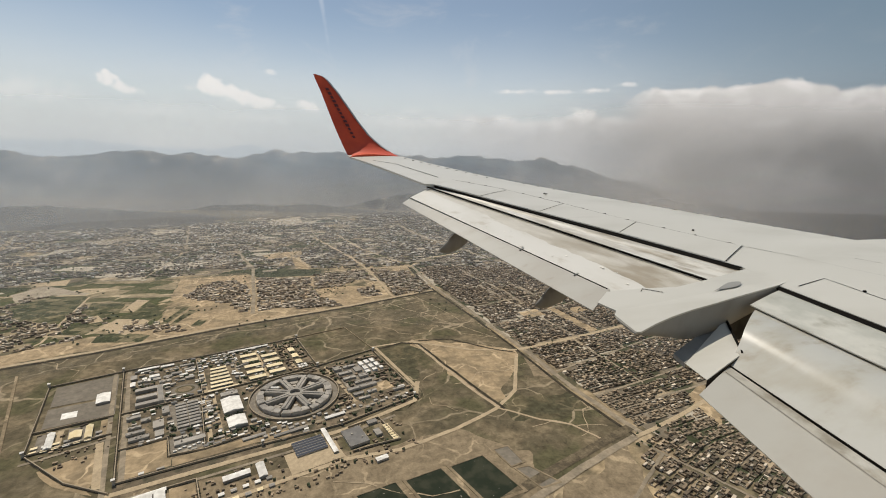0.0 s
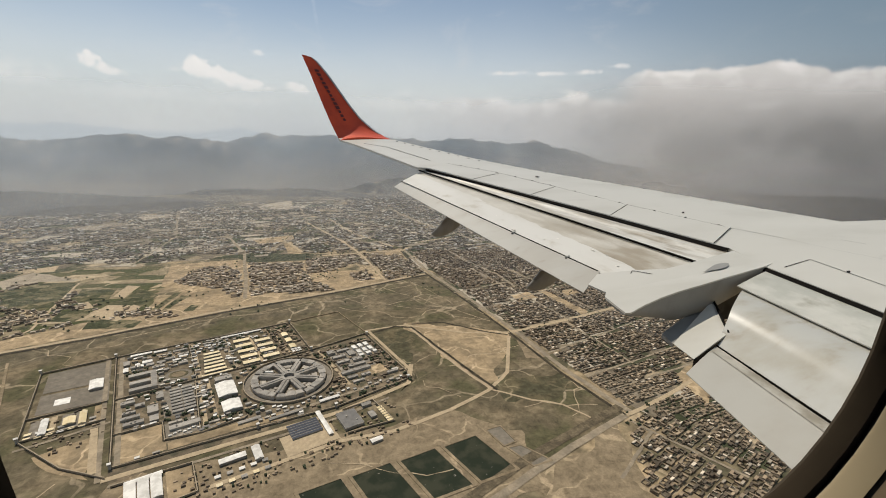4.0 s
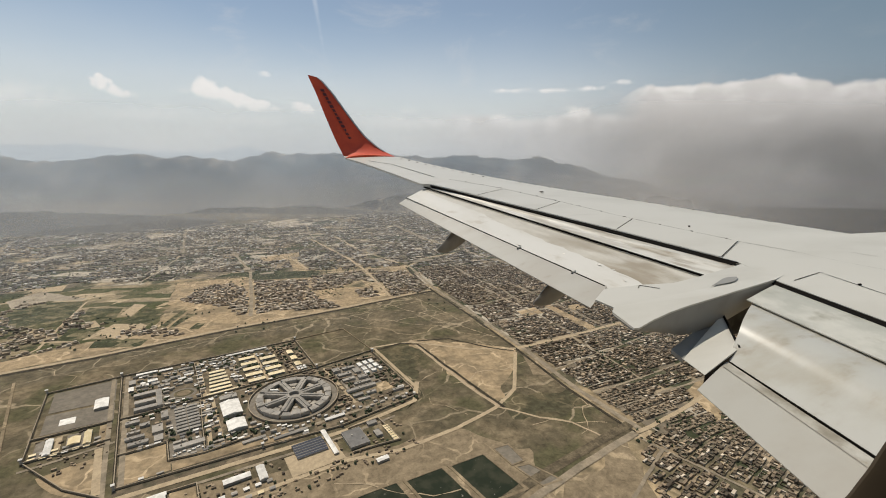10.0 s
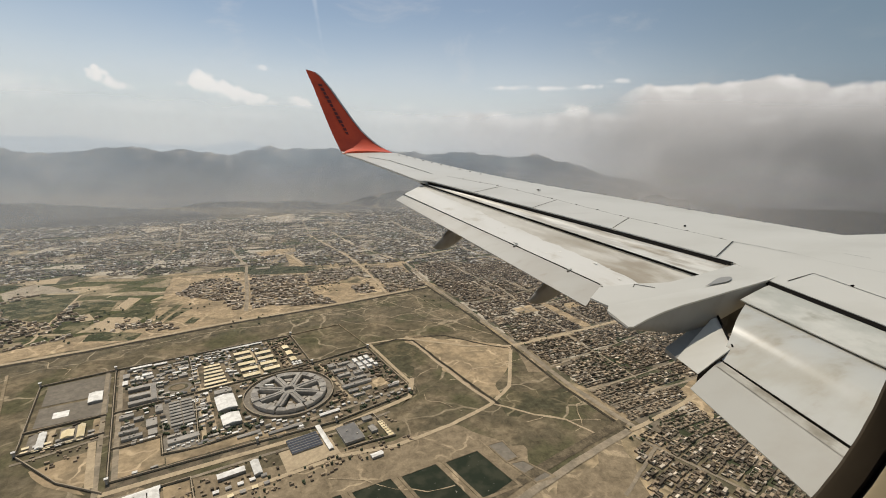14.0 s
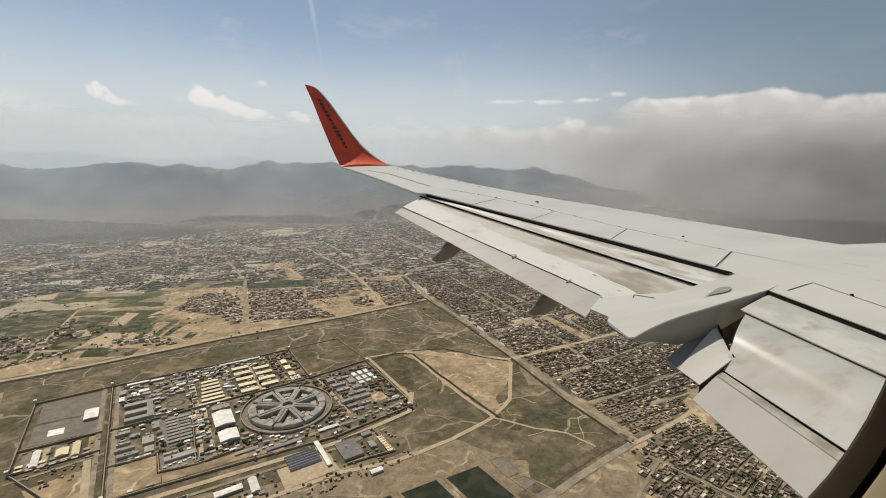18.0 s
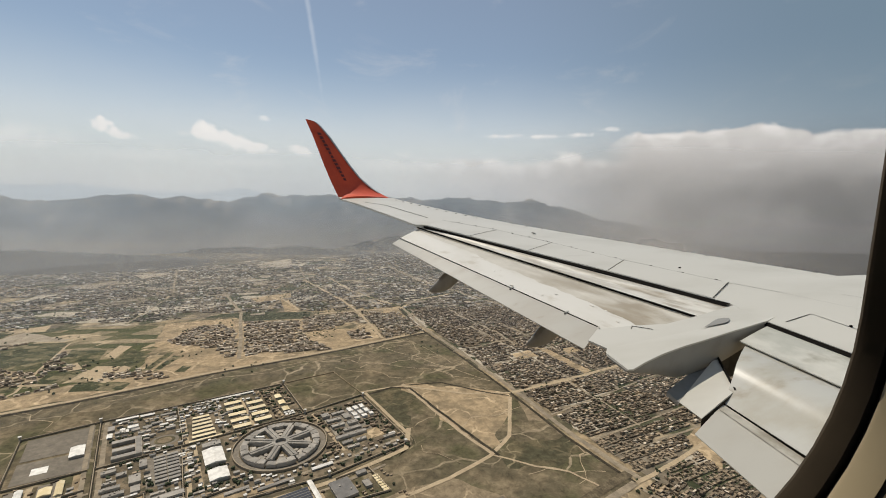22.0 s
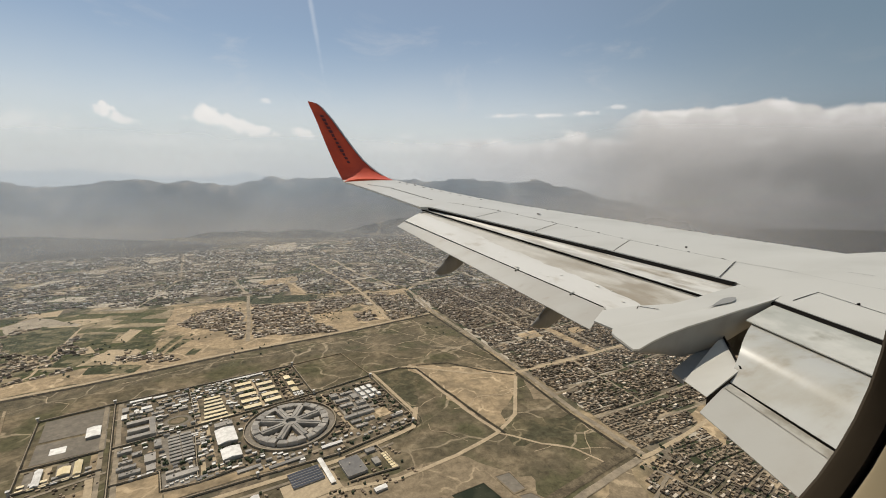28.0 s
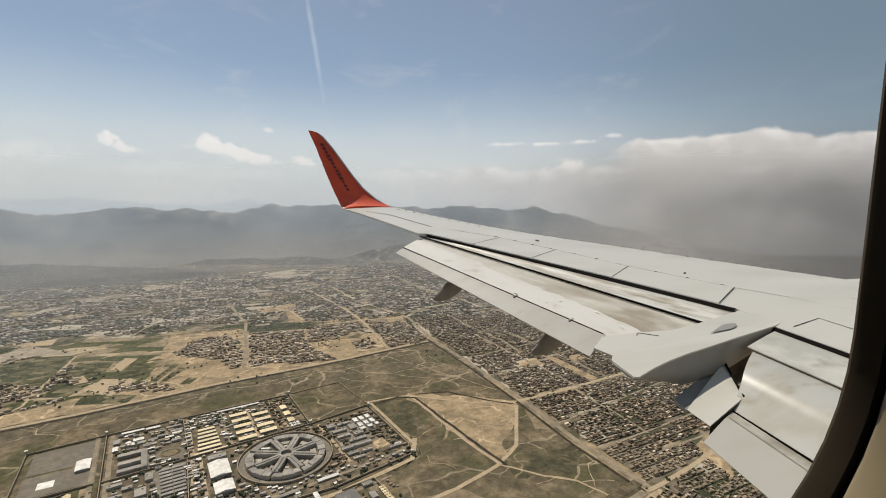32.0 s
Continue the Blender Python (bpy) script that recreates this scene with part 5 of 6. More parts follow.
def build_city():
    rng = random.Random(3)
    heaps = {"mud_far": Heap(), "pale_far": Heap(), "dark_far": Heap(), "mud_distant": Heap(), "pale_distant": Heap()}
    near = []

    def fill(poly, angle, row, lane, width, skip, keep, holes, lines, far=False, bright=0.13, yards=0.5):
        c, s = math.cos(radians(angle)), math.sin(radians(angle))
        us = [p[0] * c + p[1] * s for p in poly]
        vs = [-p[0] * s + p[1] * c for p in poly]
        v = min(vs)
        n = 0
        while v < max(vs):
            u = min(us) + rng.uniform(0, 10)
            while u < max(us):
                w = width * rng.uniform(0.8, 1.3)
                um, vm = u + w / 2, v + row / 2
                p = (um * c - vm * s, um * s + vm * c)
                u += w + (6 if rng.random() < 0.06 else 0.3)
                if not inside(p, poly) or any(inside(p, q) for q in holes) or any(near_line(p, l, g) for l, g in lines):
                    continue
                if noise.noise(Vector((p[0] * 0.006, p[1] * 0.006, 4))) * 0.5 + 0.5 < skip or rng.random() > keep:
                    continue
                # far plots take the house colours that are greyed for haze
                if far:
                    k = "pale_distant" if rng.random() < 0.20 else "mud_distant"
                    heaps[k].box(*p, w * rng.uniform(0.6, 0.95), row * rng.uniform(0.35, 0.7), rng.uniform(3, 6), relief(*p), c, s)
                    continue
                q = math.atan2(s, c) + rng.gauss(0, 0.03)
                p = (p[0] + rng.uniform(-1.2, 1.2), p[1] + rng.uniform(-1.2, 1.2))
                bits = list(plot_pieces(*p, math.cos(q), math.sin(q), w, row * rng.uniform(0.88, 1.0), rng))
                dist = math.hypot(p[0], p[1])
                if dist < 1130 and len(near) < 300 and p[0] > 600 and dist > 0:
                    near.append((p, math.cos(q), math.sin(q), bits))
                else:
                    for kind, args in bits:
                        k = "pale_far" if rng.random() < (bright + 0.11 if kind == "yard_wall" else bright) else "mud_far"
                        heaps[k].box(*args)
                # plate under the plot, coloured dark for the shade between rows
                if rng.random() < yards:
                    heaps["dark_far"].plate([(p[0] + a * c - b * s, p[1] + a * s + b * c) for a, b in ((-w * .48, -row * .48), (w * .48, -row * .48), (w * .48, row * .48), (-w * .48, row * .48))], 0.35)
            n += 1
            v += row + (lane if n % 2 == 0 else 0.5)

    roads = [(MAIN, 17), (CROSS, 13), (CROSS2, 11), (SLANT[2], 14), (SLANT[3], 9)] + [(l, 8) for l in SIDE_STREETS]
    fill([(535, 2150), (565, 1800), (620, 1421), (655, 1150), (680, 890), (715, 705), (1000, 520), (1500, 420), (1750, 1300), (1500, 2050)], 8, 13.5, 6.5, 12, 0.12, 0.96, OPEN, roads)
    fill([(545, 2170), (900, 2060), (1500, 2050), (1900, 2600), (2300, 3700), (1200, 4200), (380, 4200), (440, 2600), (500, 2200)], 8, 20, 10, 17, 0.15, 0.93, [], roads, True)
    fill([(1750, 1300), (1500, 2050), (1900, 2600), (3200, 2400), (2900, 1200), (1500, 420)], 20, 20, 10, 18, 0.25, 0.9, [], roads, True)
    lanes = [(AVENUE, 16)] + [(l, 13) for l in SLANT]
    for poly in ([(-479, 1895), (-404, 2072), (-307, 2078), (-241, 1972), (-210, 1666), (-246, 1662), (-293, 1766), (-463, 1862)], [(-223, 2097), (8, 2060), (21, 1862), (41, 1785), (120, 1684), (117, 1653), (-189, 1665)],
                 [(26, 2100), (290, 2147), (314, 1917), (244, 1998), (124, 1895), (22, 1892)], [(202, 1749), (286, 1747), (278, 1883), (201, 1841)], [(297, 2146), (405, 2098), (485, 2081), (520, 1775), (320, 1725), (296, 1921)]):
        fill(poly, 6, 15, 10, 13, 0.10, 0.95, [], lanes, False, 0.36, 0.08)
    fill([(-2600, 3300), (-2200, 2200), (-1300, 2050), (-1000, 2240), (-560, 2190), (-250, 2260), (70, 2215), (290, 2190), (500, 2200), (480, 2420), (420, 3500), (-300, 3700)], 12, 17, 9, 14, 0.33, 0.84, [[(-242, 2551), (-29, 2633), (-35, 2389), (10, 2205), (-54, 2228), (-85, 2459), (-200, 2451)]], lanes + [(l, 9) for l in FAR_STREETS], True)
    fill([(-3400, 4700), (-2600, 3350), (-300, 3720), (420, 3520), (300, 4250), (-1500, 4750)], 12, 24, 14, 20, 0.42, 0.7, [], [], True)
    # bare lots and walled gardens among the distant houses
    lots, gardens = Heap(), Heap()
    c, s = math.cos(radians(11)), math.sin(radians(11))
    for k in range(520):
        x, y = rng.uniform(-2300, 2300), rng.uniform(1950, 4300)
        if x > 480 and y < 2100 or y < 2250 - 0.15 * x and x < -200:
            continue
        w, d = rng.uniform(18, 95) * rng.choice((0.6, 1, 1.3)), rng.uniform(14, 55)
        q = [(x + a * c - b * s, y + a * s + b * c) for a, b in ((-w * rng.uniform(.3, .6), -d * rng.uniform(.3, .6)), (w / 2, -d * rng.uniform(.3, .6)), (w * rng.uniform(.3, .6), d / 2), (-w / 2, d * rng.uniform(.3, .6)))]
        (gardens if rng.random() < 0.34 else lots).plate([(px_, py_) for px_, py_ in q], (6.0 + relief(x, y) * 1.2 + 0.01 * k) / THIN * 0.5)
    for q in ([(-1216, 2982), (-1167, 3076), (-1047, 3092), (-1091, 2927)], [(-996, 3323), (-830, 3406), (-788, 3354), (-917, 3186)], [(-299, 3677), (-45, 3897), (-26, 3472), (-253, 3503)], [(-259, 2960), (-171, 2989), (-173, 2863), (-244, 2859)]):
        lots.plate(q, (8.0 + relief(*q[0]) * 1.2) / THIN * 0.5)
    solo("open_lots", lots.mesh("open_lots"), M["lot"], "pale bare lots scattered through the distant city", "ground", "stuff")
    solo("gardens", gardens.mesh("gardens"), M["field"], "dark green gardens among distant houses", "ground", "stuff")
    for pts in SIDE_STREETS:
        lay("street", Heap().strip(pts, 7, 0.8, 2), "road", "narrow dusty street between house blocks", "road")
    for pts in FAR_STREETS:
        lay("street", Heap().strip(pts, 8, 0.6, 4), "road", "pale dusty street through distant houses", "road")
    fill([(-1700, 1750), (-1200, 1420), (-900, 1330), (-880, 1440), (-640, 1530), (-420, 1600), (-640, 1680), (-900, 1990), (-1300, 1960)], 25, 16, 8, 14, 0.44, 0.75, GREEN, [], False, 0.3, 0.1)
    fill([(-530, 1560), (-500, 1590), (-400, 1560), (-390, 1525), (-480, 1530)], 20, 14, 6, 13, 0.1, 0.9, [], [])
    fill([(-1500, 1100), (-1060, 1080), (-900, 960), (-820, 640), (-900, 420), (-1500, 400)], -20, 24, 14, 22, 0.40, 0.8, [], [])
    fill([(700, 690), (650, 640), (560, 500), (700, 380), (1300, 300), (1500, 420), (1000, 560)], 20, 13.5, 6.5, 12, 0.2, 0.94, OPEN, roads)
    solo("house_quarter", heaps["mud_far"].mesh("house_quarter"), M["mud_far"], "dense quarters of flat-roofed mud-brick houses", "houses", "stuff")
    solo("house_quarter_pale", heaps["pale_far"].mesh("house_quarter_pale"), M["pale_far"], "paler concrete roofs scattered through the city", "houses", "stuff")
    solo("distant_quarter", heaps["mud_distant"].mesh("distant_quarter"), M["mud_distant"], "houses far out on the plain, greyed for haze", "houses", "stuff")
    solo("distant_quarter_pale", heaps["pale_distant"].mesh("distant_quarter_pale"), M["pale_distant"], "pale roofs among the distant houses, greyed for haze", "houses", "stuff")
    solo("yard_ground", heaps["dark_far"].mesh("yard_ground"), M["dark_far"], "yards between the houses, coloured dark for their shade", "yard", "stuff")
    for p, c, s, bits in near:
        ob = thing("house", "flat-roofed mud-brick house in a walled yard", "house", (p[0], p[1], 0), "houses at the edge of the city", turn=math.degrees(math.atan2(s, c)))
        for kind, (x, y, w, d, h, z, cc, ss) in bits:
            dx, dy = x - p[0], y - p[1]
            u, v = dx * c + dy * s, -dx * s + dy * c
            body = part(kind, Heap().box(u, v, w, d, h, z).mesh(kind), M["wall" if kind == "yard_wall" else "mud"], ob)
            if kind != "yard_wall":
                part("roof", Heap().box(u, v, w - 0.7, d - 0.7, 0.12, h).mesh("roof"), M["flat_roof"], body)
    for poly in OPEN:
        lay("ground_open", patch(poly, 0.9, 0.1, 60), "sand", "bare sandy lot among the houses", "ground")
    # low trees and bushes
    h = Heap()
    for k in range(6000):
        x, y = rng.uniform(-2200, 2000), rng.uniform(600, 3300)
        v = noise.noise(Vector((x * 0.004, y * 0.004, 12)))
        if v < 0.10 or (-640 < x < 640 and 560 < y < 1500):
            continue
        for q in range(3):
            r = rng.uniform(0.9, 2.1)
            h.box(x + rng.uniform(-3, 3), y + rng.uniform(-3, 3), r * 2, r * 1.6, r * 1.6, rng.uniform(0.3, 1.8), math.cos(k), math.sin(k), roof=r * 0.7)
    solo("far_trees", h.mesh("far_trees"), M["tree"], "scattered dusty green trees far below", "trees", "stuff")


build_city()


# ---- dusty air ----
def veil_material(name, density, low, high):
    """See-through sheet that stands in for haze: it scatters light and thins out with height."""
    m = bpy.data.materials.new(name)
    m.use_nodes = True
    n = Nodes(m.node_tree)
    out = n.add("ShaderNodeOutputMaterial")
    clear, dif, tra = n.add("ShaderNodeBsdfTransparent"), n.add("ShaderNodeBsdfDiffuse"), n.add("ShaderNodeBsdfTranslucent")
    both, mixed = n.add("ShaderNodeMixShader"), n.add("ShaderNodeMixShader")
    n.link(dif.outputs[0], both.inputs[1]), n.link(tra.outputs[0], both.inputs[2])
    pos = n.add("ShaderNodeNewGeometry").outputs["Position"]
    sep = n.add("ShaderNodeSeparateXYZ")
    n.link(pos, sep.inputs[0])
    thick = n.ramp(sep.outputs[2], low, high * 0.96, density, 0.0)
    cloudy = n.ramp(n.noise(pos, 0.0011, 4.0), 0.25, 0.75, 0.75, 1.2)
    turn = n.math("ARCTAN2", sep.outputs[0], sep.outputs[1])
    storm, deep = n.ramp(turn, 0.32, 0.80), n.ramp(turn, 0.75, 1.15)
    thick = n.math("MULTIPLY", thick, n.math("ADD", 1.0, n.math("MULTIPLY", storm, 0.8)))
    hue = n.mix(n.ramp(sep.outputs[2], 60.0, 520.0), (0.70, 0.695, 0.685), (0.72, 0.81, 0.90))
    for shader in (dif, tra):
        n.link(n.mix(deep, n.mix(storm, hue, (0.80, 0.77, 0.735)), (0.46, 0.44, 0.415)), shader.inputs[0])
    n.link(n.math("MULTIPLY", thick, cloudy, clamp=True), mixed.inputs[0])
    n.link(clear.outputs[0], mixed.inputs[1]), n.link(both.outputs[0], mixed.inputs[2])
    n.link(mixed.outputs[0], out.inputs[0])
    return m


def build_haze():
    # added upright sheets, one behind the other, that imitate haze growing with distance
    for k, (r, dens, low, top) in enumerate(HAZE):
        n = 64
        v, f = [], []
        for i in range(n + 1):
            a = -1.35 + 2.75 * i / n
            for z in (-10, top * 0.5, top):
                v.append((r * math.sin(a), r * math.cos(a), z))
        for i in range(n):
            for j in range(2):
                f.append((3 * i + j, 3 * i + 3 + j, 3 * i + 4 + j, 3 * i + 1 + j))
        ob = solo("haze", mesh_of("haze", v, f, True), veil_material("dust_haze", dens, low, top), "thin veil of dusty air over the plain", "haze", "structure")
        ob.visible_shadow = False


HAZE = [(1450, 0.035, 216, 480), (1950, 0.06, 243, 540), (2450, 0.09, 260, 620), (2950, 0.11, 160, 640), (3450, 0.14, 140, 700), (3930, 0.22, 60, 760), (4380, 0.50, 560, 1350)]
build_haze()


# ---- the aircraft ----
SEAT = (0, 0, EYE)
DIHEDRAL = math.tan(radians(7.0))
TOP = -2.275


def skin_z(s):
    """Height of the wing's upper skin at s metres outboard of the seat."""
    return TOP + DIHEDRAL * s


def line(points, s):
    """Forward place of a planform line, given as (outboard, forward) points, at s."""
    pts = sorted(points)
    for (s0, x0), (s1, x1) in zip(pts, pts[1:]):
        if s <= s1:
            return x0 + (x1 - x0) * (s - s0) / (s1 - s0)
    return pts[-1][1]


LEAD = [(0.2, 14.2), (5.0, 12.9), (5.90, 12.3), (5.945, 10.60), (7.70, 8.95), (9.2, 7.65), (10.61, 6.32), (12.33, 5.11), (14.15, 4.14), (16.3, 3.10)]
REAR = [(0.2, 6.72), (3.13, 6.50), (4.39, 6.36), (5.03, 6.49), (6.91, 5.52), (9.40, 4.13), (11.10, 3.18), (11.101, 2.96), (12.56, 2.51), (14.26, 1.95), (15.45, 1.47), (16.3, 1.40)]
HINGE = [(5.84, 7.40), (7.49, 6.37), (9.07, 5.60), (10.48, 4.83), (11.85, 3.64), (14.02, 2.81)]

wing = thing("airliner_wing", "white airliner wing with extended flaps and a red winglet", "aircraft wing", SEAT)


def loft(rings, closed=True):
    """A skin through rings of points; the end rings are capped."""
    n = len(rings[0])
    v = [p for r in rings for p in r]
    f = []
    for j in range(len(rings) - 1):
        for k in range(n if closed else n - 1):
            f.append((j * n + k, j * n + (k + 1) % n, (j + 1) * n + (k + 1) % n, (j + 1) * n + k))
    if closed:
        f += [tuple(range(n - 1, -1, -1)), tuple(range((len(rings) - 1) * n, len(rings) * n))]
    return v, f


def shaded(me, angle=35):
    for p in me.polygons:
        p.use_smooth = True
    bm = bmesh.new()
    bm.from_mesh(me)
    bmesh.ops.recalc_face_normals(bm, faces=bm.faces)
    for e in bm.edges:
        if len(e.link_faces) == 2 and e.calc_face_angle(0) > radians(angle):
            e.smooth = False
    bm.to_mesh(me)
    bm.free()
    return me


def build_wing_box():
    rings = []
    stations = [0.2, 0.6, 2, 3.13, 3.8, 4.39, 5.03, 5.6, 5.90, 5.945, 6.2, 6.9, 7.7, 8.5, 9.4, 10.2, 11.09, 11.11, 12, 12.6, 13.4, 14.26, 15.0, 15.45, 15.8]
    for s in stations:
        a, b, z = line(LEAD, s), line(REAR, s), skin_z(s)
        chord = a - b
        t = 0.10 * chord
        ring = []
        for k in range(9):
            u = k / 8
            ring.append((b + chord * u, s, z + 0.012 * chord * math.sin(math.pi * min(u, 0.85) / 0.85) * 0.5))
        for k in range(1, 6):
            q = math.pi * k / 6
            ring.append((a + 0.45 * t * math.sin(q), s, z - t * 0.45 * (1 - math.cos(q))))
        for k in range(9):
            u = 1 - k / 8
            ring.append((b + chord * u, s, z - 0.05 - (t * 0.9 - 0.05) * math.sin(math.pi / 2 * u) ** 0.7))
        rings.append(ring)
    me = mesh_of("skin", *loft(rings))
    part("skin", shaded(me), M["paint"], wing)


def panel(name, material, corners, lift=0.006, thick=0.02, label=""):
    """A flat panel let into the upper skin; corners are (outboard, forward)."""
    pts = [(x, s, skin_z(s) + lift + camber(s, x)) for s, x in corners]
    n = len(pts)
    v = pts + [(x, y, z - thick) for x, y, z in pts]
    f = [tuple(range(n)), tuple(range(2 * n - 1, n - 1, -1))] + [(k, k + n, (k + 1) % n + n, (k + 1) % n) for k in range(n)]
    me = mesh_of(name, v, f)
    bm = bmesh.new()
    bm.from_mesh(me)
    bmesh.ops.recalc_face_normals(bm, faces=bm.faces)
    bm.to_mesh(me)
    bm.free()
    return part(name, me, M[material], wing, label)


def camber(s, x):
    a, b = line(LEAD, s), line(REAR, s)
    u = min(max((x - b) / (a - b), 0), 1)
    return 0.006 * (a - b) * math.sin(math.pi * min(u, 0.85) / 0.85)


def strip_on(name, material, pts, width, lift=0.004):
    """A thin dark joint line on the upper skin."""
    v, f = [], []
    fine = []
    for (s0, x0), (s1, x1) in zip(pts, pts[1:]):
        k = max(2, int(math.hypot(s1 - s0, x1 - x0) / 0.35))
        fine += [(s0 + (s1 - s0) * i / k, x0 + (x1 - x0) * i / k) for i in range(k)]
    fine.append(pts[-1])
    for i, (s, x) in enumerate(fine):
        (sa, xa), (sb, xb) = fine[max(i - 1, 0)], fine[min(i + 1, len(fine) - 1)]
        l = math.hypot(sb - sa, xb - xa)
        for sg in (-0.5, 0.5):
            ss, xx = s + sg * width * (xb - xa) / l, x - sg * width * (sb - sa) / l
            v.append((xx, ss, skin_z(ss) + camber(ss, xx) + lift))
    for i in range(len(fine) - 1):
        f.append((2 * i, 2 * i + 1, 2 * i + 3, 2 * i + 2))
    return part(name, mesh_of(name, v, f), M[material], wing)


def build_panels():
    cuts = [11.02, 9.757, 8.342, 6.814, 5.244]
    for k in range(4):
        so, si = cuts[k] - 0.012, cuts[k + 1] + 0.012
        # the spoiler's ends run across the wing, forward and outboard
        ho, hi = so + 0.565, si + 0.565
        lid = panel("spoiler", "paint", [(so, line(REAR, so) + 0.01), (si, line(REAR, si) + 0.01), (hi, line(HINGE, hi) - 0.015), (ho, line(HINGE, ho) - 0.015)], 0.010)
        strip_on("panel_gap", "gap_black", [(si - 0.012, line(REAR, si) + 0.02), (hi - 0.012, line(HINGE, hi))], 0.012, 0.013)
        for q in range(3):
            s = so + (si - so) * (q + 0.7) / 3.2 + 0.5
            x = line(HINGE, s) + 0.03
            part("hinge_fitting", Heap().box(x, s, 0.05, 0.03, 0.012, skin_z(s) + camber(s, x)).mesh("hinge_fitting"), M["gap_black" if q == 1 else "cove"], lid)
    strip_on("panel_gap", "cove", [(s, line(HINGE, s)) for s in (5.9, 7.5, 9.1, 10.5, 11.6)], 0.025, 0.008)
    strip_on("panel_gap", "cove", [(5.84, 7.40), (5.2, 7.95)], 0.010)
    strip_on("panel_gap", "belly", [(5.2, 7.95), (4.6, 8.3), (3.6, 9.1)], 0.006)
    strip_on("panel_gap", "gap_black", [(14.75, 2.15), (14.05, 2.78), (11.95, 3.55)], 0.035)
    strip_on("panel_gap", "gap_black", [(4.259, 6.628), (4.396, 7.358), (3.541, 7.437), (2.6, 7.52)], 0.016)
    strip_on("panel_gap", "cove", [(4.98, 9.0), (4.72, 9.25)], 0.008)
    strip_on("panel_gap", "cove", [(4.1, 8.6), (3.8, 8.85)], 0.006)
    # small stubs on the skin: vortex generators near the tip, hinge fittings along the spoilers
    for k in range(10):
        s = 15.3 - k * 0.36
        x = 3.35 + k * 0.19
        z = skin_z(s) + camber(s, x)
        me = mesh_of("vortex_generator", [(x - .04, s, z), (x + .04, s + .012, z), (x + .04, s - .012, z), (x - .03, s, z + .016), (x + .015, s, z + .016)], [(0, 2, 4, 3), (1, 0, 3, 4), (2, 1, 4)])
        part("vortex_generator", me, M["gap_black"], wing)
    for s, x in ((6.75, 7.25), (3.92, 7.43)):
        z = skin_z(s) + camber(s, x)
        part("hinge_fitting", Heap().box(x, s, 0.035, 0.028, 0.018, z, roof=0.008).mesh("hinge_fitting"), M["gap_black"], wing)
    for k in range(26):
        s = 6.2 + k * 0.36
        x = line(LEAD, s) - 0.05
        z = skin_z(s) + 0.004
        part("slat_fitting", Heap().box(x, s, 0.025, 0.035, 0.009, z).mesh("slat_fitting"), M["cove"], wing)
    part("access_plate", Heap().box(5.75, 9.9, 0.05, 0.13, 0.012, skin_z(9.9) + 0.03).mesh("access_plate"), M["cove"], wing)


def crease(u, bulge, bend):
    """Height over the chord of a flap skin that rises to bend, rolls over a soft shoulder and runs out flat."""
    if u < bend:
        return bulge * math.sin(math.pi / 2 * u / bend)
    q = min((u - bend) / 0.17, 1.0)
    return bulge * (1 - 0.55 * q * q * (3 - 2 * q)) * (1 if q < 1 else (1 - u) / (0.83 - bend))



def blade(name, ao, ai, bo, bi, bulge, thick, material, label="", nose=0.5, bend=None):
    """A flap element between its front edge (outer ao, inner ai) and its rear edge (bo, bi); bend: where along the chord its slope breaks."""
    rings = []
    for t in np.linspace(0, 1, 14):
        a, b = Vector(ao).lerp(Vector(ai), t), Vector(bo).lerp(Vector(bi), t)
        ring = []
        rise = bulge * min(1.0, (a - b).length / 1.2)
        m = 40 if bend else 10
        for k in range(m + 1):
            u = k / m
            p = a.lerp(b, u)
            p.z += bulge * math.sin(math.pi * u ** nose) if not bend else crease(u, rise, bend)
            ring.append(tuple(p))
        for k in range(m + 1):
            u = 1 - k / m
            p = a.lerp(b, u)
            p.z += (bulge * math.sin(math.pi * u ** nose) if not bend else crease(u, rise, bend)) - thick * (0.12 + 0.88 * math.sin(math.pi * (1 - u) ** 1.6))
            ring.append(tuple(p))
        rings.append(ring)
    me = mesh_of(name, *loft(rings))
    return part(name, shaded(me, 25), M[material], wing, label)


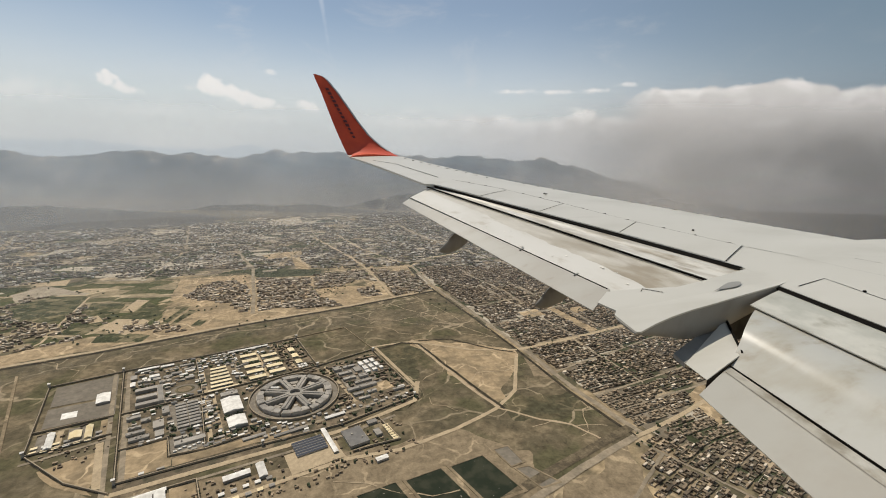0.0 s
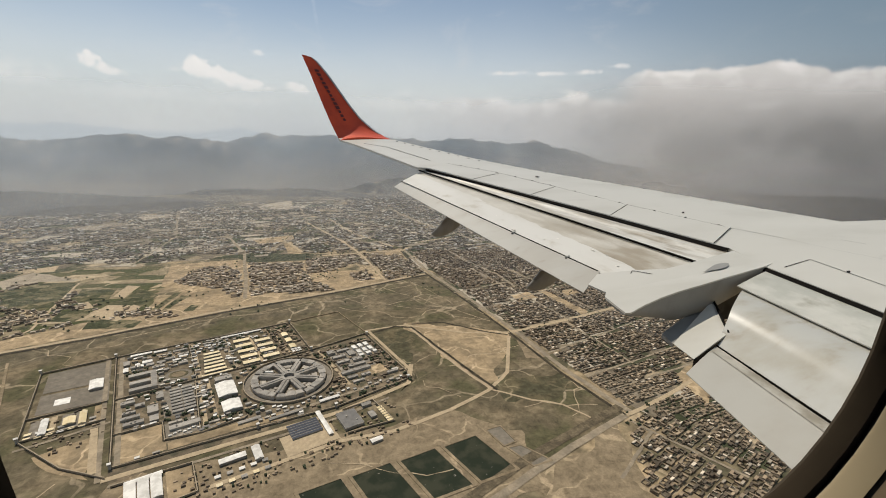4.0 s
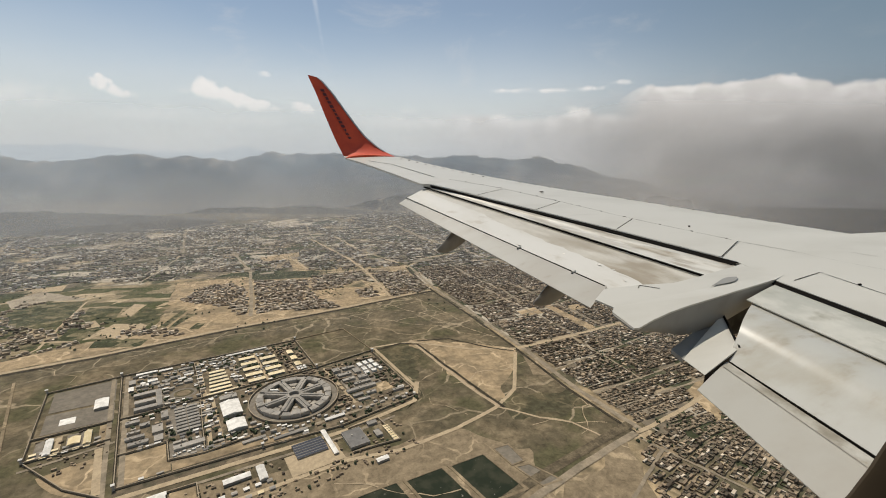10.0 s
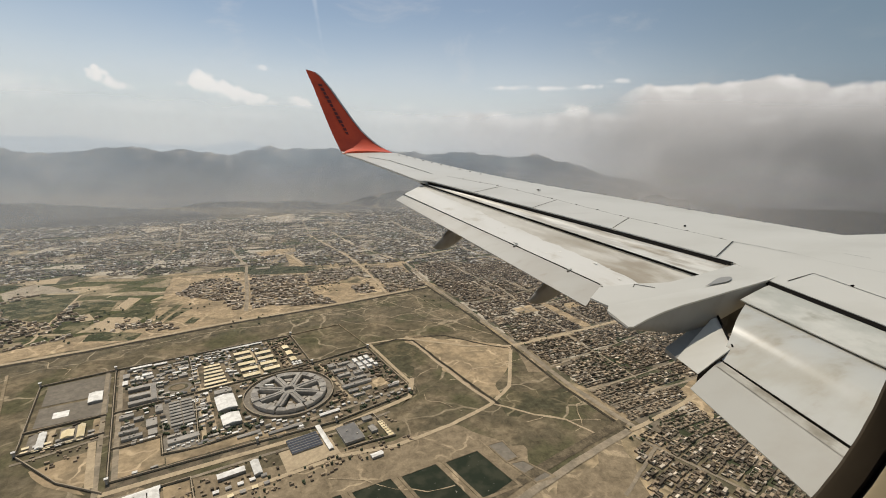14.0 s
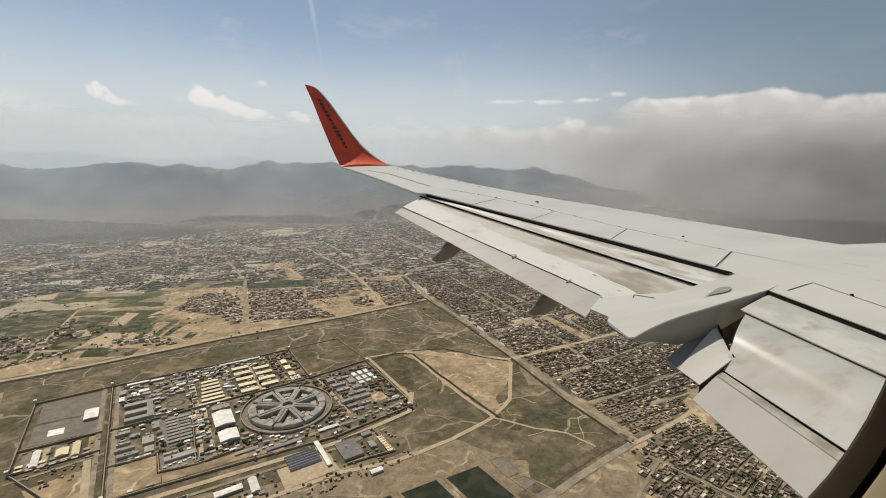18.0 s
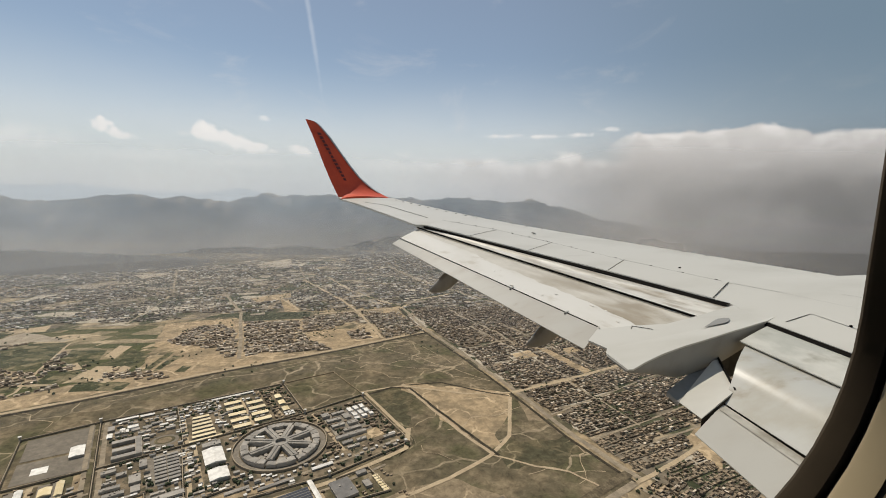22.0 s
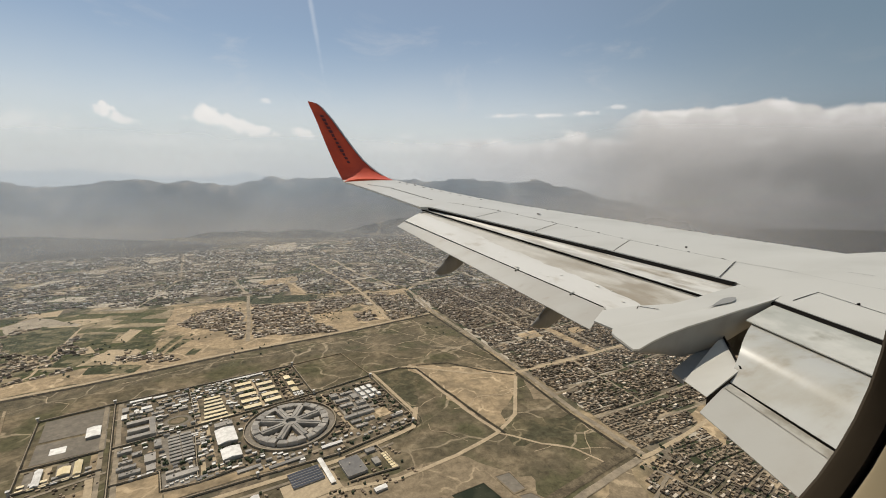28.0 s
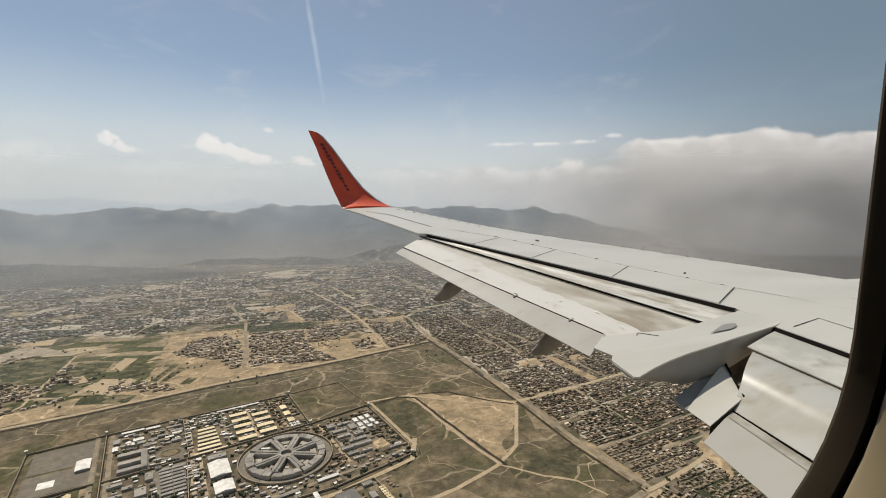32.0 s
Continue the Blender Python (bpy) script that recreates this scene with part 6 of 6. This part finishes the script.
def build_flaps():
    # outboard flap: fore, main and aft elements
    blade("fore_flap", (3.45, 11.05, -1.03), (6.90, 4.82, -1.80), (3.02, 11.23, -1.005), (5.64, 4.82, -1.795), 0.085, 0.10, "steel", "worn bare metal fore flap", 0.5, 0.52)
    outer_main = blade("main_flap", (3.16, 11.20, -1.06), (5.85, 4.72, -1.86), (2.51, 10.95, -1.25), (4.39, 4.62, -2.03), 0.05, 0.14, "flap", "stained white main flap")
    rng = random.Random(21)
    wobble = [rng.uniform(-1, 1) for _ in range(42)]
    v, m = [], 8
    for i in range(40):
        t = 0.004 + 0.992 * i / 39
        a, b = Vector((3.16, 11.20, -1.06)).lerp(Vector((5.85, 4.72, -1.86)), t), Vector((2.51, 10.95, -1.25)).lerp(Vector((4.39, 4.62, -2.03)), t)
        far = 0.30 + 0.40 * t + 0.035 * (wobble[i // 3] + 0.6 * wobble[i + 1])
        for k in range(m + 1):
            u = 0.03 + (far - 0.03) * k / m
            p = a.lerp(b, u)
            v.append((p.x, p.y, p.z + 0.05 * math.sin(math.pi * u ** 0.5) + 0.004 - 0.003 * (k == m)))
    strip = mesh_of("flap_nose", v, [(i * (m + 1) + k, i * (m + 1) + k + 1, (i + 1) * (m + 1) + k + 1, (i + 1) * (m + 1) + k) for i in range(39) for k in range(m)])
    part("flap_nose", shaded(strip), M["nose"], outer_main, "oily brown upper strip of the flap")
    blade("aft_flap", (2.60, 10.97, -1.262), (4.30, 5.28, -1.962), (2.33, 10.96, -1.38), (3.74, 4.92, -2.12), 0.035, 0.06, "aft", "white aft flap", 0.4)
    # inboard flap
    blade("fore_flap", (6.60, 4.36, -1.84), (6.85, 1.30, -2.22), (5.55, 4.10, -1.88), (5.80, 1.00, -2.27), 0.06, 0.12, "flap_dull", "worn bare metal fore flap")
    inner_main = blade("main_flap", (5.72, 4.12, -1.93), (5.97, 1.00, -2.33), (4.43, 3.37, -2.27), (4.40, 0.85, -2.58), 0.13, 0.18, "flap_gloss", "stained white main flap", 0.6, 0.52)
    blade("aft_flap", (4.52, 3.40, -2.275), (4.50, 0.85, -2.598), (3.76, 3.12, -2.36), (3.66, 0.80, -2.78), 0.03, 0.06, "aft", "dull grey-white aft flap", 0.6)
    plate = blade("flap_end_plate", (5.25, 4.165, -2.09), (4.70, 3.455, -2.185), (3.97, 3.525, -2.247), (3.97, 3.236, -2.288), 0.012, 0.04, "paint")
    blade("aft_upper", (4.50, 3.37, -2.268), (4.48, 0.85, -2.591), (4.29, 3.30, -2.264), (4.248, 0.835, -2.617), 0.004, 0.006, "grime", "grimy grey upper strip of the aft flap")
    # dark joints where one element slides under the next
    for owner, a, b, wide in ((outer_main, (3.05, 11.21, -0.998), (5.67, 4.82, -1.79), 0.058), (outer_main, (2.52, 10.95, -1.247), (4.21, 5.26, -1.950), 0.015), (inner_main, (4.44, 3.37, -2.262), (4.41, 0.85, -2.572), 0.017), (plate, (5.25, 4.165, -2.075), (4.70, 3.455, -2.17), 0.018)):
        a, b = Vector(a), Vector(b)
        d = (b - a).cross(Vector((0, 0, 1))).normalized() * wide / 2
        lift = Vector((0, 0, 0.012))
        v = [tuple(p + q + l) for l in (lift, -lift) for p, q in ((a, d), (b, d), (b, -d), (a, -d))]
        part("seam", mesh_of("seam", v, [(0, 1, 2, 3), (7, 6, 5, 4), (0, 4, 5, 1), (1, 5, 6, 2), (2, 6, 7, 3), (3, 7, 4, 0)]), M["gap_black"], owner)
    for t in (0.69, 0.90):
        p = Vector((2.52, 10.95, -1.247)).lerp(Vector((4.21, 5.26, -1.950)), t)
        hook = part("flap_fitting", Heap().box(p.x + 0.01, p.y, 0.09, 0.035, 0.026, p.z - 0.008, 0.9, 0.4, roof=0.01).mesh("flap_fitting"), M["flap_dull"], outer_main, "dull green flap fitting")
        part("bolt", Heap().box(p.x - 0.04, p.y - 0.03, 0.02, 0.02, 0.022, p.z - 0.02).mesh("bolt"), M["cove"], hook)
    # strips along the flap slots, coloured black for the shade in them
    for s0, s1 in ((11.08, 5.02), (4.40, 1.0)):
        v, f = [], []
        for k in range(12):
            s = s0 + (s1 - s0) * k / 11
            x = line(REAR, s)
            wide = 0.024 + 0.125 * (k / 11) ** 1.4 if s0 > 5 else 0.078
            v += [(x + 0.02, s, skin_z(s) - 0.004), (x - wide, s, skin_z(s) - 0.035), (x + 0.02, s, skin_z(s) - 0.10)]
        for k in range(11):
            f += [(3 * k, 3 * k + 1, 3 * k + 4, 3 * k + 3), (3 * k + 1, 3 * k + 2, 3 * k + 5, 3 * k + 4)]
        part("flap_gap_shade", mesh_of("flap_gap_shade", v, f), M["gap_black"], wing)
    rng = random.Random(8)
    for k in range(9):
        u, t = rng.uniform(0.1, 0.5), rng.uniform(0.05, 0.5)
        p = Vector((4.52, 3.40, -2.283)).lerp(Vector((4.50, 0.85, -2.598)), t).lerp(Vector((3.88, 3.23, -2.47)).lerp(Vector((3.66, 0.80, -2.78)), t), u)
        part("scuff", Heap().box(p.x, p.y, rng.uniform(0.012, 0.03), rng.uniform(0.012, 0.035), 0.012, p.z + 0.020, math.cos(k), math.sin(k)).mesh("scuff"), M["cove"], inner_main)
    for k in range(9):
        t, u = rng.uniform(0.05, 0.95), rng.uniform(0.55, 0.95)
        p = Vector((3.16, 11.20, -1.06)).lerp(Vector((5.85, 4.72, -1.86)), t).lerp(Vector((2.51, 10.95, -1.25)).lerp(Vector((4.39, 4.62, -2.03)), t), u)
        lift = 0.05 * math.sin(math.pi * u ** 0.5) + 0.004
        a, b, q = rng.uniform(0.015, 0.05), rng.uniform(0.02, 0.09), rng.uniform(0, 3)
        v = [(p.x + a * math.cos(q + m) * rng.uniform(0.5, 1), p.y + b * math.sin(q + m) * rng.uniform(0.5, 1), p.z + lift) for m in np.linspace(0, 6.28, 7)[:6]]
        part("paint_chip", mesh_of("paint_chip", v, [tuple(range(6))]), M["white_roof"], outer_main)
    # cove under the trailing edge of the fixed wing: sheets coloured dark for its shade
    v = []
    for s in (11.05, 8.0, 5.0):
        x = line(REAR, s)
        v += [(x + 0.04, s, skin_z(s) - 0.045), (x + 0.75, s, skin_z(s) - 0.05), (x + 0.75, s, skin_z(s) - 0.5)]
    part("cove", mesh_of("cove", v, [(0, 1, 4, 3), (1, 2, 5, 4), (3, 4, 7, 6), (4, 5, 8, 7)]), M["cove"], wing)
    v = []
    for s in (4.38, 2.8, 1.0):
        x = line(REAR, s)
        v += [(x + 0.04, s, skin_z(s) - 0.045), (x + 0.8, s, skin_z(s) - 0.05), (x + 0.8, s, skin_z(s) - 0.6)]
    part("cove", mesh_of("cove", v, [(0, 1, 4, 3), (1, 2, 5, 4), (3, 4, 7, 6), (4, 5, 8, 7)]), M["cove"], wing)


def build_fairing():
    """The long fairing between the two flaps, with a rounded tail, and the canoes below the outboard flap."""
    right = [(3.285, 3.577, 0.02), (3.342, 3.567, 0.035), (3.634, 3.686, 0.155), (3.967, 3.798, 0.274), (4.352, 3.901, 0.42), (4.833, 4.002, 0.45), (5.376, 4.127, 0.42), (5.955, 4.249, 0.32), (6.35, 4.33, 0.12)]
    left = [(7.2, 4.62), (7.4, 5.1), (6.42, 4.94), (5.255, 4.62), (4.70, 4.50), (4.20, 4.535), (3.612, 4.518), (3.297, 4.264), (3.387, 4.042), (3.299, 3.946)]
    rim = [(x, y) for x, y, _ in right] + left
    n = len(rim)
    v = [(x, y, skin_z(y) + (0.014 if x < 6.4 else -0.004)) for x, y in rim] + [(x, y, skin_z(y) - 0.006) for x, y in rim]
    f = [tuple(range(n)), tuple(range(2 * n - 1, n - 1, -1))] + [(k, k + n, (k + 1) % n + n, (k + 1) % n) for k in range(n)]
    part("flap_fairing", mesh_of("flap_fairing", v, f), M["paint"], wing, "flat white tail of the flap fairing")
    # underside of the fairing, its shade put into the grey
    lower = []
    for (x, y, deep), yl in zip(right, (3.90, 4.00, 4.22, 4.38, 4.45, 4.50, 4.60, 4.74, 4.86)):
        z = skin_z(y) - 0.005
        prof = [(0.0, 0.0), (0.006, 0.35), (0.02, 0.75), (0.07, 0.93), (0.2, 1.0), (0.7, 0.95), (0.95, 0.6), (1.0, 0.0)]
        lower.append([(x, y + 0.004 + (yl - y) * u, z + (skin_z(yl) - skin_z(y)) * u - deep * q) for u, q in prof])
    part("fairing_underside", shaded(mesh_of("fairing_underside", *loft(lower)), 50), M["belly"], wing, "underside of the fairing, coloured grey for its shade")
    # side sheet of the bay, its colour carrying the shadow between fairing and flap
    bay = [(4.95, -1.85), (5.02, -2.30), (5.20, -2.46), (5.85, -2.55), (6.6, -2.5), (6.6, -1.80)]
    v = [(x, y, z) for y in (4.42, 4.50) for x, z in bay]
    m = len(bay)
    part("flap_bay", mesh_of("flap_bay", v, [tuple(range(m)), tuple(range(2 * m - 1, m - 1, -1))] + [(k, k + m, (k + 1) % m + m, (k + 1) % m) for k in range(m)]), M["bay"], wing, "side of the flap bay, coloured dark for its shadow")
    strip_on("panel_gap", "cove", [(4.517, 4.158), (4.379, 4.364)], 0.014, 0.019)
    strip_on("panel_gap", "cove", [(4.517, 4.158), (4.44, 4.07)], 0.008, 0.019)
    # tear-shaped recess on the fairing: a flat plate, the dent's shade in its grey
    v = []
    a, b = Vector((5.10, 4.29)), Vector((5.83, 4.50))
    side = Vector((-(b - a).y, (b - a).x)).normalized()
    edge = [(k / 12, 0.062 * math.sin(math.pi * (k / 12) ** 1.9) ** 0.8) for k in range(13)]
    for u, w in edge + [(u, -w) for u, w in edge[-2:0:-1]]:
        p = a.lerp(b, u) + side * w
        v.append((p.x, p.y, skin_z(p.y) + 0.022))
    part("recess", mesh_of("recess", v, [tuple(range(len(v)))]), M["belly"], wing)
    # added dark sheet that stands for the shadow between end plate and aft flap
    edge = [Vector((4.74, 3.46, -2.19)), Vector((3.99, 3.236, -2.295))]
    v = [tuple(p + Vector((dx, 0, dz))) for dx in (0.0, -0.02) for p, dz in ((edge[0], 0), (edge[1], 0), (edge[1], -0.10), (edge[0], -0.15))]
    part("end_skirt", mesh_of("end_skirt", v, [(0, 1, 2, 3), (7, 6, 5, 4), (0, 4, 5, 1), (1, 5, 6, 2), (2, 6, 7, 3), (3, 7, 4, 0)]), M["cove"], wing, "dark sheet for the shadow under the flap end plate")
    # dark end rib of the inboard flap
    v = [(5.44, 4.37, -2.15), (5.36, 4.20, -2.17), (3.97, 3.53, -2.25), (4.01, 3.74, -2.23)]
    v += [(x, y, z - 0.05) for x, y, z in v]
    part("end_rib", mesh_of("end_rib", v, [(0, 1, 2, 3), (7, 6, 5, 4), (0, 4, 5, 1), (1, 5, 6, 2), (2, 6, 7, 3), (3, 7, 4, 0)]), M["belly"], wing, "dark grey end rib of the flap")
    # canoes in the same grey, which holds the shade below the flap
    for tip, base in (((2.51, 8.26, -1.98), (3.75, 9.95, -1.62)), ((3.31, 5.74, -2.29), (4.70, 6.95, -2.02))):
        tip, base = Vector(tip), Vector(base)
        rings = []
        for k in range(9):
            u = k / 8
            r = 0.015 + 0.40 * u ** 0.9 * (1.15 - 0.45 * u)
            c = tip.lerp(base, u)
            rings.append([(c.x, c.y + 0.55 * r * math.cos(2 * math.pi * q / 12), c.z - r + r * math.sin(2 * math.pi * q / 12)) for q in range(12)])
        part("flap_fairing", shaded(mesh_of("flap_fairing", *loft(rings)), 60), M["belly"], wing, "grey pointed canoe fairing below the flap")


def build_winglet():
    """The blended winglet: chord lines from the tip's bend to its raked top."""
    secs = [((1.46, 15.36, -0.39), (3.25, 15.95, -0.33)), ((1.47, 15.80, -0.37), (3.14, 16.20, -0.27)), ((1.44, 16.02, -0.30), (2.98, 16.38, -0.17)), ((1.38, 16.17, -0.15), (2.74, 16.50, -0.02)), ((1.30, 16.30, 0.04), (2.50, 16.58, 0.18)), ((1.20, 16.40, 0.28), (2.28, 16.64, 0.38)),
            ((1.02, 16.54, 0.75), (1.96, 16.72, 0.78)), ((0.85, 16.67, 1.22), (1.62, 16.82, 1.26)), ((0.66, 16.80, 1.76), (1.24, 16.92, 1.80)), ((0.47, 16.92, 2.22), (0.90, 17.00, 2.20)), ((0.41, 16.97, 2.38), (0.74, 17.02, 2.32))]
    rings = []
    for j, (te, le) in enumerate(secs):
        te, le = Vector(te), Vector(le)
        nxt, prv = secs[min(j + 1, 10)], secs[max(j - 1, 0)]
        up = (Vector(nxt[0]) - Vector(prv[0])).normalized()
        nrm = (le - te).cross(up).normalized()
        th = 0.045 * (le - te).length
        ring = []
        for k in range(8):
            u = k / 8
            ring.append(tuple(te.lerp(le, u) + nrm * th * math.sin(math.pi * u ** 0.7)))
        for k in range(8):
            u = 1 - k / 8
            ring.append(tuple(te.lerp(le, u) - nrm * th * math.sin(math.pi * u ** 0.7)))
        rings.append(ring)
    fin = part("winglet", shaded(mesh_of("winglet", *loft(rings)), 60), M["red"], wing, "orange-red winglet with dark lettering")
    # grey leading edge strip
    v, f = [], []
    for te, le in secs[2:]:
        te, le = Vector(te), Vector(le)
        d = (le - te).normalized()
        v += [tuple(le - d * 0.05 + Vector((0, -0.035, 0))), tuple(le + d * 0.02), tuple(le - d * 0.05 + Vector((0, 0.035, 0)))]
    for j in range(len(secs) - 3):
        f += [(3 * j, 3 * j + 1, 3 * j + 4, 3 * j + 3), (3 * j + 1, 3 * j + 2, 3 * j + 5, 3 * j + 4)]
    part("leading_edge", mesh_of("leading_edge", v, f), M["red_edge"], fin)
    # lettering that cannot be read, as short bars running up the inner face
    rng = random.Random(4)
    for k in range(13):
        u = k / 12
        te = Vector((1.20, 16.40, 0.28)).lerp(Vector((0.62, 16.83, 1.87)), u)
        le = Vector((2.38, 16.62, 0.28)).lerp(Vector((1.20, 16.93, 1.87)), u)
        c = te.lerp(le, 0.44)
        a, b = rng.uniform(0.04, 0.07), rng.uniform(0.045, 0.06)
        n = Vector((0.0, -0.075, 0.01))
        d, up = (le - te).normalized(), Vector((-0.42, 0.28, 0.95)).normalized()
        v = [tuple(c + n + d * a * i + up * b * j) for i, j in ((-1, -1), (1, -1), (1, 1), (-1, 1))]
        part("letter_bar", mesh_of("letter_bar", v, [(0, 1, 2, 3)]), M["bars"], fin)


def build_engine():
    """The top of the engine cowl, which stands up ahead of the wing."""
    rings = []
    for k in range(10):
        u = k / 9
        r = 1.05 * math.sin(math.pi * (0.25 + 0.6 * u)) ** 0.5
        rings.append([(10.2 + 4.6 * u, 4.3 + r * math.cos(2 * math.pi * q / 24), -2.35 + r * math.sin(2 * math.pi * q / 24)) for q in range(24)])
    part("engine_cowl", shaded(mesh_of("engine_cowl", *loft(rings)), 60), M["paint"], wing, "white rounded engine cowl")


build_wing_box()
build_panels()
build_flaps()
build_fairing()
build_winglet()
build_engine()


# ---- cabin window ----
def rounded(cx, cz, w, h, r, n=10):
    """Points round an upright rounded rectangle."""
    out = []
    for k, (sx, sz) in enumerate(((1, 1), (-1, 1), (-1, -1), (1, -1))):
        for j in range(n + 1):
            a = math.pi / 2 * (k + j / n)
            out.append((cx + sx * (w / 2 - r) + r * math.cos(a), cz + sz * (h / 2 - r) + r * math.sin(a)))
    return out


def ring_between(name, sections, material, parent, label=""):
    """A moulded ring: each section is (y, outline)."""
    n = len(sections[0][1])
    v = [(x, y, z) for y, o in sections for x, z in o]
    f = [(j * n + k, j * n + (k + 1) % n, (j + 1) * n + (k + 1) % n, (j + 1) * n + k) for j in range(len(sections) - 1) for k in range(n)]
    return part(name, shaded(mesh_of(name, v, f), 50), M[material], parent, label)


def build_window():
    win = thing("window_1", "rounded cabin window with a cream plastic surround", "window", SEAT, kind="structure")
    cx, cz = 0.0717, 0.0321
    o = lambda grow, r: rounded(cx, cz, 0.2637 + 2 * grow, 0.3449 + 2 * grow, r - 0.0195)
    ring_between("window_rim", [(0.101, o(0.013, 0.113)), (0.0965, o(0.0015, 0.1015)), (0.095, o(0.0, 0.10)), (0.0935, o(0.0005, 0.1005)), (0.089, o(0.004, 0.104))], "frost", win, "brown-grey rim of the outer pane")
    ring_between("window_seal", [(0.089, o(0.004, 0.104)), (0.0895, o(0.010, 0.110)), (0.0872, o(0.0060, 0.1060))], "rubber", win, "black gap behind the surround")
    ring_between("window_surround", [(0.0872, o(0.0060, 0.1060)), (0.0860, o(0.0064, 0.1064)), (0.0795, o(0.0112, 0.1112))], "ring", win, "cream plastic window ring")
    ring_between("window_seam", [(0.0795, o(0.0112, 0.1112)), (0.0805, o(0.0125, 0.1125)), (0.0785, o(0.0130, 0.113))], "rubber", win, "dark seam round the cream ring")
    ring_between("window_reveal", [(0.0785, o(0.0130, 0.113)), (0.070, o(0.020, 0.12)), (0.052, o(0.034, 0.134)), (0.040, o(0.060, 0.16))], "reveal", win, "tan plastic window reveal")
    n = len(o(0, 0.09))
    for name, label, mat, hole, y0, y1 in (("wall_cabin", "cream cabin side wall round the window", "cream", o(0.060, 0.16), 0.040, 0.036), ("wall_fuselage", "white outer fuselage skin round the window", "paint", o(0.06, 0.16), 0.103, 0.110)):
        v = []
        for y in (y0, y1):
            v += [(x, y, z) for x, z in hole]
        for y in (y0, y1):
            for x, z in hole:
                a = math.atan2(z - cz, x - cx)
                k = 0.40 / max(abs(math.cos(a)), abs(math.sin(a)))
                v.append((cx + k * math.cos(a), y, cz + k * math.sin(a)))
        f = [(k, (k + 1) % n, (k + 1) % n + 2 * n, k + 2 * n) for k in range(n)] + [(k + n, (k + 1) % n + n, (k + 1) % n + 3 * n, k + 3 * n) for k in range(n)]
        ob = part(name, mesh_of(name, v, f), M[mat])
        ob.location = SEAT
        tagged(ob, label, "wall", "", "structure")


def build_fuselage():
    """A length of the round fuselage with its rows of windows, an inner lining and a cabin floor."""
    body = thing("airliner_fuselage", "white airliner fuselage section with rows of cabin windows", "aircraft fuselage", SEAT)
    cy, cz, n = -1.70, -0.55, 48
    xs = [0.0665 + 0.26 * k - 0.13 for k in range(-25, 56)]
    for name, r, mat, label in (("outer_skin", 1.885, "paint", ""), ("lining", 1.815, "cream", "cream cabin lining")):
        v = [(x, cy + r * math.cos(2 * math.pi * k / n), cz + r * math.sin(2 * math.pi * k / n)) for x in xs for k in range(n)]
        f = []
        for j in range(len(xs) - 1):
            xm = (xs[j] + xs[j + 1]) / 2 - 0.0665
            for k in range(n):
                z = cz + r * math.sin(2 * math.pi * (k + 0.5) / n)
                left = k < n / 4 or k >= 3 * n / 4
                if abs(xm) < 0.38 and abs(z - 0.02) < 0.38 and left:
                    continue
                if round(xm / 0.26) % 2 == 0 and abs(z - 0.02) < 0.20:
                    continue
                f.append((j * n + k, j * n + (k + 1) % n, (j + 1) * n + (k + 1) % n, (j + 1) * n + k))
        part(name, mesh_of(name, v, f, True), M[mat], body, label)
    for x in (xs[0], xs[-1]):
        v = [(x + t, cy + 1.88 * math.cos(2 * math.pi * k / n), cz + 1.88 * math.sin(2 * math.pi * k / n)) for t in (-0.04, 0.04) for k in range(n)]
        f = [tuple(range(n)), tuple(range(2 * n - 1, n - 1, -1))] + [(k, k + n, (k + 1) % n + n, (k + 1) % n) for k in range(n)]
        part("bulkhead", mesh_of("bulkhead", v, f), M["cream"], body, "plain cream bulkhead")
    part("cabin_floor", Heap().box(4.0, cy, 20.6, 3.3, 0.06, -1.15).mesh("cabin_floor"), M["rubber"], body)
    rings = []
    for k in range(11):
        u = k / 10
        r = math.sin(math.pi * (0.06 + 0.88 * u)) ** 0.6
        rings.append([(4.6 + 11.0 * u, cy + 2.35 * r * math.cos(2 * math.pi * q / 28), -2.05 + 0.75 * r * math.sin(2 * math.pi * q / 28)) for q in range(28)])
    part("root_fairing", shaded(mesh_of("root_fairing", *loft(rings)), 60), M["paint"], body, "smooth white fairing at the wing root")


build_window()
build_fuselage()
